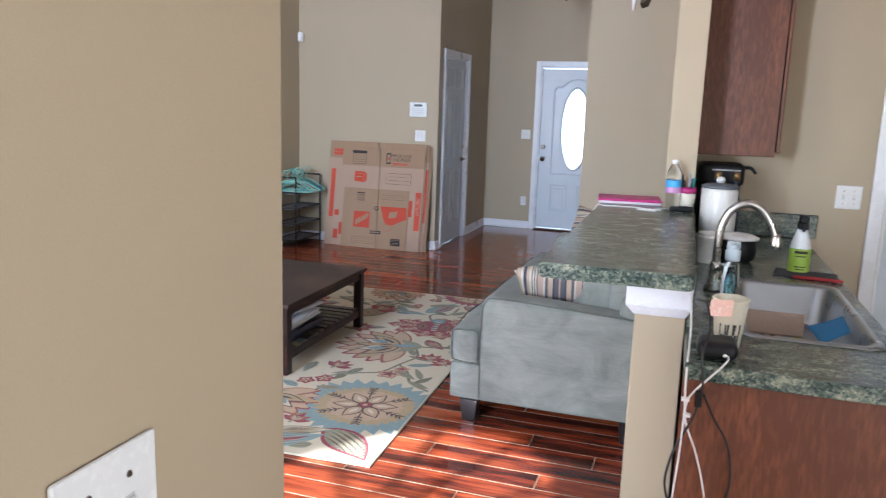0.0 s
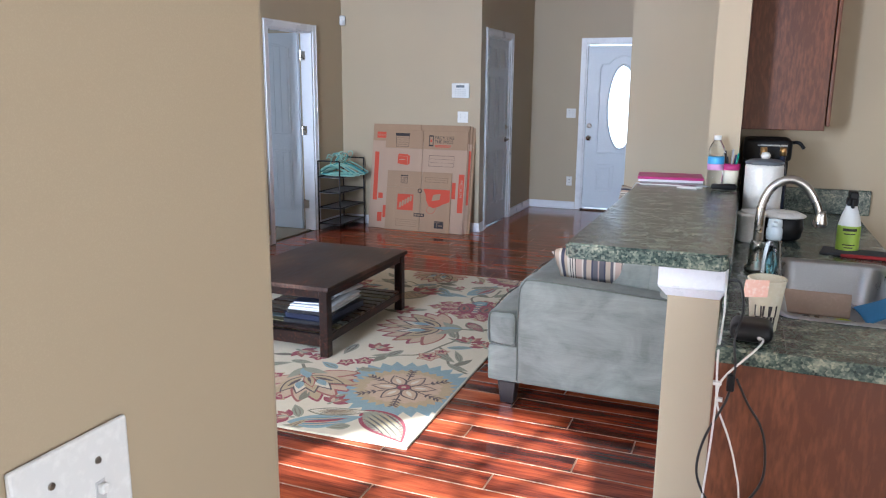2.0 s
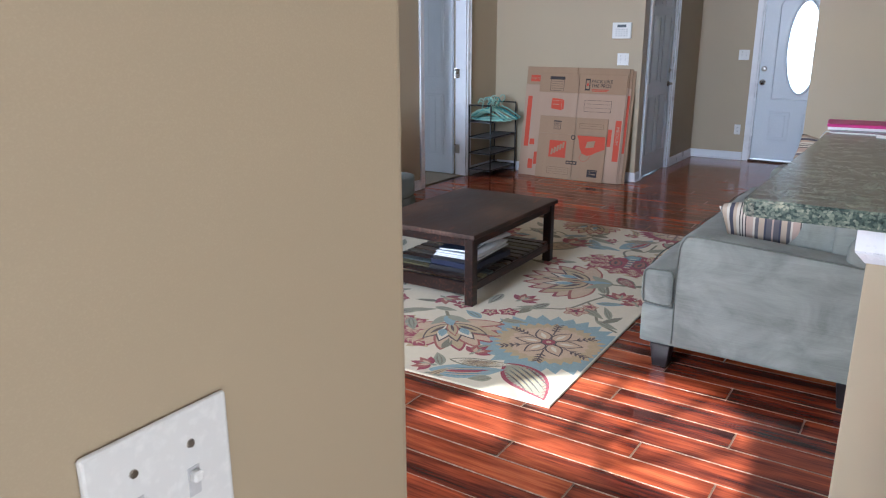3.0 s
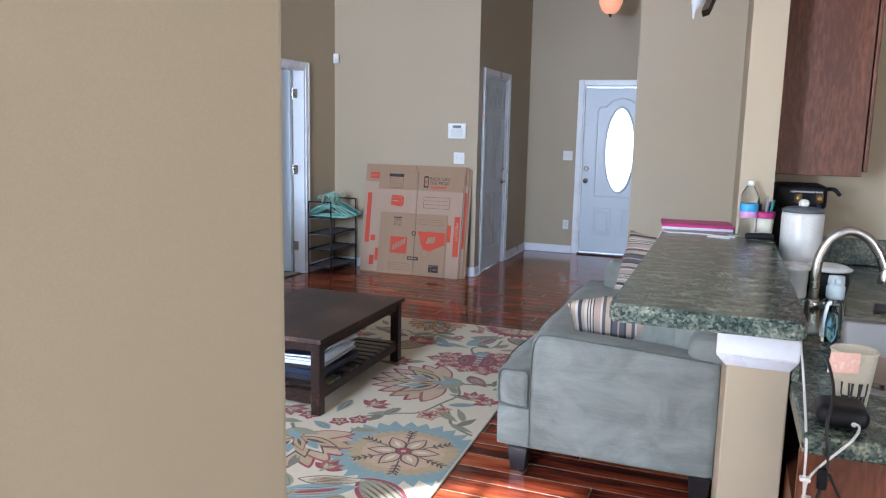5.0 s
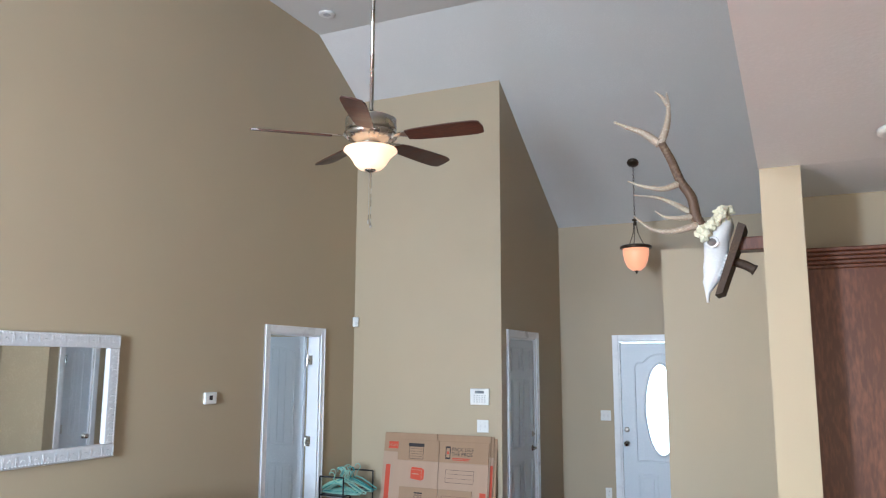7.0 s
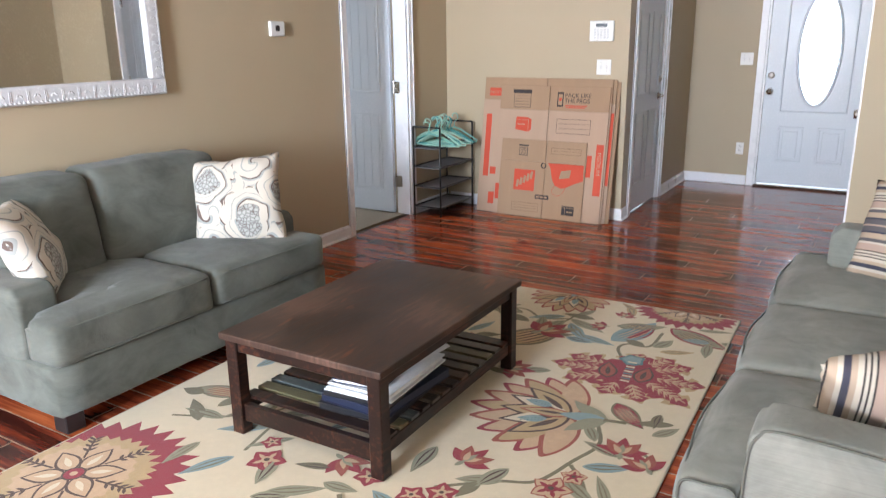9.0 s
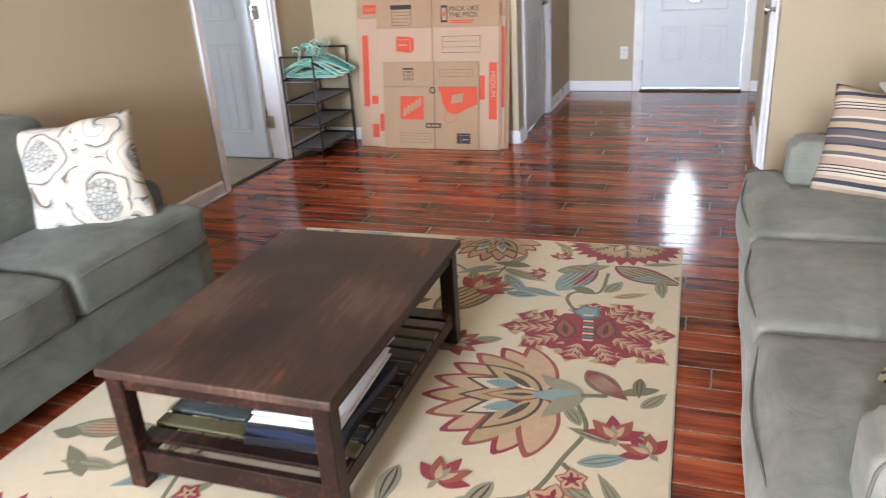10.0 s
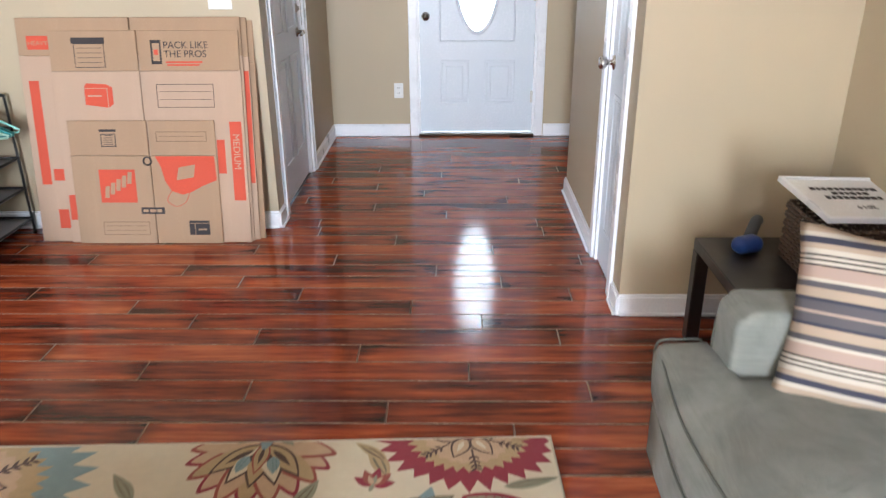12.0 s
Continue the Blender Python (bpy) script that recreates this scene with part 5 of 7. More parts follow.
m_clear = clear("clear_plastic", (0.9, 0.95, 0.97), 0.08, 1.4)
m_blue_soap = clear("blue_soap", (0.35, 0.72, 0.85), 0.1, 1.35)
so = thing("soap_dispenser", (0.421, 1.62, 0.91), "clear foaming soap bottle with blue soap", "soap bottle")
part("bottle", lathe([(0.028, 0.0), (0.03, 0.01), (0.029, 0.06), (0.026, 0.11), (0.02, 0.125)], 20), m_clear, so, "clear plastic bottle", True)
part("soap", lathe([(0.012, 0.004), (0.013, 0.05), (0.008, 0.1)], 16), m_blue_soap, so, "blue soap", True)
part("pump", lathe([(0.022, 0.122), (0.024, 0.13), (0.024, 0.155), (0.02, 0.16), (0.022, 0.165), (0.02, 0.185), (0.0, 0.187)], 18), plain("milky_plastic", (0.55, 0.62, 0.66), 0.35), so, "milky pump head", True)
part("nozzle", one((-0.008, -0.045, 0.168), (0.008, -0.01, 0.182), 0.004), bpy.data.materials["milky_plastic"], so)

cu = thing("paper_cup", (0.392, 1.035, 0.91), "printed white paper cup with dark figures", "cup")
m_cup = surface("printed_cup_paper", (0.62, 0.57, 0.44), (0.72, 0.69, 0.6), scale=20, rough=0.7)
part("cup_wall", lathe([(0.03, 0.0), (0.044, 0.125), (0.046, 0.128), (0.044, 0.131), (0.042, 0.128), (0.029, 0.004), (0.0, 0.004)], 26), m_cup, cu, "", True)
for k, ang in enumerate((-115, -85, -58)):
    a = radians(ang)
    bm = bmesh.new()
    for w, z0, z1 in ((0.007, 0.008, 0.04), (0.009, 0.04, 0.068)):
        rad0, rad1 = 0.0306 + 0.112 * z0, 0.0306 + 0.112 * z1
        q = [bm.verts.new((rad * math.cos(a + d / rad), rad * math.sin(a + d / rad), z)) for rad, z, d in ((rad0, z0, -w), (rad0, z0, w), (rad1, z1, w), (rad1, z1, -w))]
        bm.faces.new(q)
    part("printed_figure", bm, m_ink, cu)
tag = thing("tea_tag", (0.368, 0.985, 1.025), "pink and white paper tag on the cup rim", "paper tag", rz=-12)
part("paper", slab([(-0.03, -0.028), (0.026, -0.02), (0.028, 0.022), (-0.026, 0.016)], "y", 0.0, 0.0006), surface("pink_tag_paper", (0.72, 0.45, 0.36), (0.8, 0.7, 0.65), scale=60, rough=0.8), tag)
pk = thing("charger_puck", (0.362, 0.945, 0.91), "black rounded charger on the counter", "charger")
part("shell", cushion((-0.045, -0.05, 0.0), (0.05, 0.05, 0.045), 0.021, cuts=8, wobble=0), m_black, pk, "", True)

sp = thing("spray_bottle", (0.69, 2.14, 0.912), "white spray bottle with a green label and black trigger", "spray bottle")
part("bottle", lathe([(0.036, 0.0), (0.038, 0.006), (0.038, 0.1), (0.03, 0.135), (0.02, 0.165), (0.018, 0.175)], 24), plain("white_bottle_plastic", (0.75, 0.77, 0.78), 0.35), sp, "", True)
part("label", lathe([(0.0384, 0.008), (0.0387, 0.012), (0.0387, 0.095), (0.0384, 0.1)], 24), plain("lime_label", (0.35, 0.5, 0.06), 0.5), sp, "lime green label", True)
for z, w in ((0.082, 0.05), (0.07, 0.04), (0.03, 0.045), (0.02, 0.03)):
    bm = bmesh.new()
    for k in range(8):
        a0, a1 = -math.pi / 2 - w / 0.08 + k * w / 0.32, -math.pi / 2 - w / 0.08 + (k + 1) * w / 0.32
        bm.faces.new([bm.verts.new((0.0392 * math.cos(a), 0.0392 * math.sin(a), zz)) for a, zz in ((a0, z), (a1, z), (a1, z + (0.01 if z > 0.08 else 0.004)), (a0, z + (0.01 if z > 0.08 else 0.004)))])
    part("print_line", bm, m_ink, sp)
part("trigger_head", boxes(((-0.018, -0.022, 0.172), (0.018, 0.022, 0.2)), ((-0.014, -0.045, 0.2), (0.014, 0.02, 0.225)), ((-0.006, -0.035, 0.165), (0.006, -0.028, 0.2)), bev=0.004), m_black, sp, "black trigger head")
rag = thing("dish_cloth", (0.705, 2.12, 0.9105), "dark folded dish cloth with a red edge", "cloth", rz=-10)
part("cloth", cushion((-0.1, -0.07, 0.0), (0.12, 0.05, 0.011), 0.005, (0, 0, 0.004), 8, 0.004), plain("charcoal_cloth", (0.045, 0.045, 0.05), 0.95, bump=0.3), rag, "", True)
part("hem", cushion((-0.03, -0.085, 0.0), (0.14, -0.068, 0.012), 0.005, cuts=6, wobble=0.003), plain("red_cloth", (0.28, 0.02, 0.02), 0.95), rag, "red hem", True)
bd = thing("sponge_cloth", (0.56, 1.5, 0.83), "tan cloth hung over the sink edge", "cloth")
part("cloth", cushion((-0.11, -0.004, 0.0), (0.105, 0.004, 0.085), 0.003, cuts=10, wobble=0.004), plain("tan_sponge_cloth", (0.46, 0.35, 0.27), 0.95, bump=0.4), bd, "", True)
bd.matrix_basis = pose(0.56, 1.66, 0.79, -40, 0, -3)
sc = thing("scrubber", (0.64, 1.60, 0.7635), "yellow-green round scrubber in the sink", "scrubber")
part("pad", lathe([(0.03, 0.0), (0.042, 0.01), (0.04, 0.028), (0.02, 0.036), (0.0, 0.037)], 18), plain("lime_scrubber", (0.55, 0.6, 0.08), 0.9, bump=0.5), sc, "", True)
bl = thing("blue_cloth", (0.83, 1.5, 0.86), "bright blue cloth over the sink edge", "cloth")
part("cloth", cushion((-0.07, -0.07, 0.0), (0.07, 0.07, 0.008), 0.003, (0, 0, 0.006), 12, 0.014), plain("blue_microfibre", (0.06, 0.24, 0.52), 0.95, bump=0.4), bl, "", True)
bl.matrix_basis = pose(0.735, 1.55, 0.86, 0, -24, 8)

m_crock = plain("white_ceramic", (0.72, 0.70, 0.66), 0.3)
cn = thing("canister", (0.395, 2.47, 0.91), "white ceramic canister with a grey lid", "canister")
part("body", lathe([(0.07, 0.0), (0.073, 0.008), (0.075, 0.27), (0.072, 0.282)], 28), m_crock, cn, "", True)
part("lid", lathe([(0.074, 0.282), (0.076, 0.29), (0.06, 0.3), (0.02, 0.305)], 28), plain("grey_lid", (0.11, 0.12, 0.135), 0.4), cn, "grey lid", True)
part("lid_knob", lathe([(0.014, 0.303), (0.02, 0.315), (0.014, 0.328), (0.0, 0.331)], 16), m_crock, cn, "", True)
ck = thing("cooking_pot", (0.475, 2.31, 0.91), "black pot under a wide white lid by the faucet", "pot")
part("pot", lathe([(0.05, 0.0), (0.07, 0.012), (0.078, 0.05), (0.074, 0.085), (0.066, 0.094)], 28), m_black, ck, "black pot", True)
part("lid", lathe([(0.082, 0.094), (0.085, 0.1), (0.06, 0.112), (0.02, 0.118), (0.0, 0.119)], 28), m_crock, ck, "white lid", True)
cs = thing("canister", (0.36, 2.23, 0.91), "short cream canister with a flat rim", "canister")
part("body", lathe([(0.046, 0.0), (0.049, 0.006), (0.05, 0.098), (0.054, 0.1), (0.054, 0.112), (0.048, 0.114)], 26), m_crock, cs, "", True)
part("lid", lathe([(0.047, 0.114), (0.04, 0.122), (0.0, 0.125)], 26), m_crock, cs, "", True)
cf = thing("coffee_maker", (0.435, 2.92, 0.91), "black coffee maker with a chrome strip", "coffee maker")
part("base", one((-0.125, -0.12, 0.0), (0.07, 0.14, 0.04), 0.012), m_black, cf)
part("tower", one((-0.125, 0.03, 0.041), (0.07, 0.14, 0.264), 0.012), m_black, cf)
part("head", cushion((-0.13, -0.13, 0.265), (0.075, 0.14, 0.365), 0.02, cuts=8, wobble=0), m_black, cf, "", True)
part("strip", one((-0.07, -0.133, 0.335), (0.055, -0.128, 0.342), 0.001, 1), m_steel, cf, "chrome strip")
part("handle", tube(curve([(0.06, -0.05, 0.345), (0.1, -0.07, 0.35), (0.125, -0.08, 0.325)], 5), 0.008, 8), m_black, cf, "", True)
for k, x in enumerate((0.36, 0.44)):
    s = thing("syrup_bottle", (x + 0.03, 2.69 + 0.02 * k, 0.91), "dark bottle with a gold cap by the coffee maker", "bottle")
    part("bottle", lathe([(0.025, 0), (0.026, 0.2), (0.012, 0.27), (0.012, 0.3)], 14), plain("dark_bottle_glass", (0.02, 0.025, 0.05), 0.15), s, "", True)
    part("cap", lathe([(0.014, 0.3), (0.014, 0.335), (0.0, 0.336)], 14), plain("gold_cap", (0.4, 0.25, 0.1), 0.35, 0.8), s, "gold cap", True)


def wall_cabinet():
    c = thing("wall_cabinet", (0, 0, 0), "cherry wood wall cabinet with a crown moulding", "cabinet")
    part("body", one((0.291, 2.86, 1.315), (0.632, 3.118, 2.115), 0.002, 1), m_cabinet, c)
    part("door", one((0.637, 2.858, 1.335), (0.653, 3.115, 2.11), 0.004, 2), m_cabinet, c)
    for k in range(5):
        g = 0.012 * k
        part("crown", one((0.291, 2.86 - g - 0.004, 2.115 + k * 0.014), (0.653 + g, 3.118, 2.129 + k * 0.014), 0.003, 1), m_cabinet, c)


wall_cabinet()
# pieces on the bar
bt = thing("water_bottle", (0.203, 2.49, BAR), "clear plastic water bottle with a blue and pink label", "bottle")
prof = [(0.03, 0.0), (0.033, 0.006)]
for k in range(8):
    prof += [(0.033, 0.014 + k * 0.016), (0.0305, 0.022 + k * 0.016)]
prof += [(0.033, 0.148), (0.03, 0.17), (0.014, 0.198), (0.0125, 0.205)]
part("bottle", lathe(prof, 22), m_clear, bt, "clear ribbed plastic", True)
part("label", lathe([(0.0335, 0.1), (0.0338, 0.102), (0.0338, 0.128), (0.0335, 0.13)], 22), plain("sky_blue_label", (0.08, 0.38, 0.72), 0.4), bt, "sky blue label", True)
part("label_band", lathe([(0.0335, 0.075), (0.0338, 0.077), (0.0338, 0.098), (0.0335, 0.1)], 22), plain("pink_label", (0.6, 0.3, 0.55), 0.4), bt, "pink and white band", True)
part("cap", lathe([(0.014, 0.2), (0.0145, 0.218), (0.0, 0.219)], 16), m_plastic, bt, "white cap", True)
pc = thing("pen_cup", (0.262, 2.515, BAR), "pink and white pen cup full of pens", "pen cup")
part("cup", lathe([(0.032, 0.0), (0.038, 0.09), (0.036, 0.09), (0.03, 0.004), (0.0, 0.004)], 22), plain("cream_cup", (0.68, 0.64, 0.52), 0.5), pc, "", True)
part("band", lathe([(0.0375, 0.075), (0.0388, 0.079), (0.0394, 0.1), (0.037, 0.1)], 22), plain("magenta_band", (0.42, 0.02, 0.16), 0.5), pc, "magenta band", True)
for k, (x, y, c) in enumerate(((-0.01, 0.0, (0.01, 0.01, 0.012)), (0.012, 0.01, (0.02, 0.03, 0.2)), (0.018, -0.012, (0.0, 0.2, 0.15)), (-0.016, 0.012, (0.02, 0.02, 0.02)), (0.004, -0.016, (0.3, 0.3, 0.32)))):
    part("pen", tube([(x * 0.4, y * 0.4, 0.01), (x * 1.6, y * 1.6, 0.13 + 0.008 * k)], 0.0045, 8), plain("pen_plastic", c, 0.35), pc)
fo = thing("folder", (0.002, 2.66, BAR), "magenta folder on a stack of white paper", "folder", rz=6)
part("paper", one((-0.135, -0.075, 0.0), (0.145, 0.115, 0.010), 0.001, 1), m_paper, fo)
part("cover", one((-0.138, -0.078, 0.0102), (0.148, 0.118, 0.0225), 0.004, 2), plain("magenta_cover", (0.46, 0.015, 0.17), 0.4), fo, "magenta cover")
sd = thing("screwdriver", (0.195, 2.39, BAR + 0.014), "screwdriver with a black grip on the bar", "screwdriver", rz=8)
bm = lathe([(0.008, 0), (0.013, 0.008), (0.012, 0.03), (0.0145, 0.06), (0.013, 0.095), (0.007, 0.1)], 14)
bmesh.ops.rotate(bm, verts=bm.verts, cent=(0, 0, 0), matrix=Matrix.Rotation(radians(90), 3, "Y"))
part("grip", bm, m_black, sd, "black grip", True)
part("shaft", tube([(0.0, 0, 0), (-0.06, 0, -0.002)], 0.003, 8), m_steel, sd, "steel shaft", True)

m_cable_w, m_cable_b = plain("white_cable", (0.75, 0.74, 0.72), 0.45), plain("black_cable", (0.015, 0.015, 0.016), 0.45)
cb = thing("white_cable", (0, 0, 0), "white charging cable across the bar top", "cable")
part("cord", tube(curve([(-0.128, 2.0, 0.9), (-0.125, 2.2, 1.0), (-0.117, 2.40, BAR + 0.002), (-0.08, 2.44, BAR + 0.003), (0.04, 2.45, BAR + 0.003), (0.1, 2.42, BAR + 0.003), (0.16, 2.41, BAR + 0.003), (0.06, 2.39, BAR + 0.003), (0.14, 2.36, BAR + 0.003)], 8), 0.0026, 6), m_cable_w, cb, "", True)
cb = thing("white_cable", (0, 0, 0), "two white charging cables hanging beside the half wall", "cable")
part("cord", tube(curve([(0.296, 1.12, 1.035), (0.301, 1.0, 0.954), (0.297, 0.842, 0.896), (0.299, 0.838, 0.83), (0.301, 0.838, 0.782), (0.297, 0.84, 0.667), (0.289, 0.85, 0.521), (0.282, 0.86, 0.3), (0.29, 0.84, 0.06), (0.33, 0.80, 0.004)], 8), 0.0026, 6), m_cable_w, cb, "", True)
part("cord", tube(curve([(0.381, 0.905, 0.928), (0.39, 0.885, 0.924), (0.371, 0.844, 0.91), (0.322, 0.838, 0.853), (0.304, 0.838, 0.817), (0.306, 0.84, 0.768), (0.335, 0.85, 0.691), (0.357, 0.86, 0.612), (0.371, 0.86, 0.527), (0.38, 0.86, 0.3), (0.37, 0.85, 0.06), (0.40, 0.82, 0.004)], 8), 0.0026, 6), m_cable_w, cb, "", True)
part("plug", tube([(0.374, 0.91, 0.93), (0.384, 0.893, 0.926)], 0.005, 8), m_cable_w, cb, "white cable plug", True)
part("clip", one((0.291, 0.830, 0.822), (0.31, 0.846, 0.83), 0.002), m_cable_w, cb)
part("clip", one((0.298, 0.830, 0.783), (0.315, 0.846, 0.791), 0.002), m_cable_w, cb)
cb = thing("black_cable", (0, 0, 0), "black power cord looping down past the cabinet end", "cable")
part("cord", tube(curve([(0.307, 1.0, 1.035), (0.333, 0.98, 1.03), (0.342, 0.90, 0.985), (0.329, 0.842, 0.935), (0.336, 0.838, 0.869), (0.33, 0.838, 0.83), (0.322, 0.84, 0.784), (0.283, 0.84, 0.685), (0.271, 0.84, 0.603), (0.291, 0.85, 0.537), (0.322, 0.86, 0.5), (0.36, 0.86, 0.5), (0.392, 0.86, 0.539), (0.417, 0.86, 0.596), (0.417, 0.86, 0.667), (0.402, 0.86, 0.727), (0.37, 0.85, 0.781), (0.341, 0.84, 0.842)], 8), 0.0032, 6), m_cable_b, cb, "", True)
part("inline_switch", one((0.320, 0.828, 0.812), (0.338, 0.846, 0.853), 0.004), m_black, cb, "black inline switch")


# ---- by the box wall ----
def flat_box(name, x0, x1, height, base_y, tilt, label, lower, crease, seam, mats, rz=0.0):
    """A flattened carton that leans on the wall: two panels below the crease, two flaps above, 7 mm thick."""
    b = thing(name, (x0, base_y, 0.002), label, "cardboard box")
    w, t, g = x1 - x0, 0.007, 0.004
    cut = seam - x0
    part("panel", one((0, 0, 0), (cut - g / 2, t, crease - 0.001), 0.0015, 1), mats[0], b)
    part("panel", one((cut + g / 2, 0, 0), (w, t, crease - 0.001), 0.0015, 1), mats[0], b)
    part("flap", one((0.002, 0.0005, crease + 0.001), (cut - g, t, height), 0.0015, 1), mats[1], b)
    part("flap", one((cut + g, 0.0005, crease + 0.001), (w - 0.002, t, height), 0.0015, 1), mats[1], b)
    b.matrix_basis = pose(x0, base_y, 0.002, -tilt, 0, rz)
    return b


def ink(parent, x0, z0, x1, z1, material, name="print"):
    return part(name, one((x0, -0.0006, z0), (x1, 0.0008, z1)), material, parent)


def lines(parent, x0, z0, x1, z1, n, material=None, w=0.003):
    """A ruled box: an outline with n lines in it."""
    material = material or m_ink
    bm = bmesh.new()
    for a, b in (((x0, z0), (x1, z0 + w)), ((x0, z1 - w), (x1, z1)), ((x0, z0), (x0 + w, z1)), ((x1 - w, z0), (x1, z1))):
        box(bm, (a[0], -0.0005, a[1]), (b[0], 0.0008, b[1]))
    for k in range(n):
        z = z0 + (z1 - z0) * (k + 1) / (n + 1)
        box(bm, (x0 + 0.015, -0.0005, z), (x1 - 0.015, 0.0008, z + w * 0.8))
    return part("ruled_print", bm, material, parent)


def red_strip(parent, x0, z0, x1, z1, word=""):
    ink(parent, x0, z0, x1, z1, m_orange)
    if word:
        flat_text("lettering", word, (x1 - x0) * 0.8, pose((x0 + x1) / 2 - (x1 - x0) * 0.28, -0.0012, z1 - 0.06, 0, 0, 0) @ pose(0, 0, 0, 0, 90, 0), m_card_pale, parent)


TILT = 8.6
b = flat_box("flattened_box", -3.41, -2.285, 1.10, 6.345, TILT, "largest flattened brown moving box leaning on the wall", 0, 0.9, -2.86, (m_card, m_card))
b = flat_box("flattened_box", -3.43, -2.31, 1.115, 6.325, TILT, "tall flattened moving box with orange edge prints", 0, 0.93, -2.87, (m_card_pale, m_card))
red_strip(b, 1.075, 0.30, 1.115, 0.86)
b = flat_box("flattened_box", -3.445, -2.335, 1.12, 6.305, TILT, "large flattened moving box with orange corner print", 0, 0.94, -2.88, (m_card_pale, m_card))
ink(b, 0.05, 0.97, 0.16, 1.035, m_orange)
flat_text("lettering", "HEAVY", 0.032, pose(0.055, -0.0012, 0.99), m_card, b)
red_strip(b, 0.035, 0.30, 0.085, 0.82)
ink(b, 0.10, 0.32, 0.155, 0.38, m_orange)
ink(b, 0.10, 0.07, 0.2, 0.17, m_orange)
b = flat_box("flattened_box", -3.285, -2.345, 1.06, 6.29, TILT, "medium flattened moving box with printed flaps", 0, 0.868, -2.845, (m_card_pale, m_card))
ink(b, 0.115, 1.0, 0.28, 1.028, m_ink)
lines(b, 0.125, 0.885, 0.275, 1.0, 4)
bm = bmesh.new()
for p, q in (((0.505, 0.9), (0.513, 1.015)), ((0.548, 0.9), (0.556, 1.015)), ((0.505, 1.0), (0.556, 1.015)), ((0.505, 0.9), (0.556, 0.915))):
    box(bm, (p[0], -0.0006, p[1]), (q[0], 0.0008, q[1]))
part("phone_print", bm, m_ink, b)
ink(b, 0.52, 0.945, 0.54, 0.97, m_orange)
flat_text("lettering", "PACK LIKE", 0.047, pose(0.567, -0.0012, 0.975), m_ink, b)
flat_text("lettering", "THE PROS", 0.047, pose(0.567, -0.0012, 0.933), m_ink, b)
ink(b, 0.575, 0.905, 0.755, 0.914, m_orange)
ink(b, 0.58, 0.892, 0.74, 0.900, m_orange)
cube = slab([(0.155, 0.705), (0.27, 0.69), (0.295, 0.71), (0.295, 0.79), (0.265, 0.805), (0.165, 0.81), (0.155, 0.79)], "y", -0.0006, 0.0008)
part("cube_print", cube, m_orange, b)
part("cube_edges", boxes(((0.155, -0.0011, 0.784), (0.27, 0.0, 0.787)), ((0.267, -0.0011, 0.69), (0.270, 0.0, 0.787)), ((0.17, -0.0011, 0.745), (0.24, 0.0, 0.752))), m_card_pale, b)
lines(b, 0.515, 0.69, 0.80, 0.805, 2)
ink(b, 0.795, 0.36, 0.835, 0.53, m_orange)
red_strip(b, 0.865, 0.22, 0.925, 0.62, "MEDIUM")
ink(b, 0.01, 0.12, 0.06, 0.25, m_orange)
b = flat_box("flattened_box", -3.235, -2.49, 0.63, 6.275, TILT, "small flattened moving box with orange square and apron print", 0, 0.455, -2.83, (m_card, m_card))
ink(b, 0.16, 0.575, 0.245, 0.587, m_ink)
lines(b, 0.165, 0.50, 0.24, 0.565, 5, w=0.004)
sq = part("logo_square", slab([(0.135, 0.215), (0.32, 0.215), (0.32, 0.385), (0.135, 0.385)], "y", -0.0006, 0.0008), m_orange, b)
bm = bmesh.new()
for k in range(5):
    x = 0.155 + k * 0.03
    q = slab([(x, 0.24 + k * 0.018), (x + 0.022, 0.24 + k * 0.018), (x + 0.03, 0.30 + k * 0.018), (x + 0.008, 0.30 + k * 0.018)], "y", -0.0012, 0.0)
    spare = bpy.data.meshes.new("spare")
    q.to_mesh(spare)
    q.free()
    bm.from_mesh(spare)
    bpy.data.meshes.remove(spare)
part("logo_marks", bm, m_card, sq)
ink(b, 0.335, 0.155, 0.455, 0.19, m_ink)
part("label_marks", boxes(((0.345, -0.0011, 0.165), (0.37, 0, 0.18)), ((0.378, -0.0011, 0.165), (0.41, 0, 0.18)), ((0.416, -0.0011, 0.165), (0.44, 0, 0.18))), m_card, b)
lines(b, 0.13, 0.045, 0.37, 0.115, 2, m_card_edge)
lines(b, 0.445, 0.525, 0.70, 0.575, 1, m_card_edge)
apron = [(0.43, 0.452), (0.73, 0.452), (0.735, 0.33), (0.66, 0.30), (0.60, 0.268), (0.555, 0.255), (0.50, 0.275), (0.47, 0.33), (0.455, 0.40)]
ap = part("apron_print", slab(apron, "y", -0.0006, 0.0008), m_orange, b)
part("apron_tie", tube(curve([(0.50, -0.0002, 0.275), (0.475, -0.0002, 0.225), (0.52, -0.0002, 0.195), (0.57, -0.0002, 0.22), (0.59, -0.0002, 0.265)], 6), 0.002, 4), m_orange, b)
part("apron_mark", slab([(0.53, 0.33), (0.62, 0.345), (0.63, 0.41), (0.545, 0.395)], "y", -0.0011, 0.0), m_card, ap)
part("recycle_mark", tube([(0.39 + 0.02 * math.cos(math.tau * k / 12), -0.0003, 0.428 + 0.02 * math.sin(math.tau * k / 12)) for k in range(13)], 0.005, 4), m_ink, b)
ink(b, 0.575, 0.045, 0.68, 0.12, m_ink)
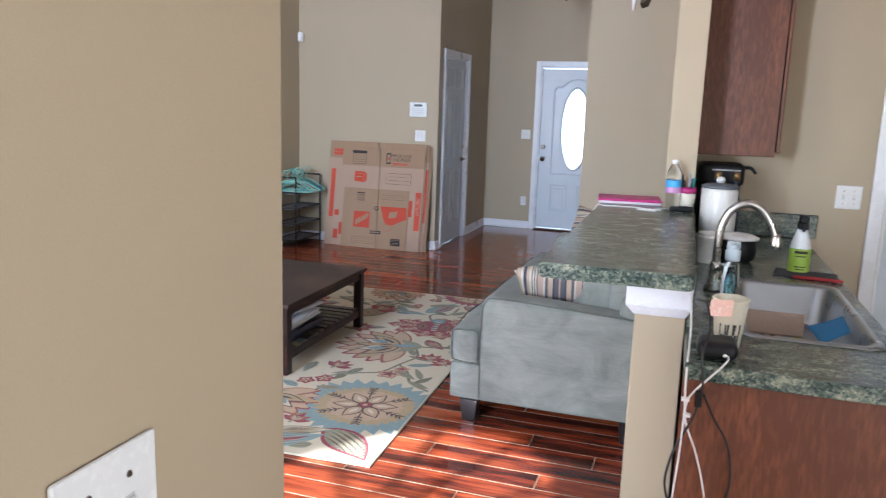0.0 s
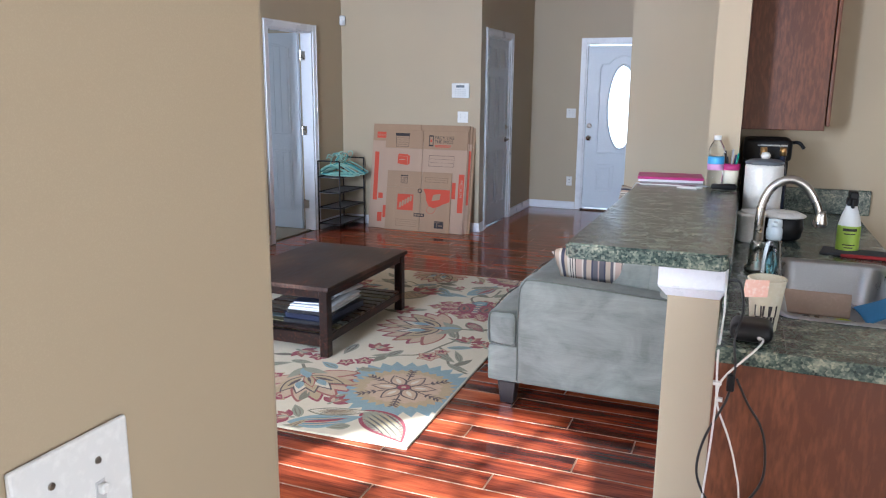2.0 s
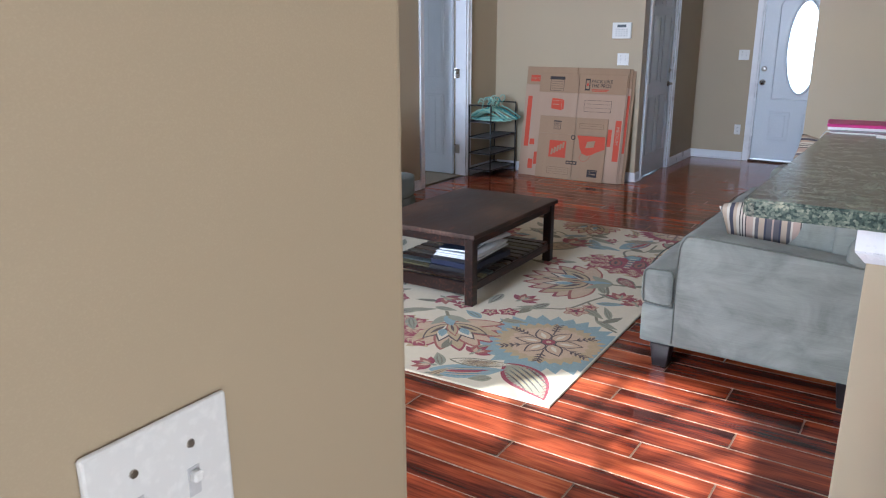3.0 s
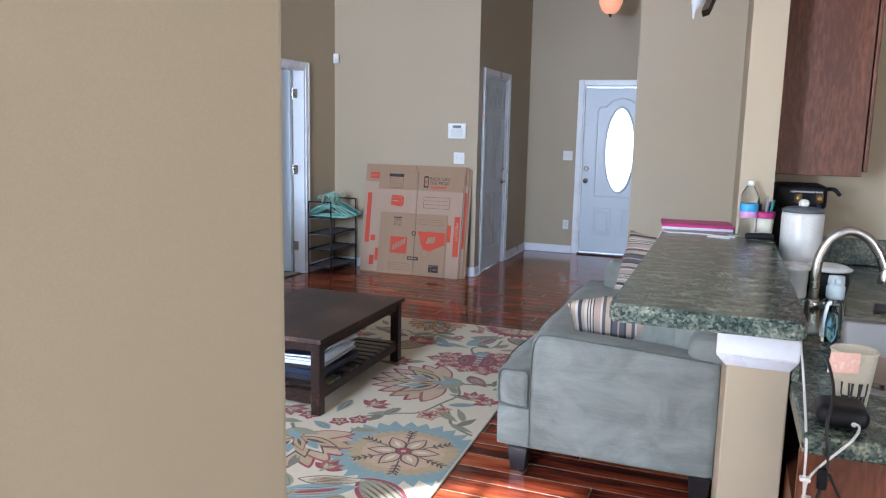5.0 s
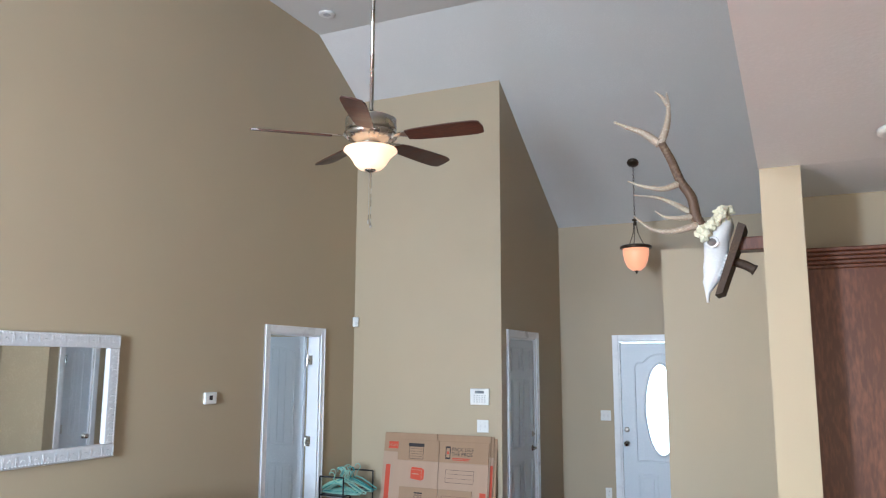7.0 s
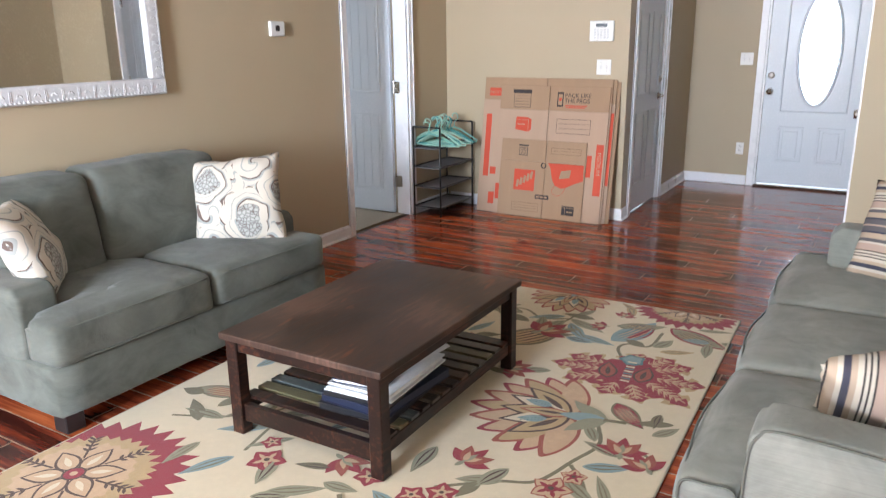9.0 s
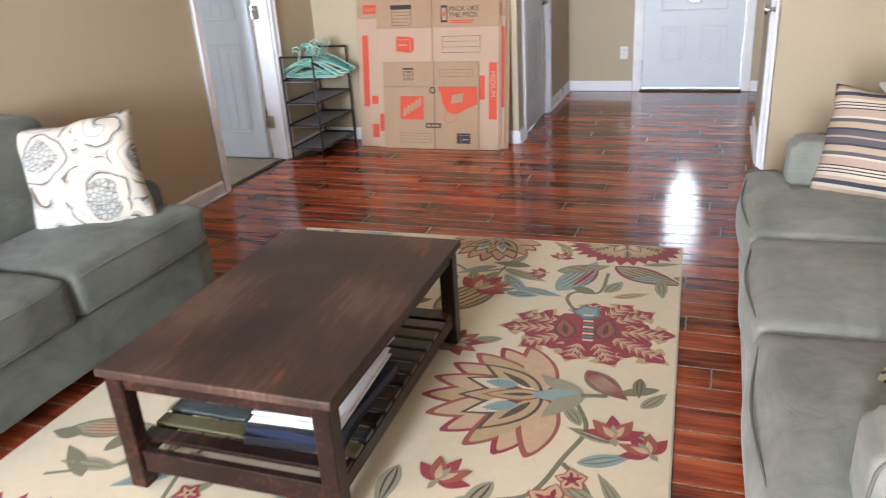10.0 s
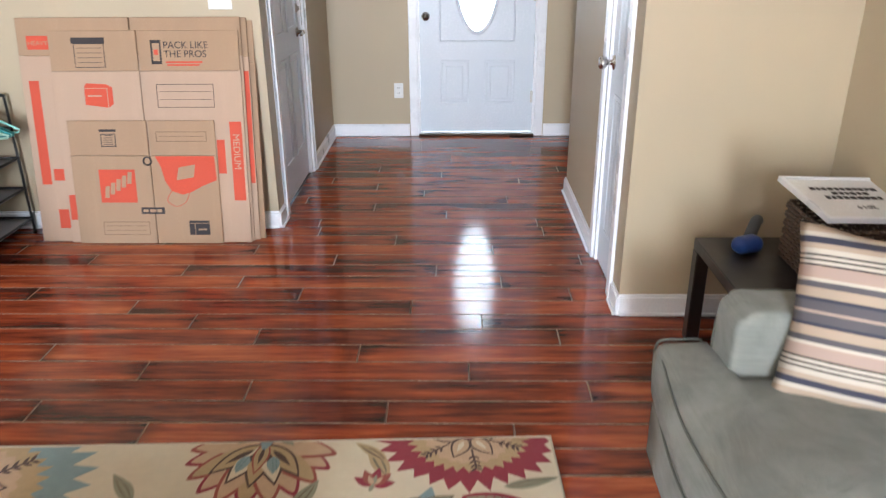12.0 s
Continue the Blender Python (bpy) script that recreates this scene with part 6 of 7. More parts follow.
part("cube_edges", boxes(((0.575, -0.0011, 0.105), (0.68, 0, 0.108)), ((0.603, -0.0011, 0.045), (0.606, 0, 0.105)), ((0.62, -0.0011, 0.07), (0.665, 0, 0.078))), m_card, b)


def shoe_rack():
    r = thing("shoe_rack", (-3.70, 6.19, 0), "black metal four-tier rack with grey fabric shelves", "rack")
    hx, hy, top = 0.128, 0.268, 0.735
    m_shelf = plain("grey_fabric_shelf", (0.3, 0.3, 0.31), 0.6, bump=0.3)
    for sy in (-1, 1):
        for sx in (-1, 1):
            part("post", tube([(sx * hx, sy * hy, 0.0), (sx * hx, sy * hy, top)], 0.0075, 8), m_gunmetal, r, "", True)
        part("top_rail", tube([(-hx, sy * hy, top), (hx, sy * hy, top)], 0.0075, 8), m_gunmetal, r, "", True)
    for z in (0.075, 0.245, 0.41, 0.57):
        for a, b in (((-hx, -hy), (hx, -hy)), ((-hx, hy), (hx, hy)), ((-hx, -hy), (-hx, hy)), ((hx, -hy), (hx, hy))):
            part("rail", tube([(*a, z), (*b, z)], 0.006, 6), m_gunmetal, r, "", True)
        part("shelf", cushion((-hx, -hy, z - 0.012), (hx, hy, z - 0.003), 0.003, (0, 0, -0.004), 6, 0.002), m_shelf, r, "", True)


shoe_rack()


def hanger(at, rz, tilt, colour):
    h = thing("clothes_hanger", at, "mint green plastic clothes hanger on the rack", "hanger", "hangers on the rack")
    pts = [(-0.2, 0, 0.01), (-0.205, 0, 0.022), (-0.06, 0, 0.105), (0, 0, 0.125), (0.06, 0, 0.105), (0.205, 0, 0.022), (0.2, 0, 0.01), (0.1, 0, 0.006), (-0.1, 0, 0.006), (-0.2, 0, 0.01)]
    part("body", tube(pts, 0.0055, 7), colour, h, "", True)
    part("hook", tube(curve([(0, 0, 0.12), (0, 0, 0.165), (0.022, 0, 0.19), (0.03, 0, 0.215), (0.012, 0, 0.238), (-0.016, 0, 0.232), (-0.024, 0, 0.212)], 5), 0.0035, 7), colour, h, "", True)
    h.matrix_basis = pose(*at, tilt, 0, rz)


mints = [plain("mint_plastic_%s" % w, c, 0.35) for w, c in (("pale", (0.42, 0.68, 0.56)), ("bright", (0.25, 0.58, 0.50)), ("teal", (0.06, 0.32, 0.33)))]
for k in range(18):
    hanger((-3.66 + random.uniform(-0.045, 0.055), 5.98 + 0.016 * k, 0.578 + 0.003 * (k % 4)), random.uniform(-16, 16), random.uniform(-8, 34), mints[(0, 1, 0, 2, 0, 1, 0)[k % 7]])


# ---- elk skull on the kitchen wall ----
m_bone = surface("bleached_bone", (0.78, 0.79, 0.8), (0.9, 0.91, 0.92), scale=25, rough=0.7, bump=0.08)
m_antler = surface("antler", (0.11, 0.062, 0.035), (0.36, 0.26, 0.17), scale=9, rough=0.6, bump=0.5, fine=80)
m_tine = surface("pale_antler_tip", (0.4, 0.32, 0.24), (0.68, 0.62, 0.53), scale=14, rough=0.55, bump=0.3)
m_rustic = surface("rustic_brown_wood", (0.06, 0.035, 0.02), (0.13, 0.08, 0.045), scale=12, rough=0.7, bump=0.4)
sk = thing("elk_skull", (0, 3.45, 0), "bleached elk skull with antler on a wooden wall bracket", "skull mount")
part("plaque", slab([(-0.067, 2.075), (-0.035, 2.085), (0.075, 2.38), (0.045, 2.395)], "y", -0.1, 0.1), m_rustic, sk, "dark wooden plaque")
part("bracket", one((0.04, -0.05, 2.275), (0.1615, 0.05, 2.335), 0.006), m_cabinet, sk, "wooden bracket")
part("brace", tube(curve([(0.0, -0.02, 2.235), (0.06, -0.03, 2.21), (0.10, -0.03, 2.185)], 5), [0.02] * 10 + [0.026], 8), m_rustic, sk, "curved brace", True)


def skull_mesh():
    bm = bmesh.new()
    rows_ = ((-0.108, 2.05, 0.006, 0.012), (-0.104, 2.09, 0.012, 0.02), (-0.09, 2.14, 0.032, 0.028), (-0.08, 2.165, 0.041, 0.034), (-0.07, 2.215, 0.049, 0.04), (-0.061, 2.265, 0.052, 0.05),
             (-0.056, 2.32, 0.056, 0.075), (-0.045, 2.36, 0.058, 0.078), (-0.03, 2.40, 0.052, 0.066), (-0.015, 2.43, 0.03, 0.04))
    rings = []
    for x, z, dx, dy in rows_:
        ring = []
        for k in range(14):
            a = math.tau * k / 14
            p = Vector((x + dx * math.cos(a), dy * math.sin(a), z))
            p += 0.008 * noise.noise_vector(p * 22)
            ring.append(bm.verts.new(p))
        rings.append(ring)
    for low, high in zip(rings, rings[1:]):
        for i in range(14):
            bm.faces.new((low[i], low[(i + 1) % 14], high[(i + 1) % 14], high[i]))
    bm.faces.new(rings[0][::-1])
    bm.faces.new(rings[-1])
    return bm


part("skull", skull_mesh(), m_bone, sk, "white bleached skull", True)
# shade inside the eye and nose hollows, put into a dark bone colour
m_hollow = plain("hollow_shade", (0.2, 0.19, 0.175), 0.9)
for s in (-1, 1):
    ring = part("eye_socket", tube(curve([(-0.07 + 0.026 * math.cos(a), s * 0.075, 2.315 + 0.022 * math.sin(a)) for a in [math.tau * k / 8 for k in range(9)]], 2), 0.0065, 6), m_bone, sk, "", True)
    part("socket_hollow", lathe([(0.0, -0.01), (0.012, -0.008), (0.022, 0.0), (0.026, 0.004)], 16), m_hollow, ring, "dark disc for the shade in the eye socket", True).matrix_basis = pose(-0.07, s * 0.074, 2.315, 90 * s, 0, 0)
    for k in range(7):
        z = 2.165 + 0.0145 * k
        x = -0.043 + 0.005 * k
        part("tooth", one((x - 0.008, s * 0.022 - 0.006, z), (x + 0.006, s * 0.022 + 0.006, z + 0.011), 0.003, 1), m_bone, sk)
    part("nasal_opening", cushion((-0.112, s * 0.012 - 0.006, 2.17), (-0.1, s * 0.012 + 0.006, 2.22), 0.005, cuts=4, wobble=0.001), m_hollow, sk, "dark block for the shade in the nasal opening", True)
beam = curve([(-0.11, -0.05, 2.385), (-0.135, -0.055, 2.44), (-0.15, -0.06, 2.53), (-0.195, -0.06, 2.61), (-0.235, -0.06, 2.72), (-0.282, -0.06, 2.82)], 6)
ant = part("antler", tube(beam, [0.026 - 0.008 * k / (len(beam) - 1) for k in range(len(beam))], 10), m_antler, sk, "brown antler beam", True)
for pts, r in (([(-0.282, -0.06, 2.80), (-0.36, -0.06, 2.865), (-0.43, -0.06, 2.90), (-0.492, -0.06, 2.935)], 0.017), ([(-0.278, -0.06, 2.80), (-0.245, -0.06, 2.89), (-0.235, -0.06, 2.97), (-0.24, -0.06, 3.045)], 0.017),
               ([(-0.237, -0.06, 2.985), (-0.265, -0.06, 3.03), (-0.295, -0.06, 3.06)], 0.010), ([(-0.205, -0.06, 2.60), (-0.27, -0.09, 2.575), (-0.35, -0.1, 2.59), (-0.43, -0.1, 2.625)], 0.014),
               ([(-0.16, 0.0, 2.47), (-0.25, 0.06, 2.535), (-0.33, 0.08, 2.575), (-0.435, 0.08, 2.595)], 0.013), ([(-0.15, -0.06, 2.44), (-0.21, -0.08, 2.435), (-0.27, -0.08, 2.445), (-0.312, -0.08, 2.475)], 0.012),
               ([(-0.13, -0.06, 2.40), (-0.22, -0.09, 2.375), (-0.32, -0.1, 2.385), (-0.408, -0.1, 2.455)], 0.015)):
    line = curve(pts, 5)
    part("tine", tube(line, [1.25 * r * (1 - 0.8 * k / (len(line) - 1)) for k in range(len(line))], 8), m_tine, ant, "pale antler tine", True)
gl = thing("flower_garland", (0, 3.45, 0), "cream artificial flowers on the skull", "flowers")
m_petal = surface("cream_petal", (0.78, 0.75, 0.55), (0.86, 0.85, 0.76), scale=30, rough=0.85)
for k in range(40):
    s = k / 39
    c = Vector((-0.115 + 0.115 * s + random.uniform(-0.015, 0.015), random.uniform(-0.095, -0.02), 2.345 + 0.115 * s + random.uniform(-0.02, 0.02)))
    bm = bmesh.new()
    bmesh.ops.create_icosphere(bm, subdivisions=3, radius=random.uniform(0.014, 0.021))
    for v in bm.verts:
        v.co *= 1 + 0.55 * noise.noise(v.co * 90 + Vector((k, 0, 0)))
    bmesh.ops.translate(bm, verts=bm.verts, vec=c)
    part("blossom", bm, m_petal, gl, "", True)


# ---- area rug: cream pile with woven flowers ----
def pile(name, c, k=0.82):
    return surface(name, tone(c, k), tone(c, 1.1), scale=35, rough=1.0, bump=0.6, fine=420, spread=0.2, dist=0.003, sheen=0.15)


PILE = [pile("cream_pile", (0.62, 0.53, 0.37), 0.93), pile("crimson_pile", (0.28, 0.02, 0.035)), pile("tan_pile", (0.47, 0.33, 0.16)), pile("brown_pile", (0.085, 0.045, 0.028)),
        pile("sage_pile", (0.29, 0.275, 0.175)), pile("blue_pile", (0.235, 0.33, 0.33)), pile("blush_pile", (0.55, 0.37, 0.22)), pile("rust_pile", (0.32, 0.075, 0.045)),
        pile("olive_pile", (0.185, 0.16, 0.09)), pile("teal_pile", (0.10, 0.2, 0.21))]
CREAM, RED, TAN, BROWN, SAGE, BLUE, BLUSH, RUST, OLIVE, TEAL = range(10)
rug = thing("area_rug", (0, 0, 0), "cream area rug woven with crimson, sage and blue flowers", "rug")
RUG = [(-2.93, 1.65), (-0.90, 1.735), (-0.99, 4.66), (-2.97, 4.585)]
bm = slab(RUG, "z", 0.0005, 0.0095)
bmesh.ops.bevel(bm, geom=[e for e in bm.edges if e.verts[0].co.z > 0.009 and e.verts[1].co.z > 0.009], offset=0.003, segments=2, affect="EDGES")
part("pile_field", bm, PILE[CREAM], rug)
part("bound_edge", tube([(*p, 0.0055) for p in RUG + RUG[:1]], 0.005, 6), pile("edge_binding", (0.55, 0.47, 0.33)), rug)
LAYER = 0.0097


def inside(p):
    """Keeps a point of the pattern on the rug."""
    s = (p[1] - 1.69) / 2.93
    right, left = -0.906 - 0.088 * s, -2.925 - 0.04 * s
    x = max(left, min(right, p[0]))
    u = (x + 2.93) / 2.03
    return Vector((x, max(1.658 + 0.085 * u, min(4.578 + 0.076 * u, p[1]))))


class Motif:
    """Flat tufts of several colours, each a hair above the one under it."""

    made = 0

    def __init__(self, name, at, size=1.0, turn=0.0):
        self.bm, self.name, self.size = bmesh.new(), name, size
        self.at, self.c, self.s = Vector(at), math.cos(radians(turn)), math.sin(radians(turn))
        self.used, self.count = [], 0
        Motif.made += 1
        self.lift = LAYER + 1.5e-5 * Motif.made

    def spot(self, p):
        x, y = p[0] * self.size, p[1] * self.size
        return inside(self.at + Vector((x * self.c - y * self.s, x * self.s + y * self.c)))

    def patch(self, points, colour, level):
        if colour not in self.used:
            self.used.append(colour)
        self.count += 1
        z = self.lift + 0.0004 * level + 2e-6 * self.count
        pts = []
        for p in points:
            q = self.spot(p)
            if not pts or (q - pts[-1]).length > 0.0004:
                pts.append(q)
        if len(pts) > 2 and (pts[0] - pts[-1]).length < 0.0004:
            pts.pop()
        if len(pts) > 2:
            f = self.bm.faces.new([self.bm.verts.new((*q, z)) for q in pts])
            f.material_index = self.used.index(colour)

    def blade(self, a, angle, length, width, colour, level, teeth=0, bend=0.0, tip=1.0, n=14):
        """A petal or leaf from a point; teeth: notches along its edge; bend: degrees over its length."""
        left, right = [], []
        x, y = a
        for k in range(n + 1):
            s = k / n
            ang = radians(angle + bend * s)
            w = width / 2 * math.sin(math.pi * min(1, s ** 0.8 * 0.97 + 0.02)) ** tip
            if teeth and 0 < k < n:
                w *= 1 + 0.28 * (1 if (k * teeth // n) % 2 else -1)
            nx, ny = -math.sin(ang), math.cos(ang)
            left.append((x + nx * w, y + ny * w))
            right.append((x - nx * w, y - ny * w))
            x, y = x + math.cos(ang) * length / n, y + math.sin(ang) * length / n
        self.patch(left + right[::-1], colour, level)

    def petal(self, a, angle, length, width, edge, fill, level, bend=0.0, core=None, tip=1.0):
        self.blade(a, angle, length, width, edge, level, bend=bend, tip=tip)
        ca, sa = math.cos(radians(angle)), math.sin(radians(angle))
        self.blade((a[0] + 0.055 * length * ca, a[1] + 0.055 * length * sa), angle, length * 0.87, width * 0.78, fill, level + 1, bend=bend * 0.9, tip=tip)
        if core is not None:
            self.blade((a[0] + 0.2 * length * ca, a[1] + 0.2 * length * sa), angle, length * 0.5, width * 0.26, core, level + 2, bend=bend * 0.7)

    def disc(self, at, r, colour, level, teeth=0, deep=0.12, n=36, squash=1.0):
        pts = []
        n = teeth * 2 if teeth else n
        for k in range(n):
            a = math.tau * k / n
            q = r * (1 + (deep * (1 if k % 2 else -1) * (0.7 + 0.5 * noise.noise((k * 1.7, r * 9, 0))) if teeth else 0))
            pts.append((at[0] + q * math.cos(a), at[1] + q * squash * math.sin(a)))
        self.patch(pts, colour, level)

    def stem(self, points, width, colour, level):
        line = [Vector((p[0], p[1])) for p in curve([(x, y, 0) for x, y in points], 6)]
        left, right = [], []
        for k, p in enumerate(line):
            d = (line[min(k + 1, len(line) - 1)] - line[max(k - 1, 0)]).normalized()
            left.append((p.x - d.y * width / 2, p.y + d.x * width / 2))
            right.append((p.x + d.y * width / 2, p.y - d.x * width / 2))
        for k in range(len(line) - 1):
            self.patch([left[k], left[k + 1], right[k + 1], right[k]], colour, level)

    def done(self):
        self.bm.normal_update()
        bmesh.ops.triangulate(self.bm, faces=[f for f in self.bm.faces if len(f.verts) > 4])
        self.bm.normal_update()
        for f in self.bm.faces:
            if f.normal.z < 0:
                f.normal_flip()
        me = bpy.data.meshes.new(self.name)
        self.bm.to_mesh(me)
        self.bm.free()
        for c in self.used:
            me.materials.append(PILE[c])
        o = new(self.name, me)
        o.parent = rug


def medallion(at, size, fringe, turn=0.0):
    m = Motif("medallion", at, size, turn)
    m.disc((0, 0), 1.06, fringe, 0, 30, 0.13, squash=0.9)
    m.disc((0, 0), 0.84, fringe, 1, 26, 0.06, squash=0.9)
    m.disc((0, 0), 0.74, TAN, 2, 34, 0.1, squash=0.92)
    m.disc((0, 0), 0.55, BLUSH, 3, 24, 0.06)
    for k in range(6):
        a = 60 * k + 8
        m.petal((0.07 * math.cos(radians(a)), 0.07 * math.sin(radians(a))), a, 0.42, 0.25, BROWN, BLUSH, 4, core=CREAM)
        b = a + 30
        cx, cy = math.cos(radians(b)), math.sin(radians(b))
        m.stem([(0.28 * cx, 0.28 * cy), (0.5 * cx, 0.5 * cy), (0.66 * cx, 0.66 * cy)], 0.025, BROWN, 4)
        for q in (0.42, 0.5, 0.58, 0.64):
            for s in (-1, 1):
                m.blade((q * cx, q * cy), b + s * 48, 0.1, 0.035, BROWN, 4, n=5)
    m.disc((0, 0), 0.115, BROWN, 6, n=14)
    m.disc((0, 0), 0.095, RED, 7, n=14)
    m.disc((0, 0), 0.04, BLUSH, 8, n=8)
    m.done()


def lotus(at, size, turn):
    m = Motif("lotus_flower", at, size, turn)
    for k in range(-5, 6):
        m.petal((0.08, 0), k * 19, 0.92 - 0.03 * abs(k), 0.33, RUST if k % 2 else RED, BLUSH if k % 3 else TAN, abs(k) % 2, bend=-k * 5, tip=0.7)
    for k in (-2, -1, 0, 1, 2):
        m.petal((0.05, 0), k * 24, 0.66, 0.26, BROWN, CREAM if k % 2 else TAN, 4, bend=-k * 5, core=BROWN)
    for s in (-1, 1):
        m.blade((0.24, s * 0.13), s * 12, 0.27, 0.13, BLUE, 8, n=10)
        for k in range(14):
            m.disc((0.28 + 0.03 * (k % 7), s * (0.145 + 0.009 * (k % 7) + 0.035 * (k // 7 - 0.5))), 0.009, TEAL, 9, n=5)
    m.petal((0.02, 0), 0, 0.5, 0.17, RUST, TAN, 9, core=BROWN)
    for k in (-1, 0, 1):
        m.blade((-0.28, 0), k * 32, 0.45, 0.17, SAGE if k else BLUE, 10, bend=k * 20)
    m.stem([(-0.45, 0.0), (-0.25, 0.0)], 0.05, OLIVE, 10)
    m.done()


def peony(at, size, turn):
    m = Motif("peony", at, size, turn)
    for k, (a, far) in enumerate(((-8, 0.85), (-38, 0.95), (-72, 0.7), (-104, 0.6), (-150, 0.72), (-178, 0.86), (158, 0.74), (52, 0.66), (28, 0.74), (84, 0.5))):
        c, s = math.cos(radians(a)), math.sin(radians(a))
        turn_by = 6 * (-1) ** k
        m.blade((0.18 * c, 0.18 * s), a, far, 0.46, TAN, 0, teeth=7, n=28, bend=turn_by, tip=0.8)
        m.blade((0.18 * c, 0.18 * s), a, far * 0.94, 0.40, RED, 1, teeth=6, n=24, bend=turn_by, tip=0.8)
        steps = max(4, int(far * 8))
        for q in range(steps):
            along = 0.26 + far * 0.72 * q / steps
            for d in (-1, 1):
                reach = 0.2 * math.sin(math.pi * (0.25 + 0.65 * q / steps))
                m.blade((along * c, along * s), a + d * 40, reach, 0.024, BLUSH, 2, n=5)
                m.blade((along * c, along * s), a + d * 24, reach * 0.8, 0.018, BLUSH, 2, n=5)
        m.stem([(0.3 * c, 0.3 * s), ((far + 0.06) * c, (far + 0.06) * s)], 0.022, BLUSH, 3)
    m.disc((0, 0), 0.40, RED, 4, 10, 0.08)
    m.disc((0.0, 0.40), 0.17, TEAL, 4, 5, 0.2)
    m.disc((0.0, 0.40), 0.13, BLUE, 5, 5, 0.2)
    for d, w in ((-0.2, 0.16), (0.2, 0.16)):
        m.petal((d - 0.02, -0.26), 90 - d * 40, 0.5, w * 1.6, BROWN, RUST, 5, core=BROWN)
    for k in range(9):
        m.patch([(-0.05, -0.3 + 0.075 * k), (0.07, -0.31 + 0.075 * k), (0.07, -0.27 + 0.075 * k), (-0.05, -0.26 + 0.075 * k)], (CREAM, TEAL)[k % 2], 7)
    m.done()


def leaf(at, angle, length, width, colour=SAGE, vein=OLIVE, bend=10.0, name="leaf"):
    m = Motif(name, at, length, angle)
    m.blade((0, 0), 0, 1.0, width / length, colour, 0, bend=bend)
    m.blade((0.06, 0), 1, 0.85, width / length * 0.5, vein, 1, bend=bend)
    m.blade((0.08, 0.0), 1, 0.85, width / length * 0.24, colour, 2, bend=bend)
    m.done()


def feather_leaf(at, angle, length, width, edge, fill, vein, bend=20.0):
    m = Motif("broad_leaf", at, length, angle)
    r = width / length
    m.blade((0, 0), 0, 1.0, r, edge, 0, bend=bend)
    m.blade((0.04, 0), 0, 0.92, r * 0.8, fill, 1, bend=bend)
    hue = TAN if fill in (SAGE, BLUSH, CREAM) else BLUSH
    for k in range(9):
        u = -0.32 + 0.08 * k
        m.blade((0.12 + 0.3 * abs(u), u * r * 0.9), 0, 0.74 - 0.5 * abs(u), 0.022, hue if k % 2 else vein, 2, bend=bend, n=8)
    for k in range(13):
        q = 0.1 + 0.065 * k
        wide = 0.42 * r * math.sin(math.pi * min(1, q ** 0.8 * 0.97 + 0.02))
        ang = radians(bend * q)
        x, y = q * math.cos(ang / 2), q * math.sin(ang / 2)
        for d in (-1, 1):
            m.blade((x - d * math.sin(ang) * wide, y + d * math.cos(ang) * wide), bend * q - d * 78, r * 0.12, 0.014, edge, 3, n=3)
    m.done()


def blossom(at, size, turn=0.0, edge=RED, fill=RED, heart=BLUSH):
    m = Motif("small_blossom", at, size, turn)
    for k in range(5):
        m.petal((0, 0), 72 * k, 1.0, 0.85, edge, fill, k % 2, core=heart)
    m.disc((0, 0), 0.3, heart, 5, 8, 0.12)
    m.disc((0, 0), 0.15, BROWN, 6, n=8)
    m.done()


def tulip(at, size, turn):
    m = Motif("tulip", at, size, turn)
    for k in (-2, -1, 0, 1, 2):
        m.blade((0, 0), k * 34, 1.0 - 0.08 * abs(k), 0.42, RED if k % 2 == 0 else RUST, abs(k) % 2, n=8)
    for k in (-1, 0, 1):
        m.blade((0.02, 0), k * 30, 0.55, 0.2, BLUSH if k else SAGE, 3, n=7)
    m.blade((-0.35, 0), 0, 0.45, 0.18, SAGE, 4, n=6)
    m.done()


def vine(points, width=0.016, colour=OLIVE):
    m = Motif("vine", (0, 0))
    m.stem(points, width, colour, 0)
    m.done()


vine([(-1.58, 2.60), (-1.42, 2.73), (-1.30, 2.80), (-1.24, 2.98), (-1.20, 3.13), (-1.26, 3.28)])
vine([(-1.24, 2.95), (-1.16, 2.86), (-1.08, 2.70), (-0.95, 2.62)])
vine([(-1.20, 3.12), (-1.10, 3.16), (-1.0, 3.12)], 0.012)
vine([(-1.34, 3.86), (-1.42, 4.0), (-1.40, 4.08), (-1.30, 4.10), (-1.29, 4.30)])
vine([(-1.76, 4.30), (-1.78, 4.18), (-1.80, 4.10)], 0.012)
vine([(-2.28, 4.18), (-2.05, 4.28), (-1.9, 4.2), (-1.76, 4.26)], 0.014)
vine([(-2.30, 2.45), (-2.34, 2.7), (-2.25, 2.86)], 0.014)
vine([(-2.75, 2.5), (-2.55, 2.6), (-2.4, 2.75), (-2.36, 3.0)], 0.013)
vine([(-1.62, 2.30), (-1.52, 2.38), (-1.5, 2.5)], 0.013)
medallion((-1.18, 2.32), 0.345, BLUE, 4)
medallion((-2.70, 2.04), 0.36, RED, 30)
medallion((-2.76, 4.38), 0.36, BLUE, 0)
medallion((-1.25, 4.66), 0.25, RED, 0)
lotus((-1.35, 3.28), 0.43, 192)
lotus((-1.88, 4.62), 0.30, -92)
lotus((-1.72, 2.28), 0.36, -50)
lotus((-2.10, 1.80), 0.34, 80)
lotus((-2.55, 3.42), 0.36, 20)
peony((-1.30, 3.77), 0.335, 8)
peony((-1.98, 2.02), 0.30, 30)
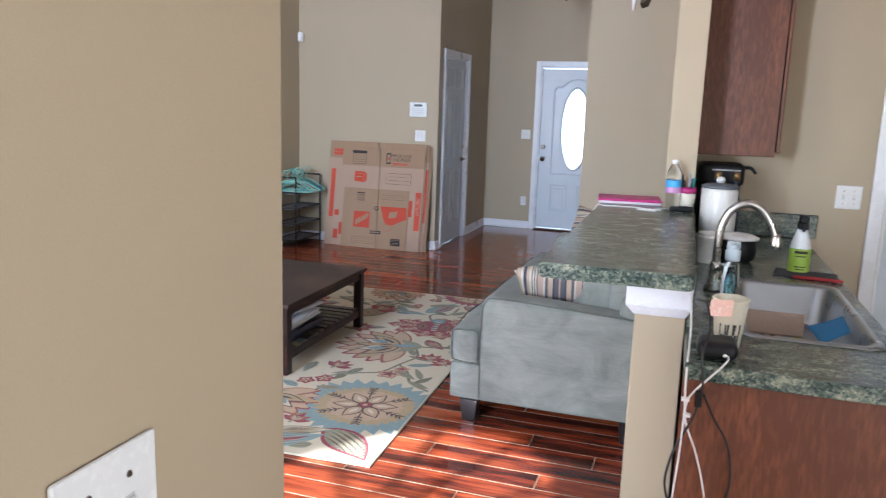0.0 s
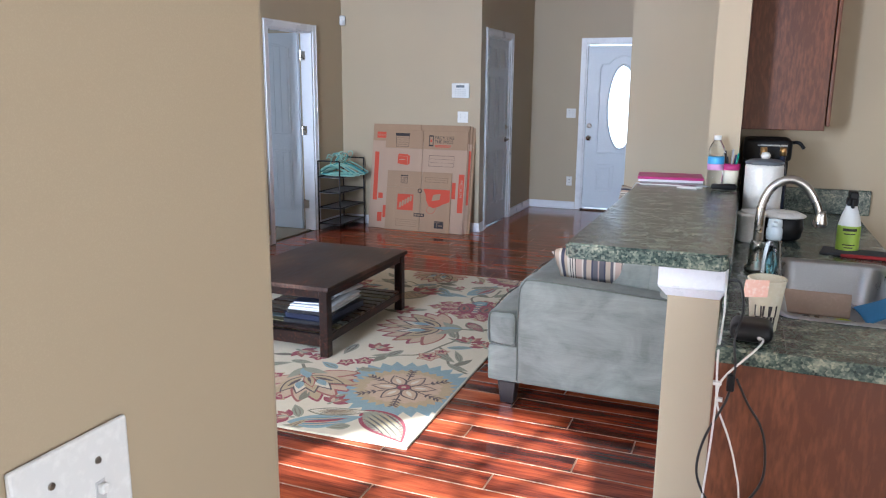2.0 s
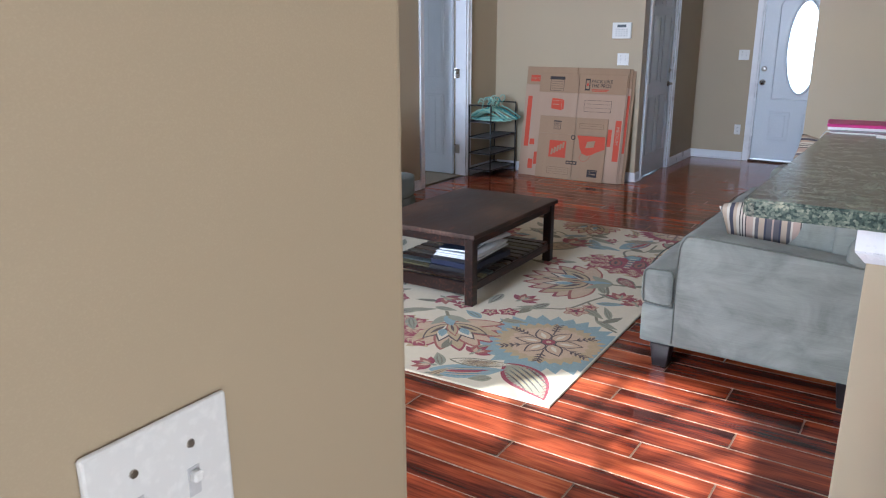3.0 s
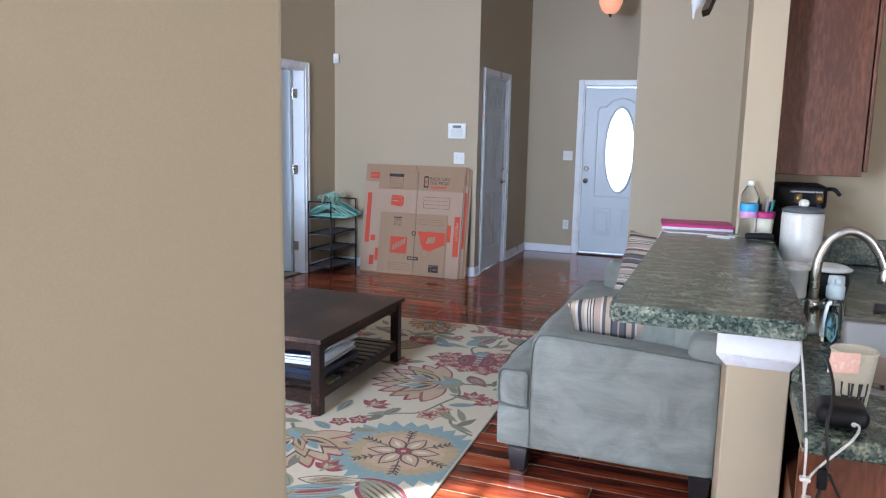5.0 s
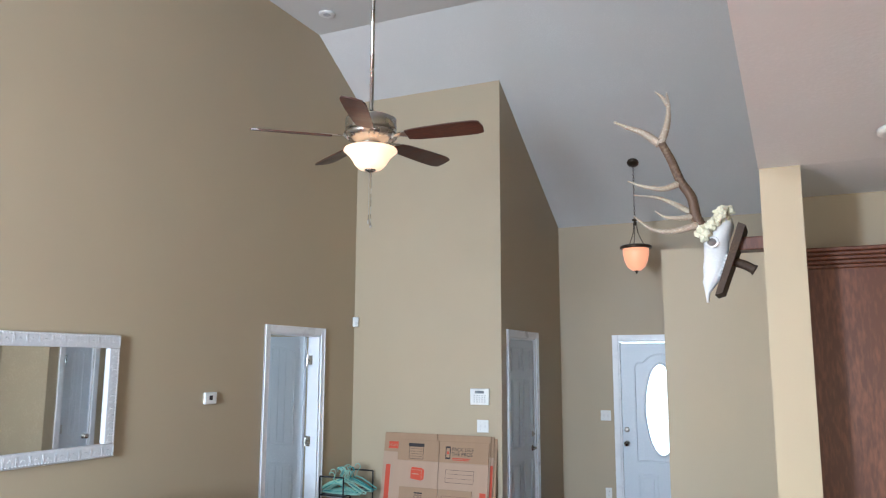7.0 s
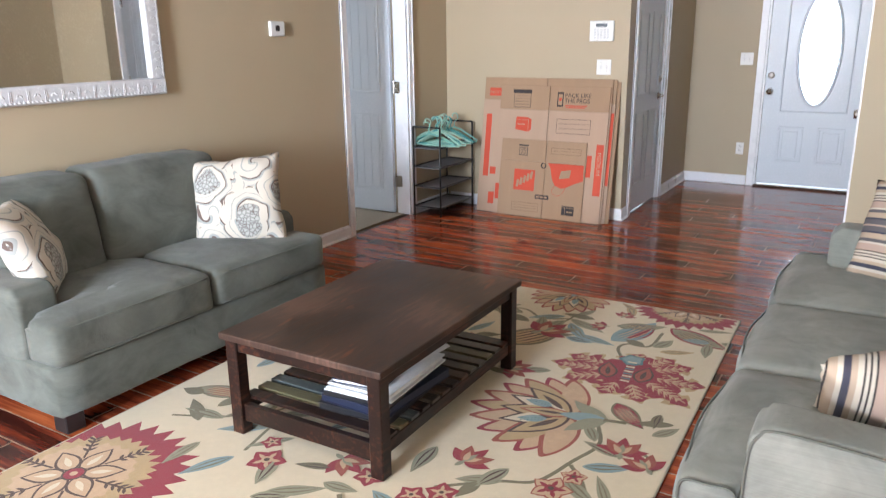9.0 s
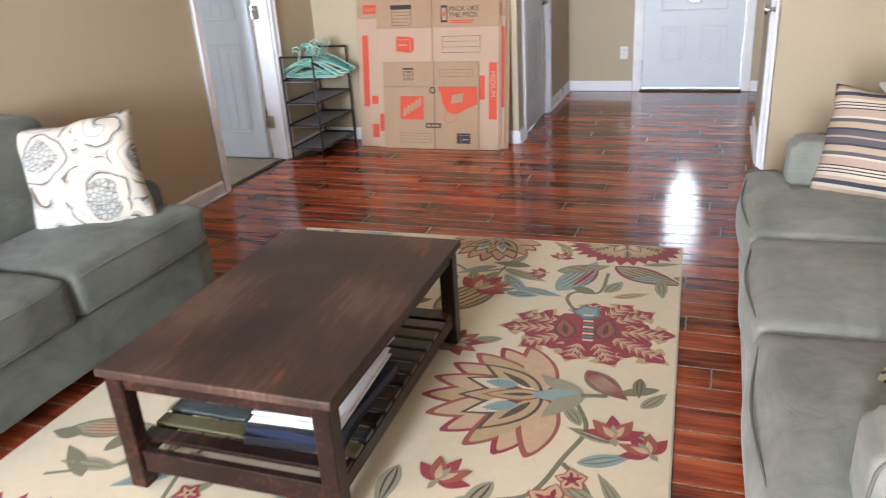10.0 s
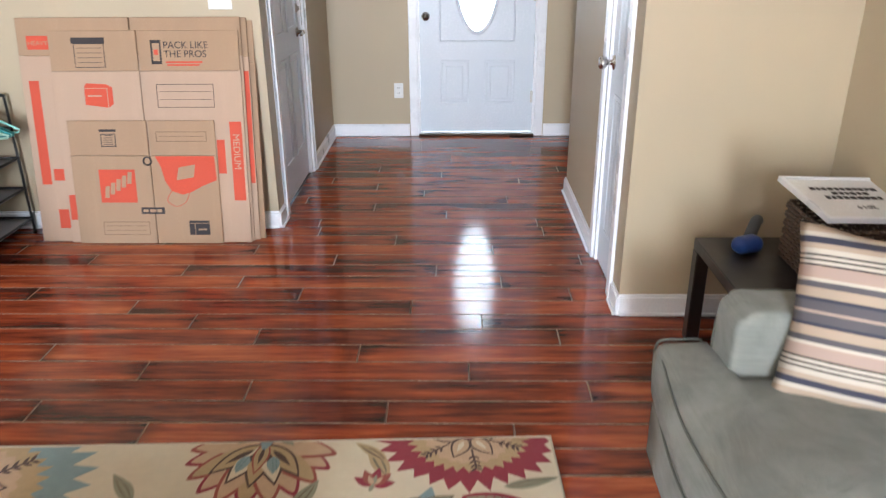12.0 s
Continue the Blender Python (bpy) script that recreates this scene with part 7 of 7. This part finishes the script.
peony((-2.50, 3.95), 0.32, 60)
feather_leaf((-1.27, 4.38), -32, 0.34, 0.15, RED, SAGE, BROWN, 14)
feather_leaf((-1.48, 4.08), 62, 0.36, 0.15, BLUE, BLUE, TEAL, 18)
leaf((-1.43, 4.13), 62, 0.25, 0.09, RED, RED, 18)
feather_leaf((-1.52, 4.28), 18, 0.25, 0.10, OLIVE, SAGE, BROWN, 14)
feather_leaf((-1.24, 2.00), -28, 0.38, 0.19, RED, SAGE, BROWN, -20)
feather_leaf((-1.50, 1.76), 20, 0.34, 0.14, BLUE, BLUE, TEAL, 25)
leaf((-1.45, 1.78), 22, 0.24, 0.085, RED, RED, 22)
feather_leaf((-1.48, 1.90), 12, 0.30, 0.09, OLIVE, CREAM, BROWN, 18)
feather_leaf((-1.25, 3.47), -52, 0.22, 0.10, OLIVE, RED, SAGE, 16)
feather_leaf((-2.85, 2.72), 10, 0.30, 0.11, OLIVE, SAGE, RUST, 12)
feather_leaf((-2.02, 4.22), 175, 0.26, 0.09, OLIVE, SAGE, TAN, -12)
feather_leaf((-2.30, 2.95), 70, 0.28, 0.16, BROWN, BLUSH, RUST, 10)
feather_leaf((-1.95, 3.80), 50, 0.40, 0.20, OLIVE, TAN, BROWN, 20)
for p, ang, l, w, c in (((-1.22, 3.14), 120, 0.15, 0.05, SAGE), ((-1.20, 2.96), 20, 0.17, 0.06, BLUE), ((-1.22, 2.86), -40, 0.18, 0.06, SAGE), ((-1.10, 2.72), -30, 0.16, 0.05, SAGE),
                        ((-1.06, 2.70), 60, 0.15, 0.05, OLIVE), ((-1.40, 2.74), 200, 0.16, 0.06, SAGE), ((-1.46, 2.70), 250, 0.12, 0.05, OLIVE), ((-1.05, 3.28), 50, 0.13, 0.05, SAGE),
                        ((-1.0, 3.40), 200, 0.16, 0.05, OLIVE), ((-1.28, 4.10), 60, 0.14, 0.07, SAGE), ((-1.32, 4.08), 150, 0.13, 0.06, OLIVE), ((-1.24, 4.06), 20, 0.16, 0.05, TAN),
                        ((-1.76, 4.26), -30, 0.24, 0.07, SAGE), ((-1.74, 4.20), -55, 0.24, 0.07, BLUE), ((-1.78, 4.22), -110, 0.2, 0.07, SAGE), ((-1.80, 4.28), 210, 0.2, 0.06, BLUE),
                        ((-1.64, 4.08), -20, 0.2, 0.06, BLUE), ((-1.75, 4.32), 60, 0.14, 0.05, SAGE), ((-2.24, 4.22), 30, 0.2, 0.07, SAGE), ((-2.18, 4.24), -40, 0.22, 0.07, OLIVE),
                        ((-1.15, 4.42), 10, 0.17, 0.04, SAGE), ((-2.34, 2.62), 210, 0.2, 0.06, BLUE), ((-2.30, 2.40), 240, 0.2, 0.06, BLUE), ((-2.55, 2.58), 180, 0.2, 0.06, SAGE),
                        ((-2.62, 2.52), 140, 0.2, 0.06, OLIVE), ((-2.45, 2.66), 90, 0.18, 0.06, SAGE), ((-2.36, 2.74), 20, 0.14, 0.05, SAGE), ((-2.05, 2.30), 30, 0.2, 0.06, SAGE),
                        ((-1.52, 2.46), 10, 0.14, 0.06, SAGE), ((-1.62, 2.42), 150, 0.14, 0.06, BLUE), ((-1.46, 2.02), 60, 0.14, 0.06, SAGE), ((-1.58, 1.98), 100, 0.14, 0.06, OLIVE),
                        ((-1.60, 3.62), 200, 0.16, 0.06, SAGE), ((-1.86, 4.06), 100, 0.18, 0.06, SAGE), ((-1.94, 4.12), 160, 0.2, 0.07, OLIVE), ((-1.84, 3.98), 20, 0.2, 0.06, OLIVE),
                        ((-2.3, 1.74), 30, 0.2, 0.06, SAGE), ((-2.78, 3.0), 80, 0.2, 0.06, BLUE), ((-2.80, 3.3), 110, 0.2, 0.06, SAGE), ((-1.5, 1.72), 5, 0.1, 0.04, SAGE)):
    leaf(p, ang, l, w, c)
scatter = random.Random(21)
for k in range(95):
    p = (scatter.uniform(-2.85, -1.0), scatter.uniform(1.78, 4.55))
    clear_of = ((-1.18, 2.32, 0.36), (-2.70, 2.04, 0.4), (-2.76, 4.38, 0.4), (-1.3, 3.77, 0.36), (-1.55, 3.2, 0.34), (-1.25, 4.66, 0.26), (-1.88, 4.5, 0.26), (-1.6, 2.15, 0.26))
    if all(math.hypot(p[0] - x, p[1] - y) > r for x, y, r in clear_of):
        leaf(p, scatter.uniform(0, 360), scatter.uniform(0.10, 0.19), scatter.uniform(0.04, 0.065), scatter.choice((SAGE, SAGE, OLIVE, BLUE, TAN)), scatter.choice((OLIVE, BROWN)))
for p, s, ang in (((-1.62, 2.52), 0.055, 10), ((-1.54, 2.58), 0.06, 40), ((-1.80, 2.54), 0.06, 0), ((-2.18, 2.44), 0.075, 20), ((-2.25, 2.54), 0.045, 0)):
    blossom(p, s, ang)
blossom((-1.24, 2.78), 0.075, 15, RUST, BLUSH, RED)
blossom((-1.20, 2.88), 0.05, 30, RUST, BLUSH, RED)
for p, s, ang in (((-1.57, 2.78), 0.12, 70), ((-1.11, 3.10), 0.12, 100), ((-1.0, 3.05), 0.11, 130), ((-1.53, 4.42), 0.08, 80), ((-1.57, 4.24), 0.08, 190), ((-1.83, 4.02), 0.17, 60),
                  ((-1.78, 3.55), 0.13, 10), ((-1.42, 2.02), 0.10, 80), ((-1.52, 1.80), 0.10, 190), ((-1.95, 2.58), 0.12, -20), ((-2.05, 3.75), 0.14, 200)):
    tulip(p, s, ang)


# ---- planks of the living room and hall floor ----
PITCH, ROW0 = 0.127, 4.735


def plank_bm(length, width, at=(0, 0)):
    bm = bmesh.new()
    l, w, z, e = length / 2 - 0.0008, width / 2 - 0.0009, 0.0, 0.0026
    top = [bm.verts.new((at[0] + x, at[1] + y, z)) for x, y in ((-l + e, -w + e), (l - e, -w + e), (l - e, w - e), (-l + e, w - e))]
    mid = [bm.verts.new((at[0] + x, at[1] + y, z - 0.0019)) for x, y in ((-l, -w), (l, -w), (l, w), (-l, w))]
    low = [bm.verts.new((at[0] + x, at[1] + y, -0.0115)) for x, y in ((-l, -w), (l, -w), (l, w), (-l, w))]
    bm.faces.new(top)
    for a, b in ((mid, top), (low, mid)):
        for i in range(4):
            bm.faces.new((a[i], a[(i + 1) % 4], b[(i + 1) % 4], b[i])).material_index = 1
    return bm


shared = {}
floor_near = tagged(new("floor_planks"), "glossy dark cherry plank floor with bevelled joints", "floor", kind="structure")
rest = bmesh.new()
rng = random.Random(7)
joint = 0.46
row = math.ceil((BACK - ROW0) / PITCH)
while ROW0 + row * PITCH < FRONT - 0.06:
    y = ROW0 + (row + 0.5) * PITCH
    near = 1.0 < y < 7.6
    joint = (joint + rng.choice((0.3, 0.42, 0.5))) % 1.2
    x_lo, x_hi = (WEST - 0.01 if y < 6.55 else -2.26), (EAST if y < 1.0 or y > 7.1 else 0.34 if y < 5.5 else -0.5)
    x = x_lo - joint
    while x < x_hi:
        a, b = max(x, x_lo), min(x + 1.2, x_hi)
        if b - a > 0.05:
            if near:
                key = round((b - a) * 50)
                if key not in shared:
                    bm = plank_bm(key / 50, PITCH)
                    me = bpy.data.meshes.new("plank")
                    bmesh.ops.recalc_face_normals(bm, faces=bm.faces)
                    bm.to_mesh(me)
                    bm.free()
                    me.materials.append(m_plank)
                    me.materials.append(m_joint)
                    shared[key] = me
                o = new("plank", shared[key])
                o.parent = floor_near
                o.location = ((a + b) / 2, y, 0)
            else:
                l, w = (b - a) / 2 - 0.0006, PITCH / 2 - 0.0004
                cx = (a + b) / 2
                v = [rest.verts.new((cx + sx * l, y + sy * w, z)) for z in (0.0, -0.0115) for sx, sy in ((-1, -1), (1, -1), (1, 1), (-1, 1))]
                rest.faces.new(v[:4])
                for i in range(4):
                    j = (i + 1) % 4
                    rest.faces.new((v[j], v[i], v[4 + i], v[4 + j]))
        x += 1.2
    row += 1
part("plank_rest", rest, m_plank, floor_near, "", False, "stuff")
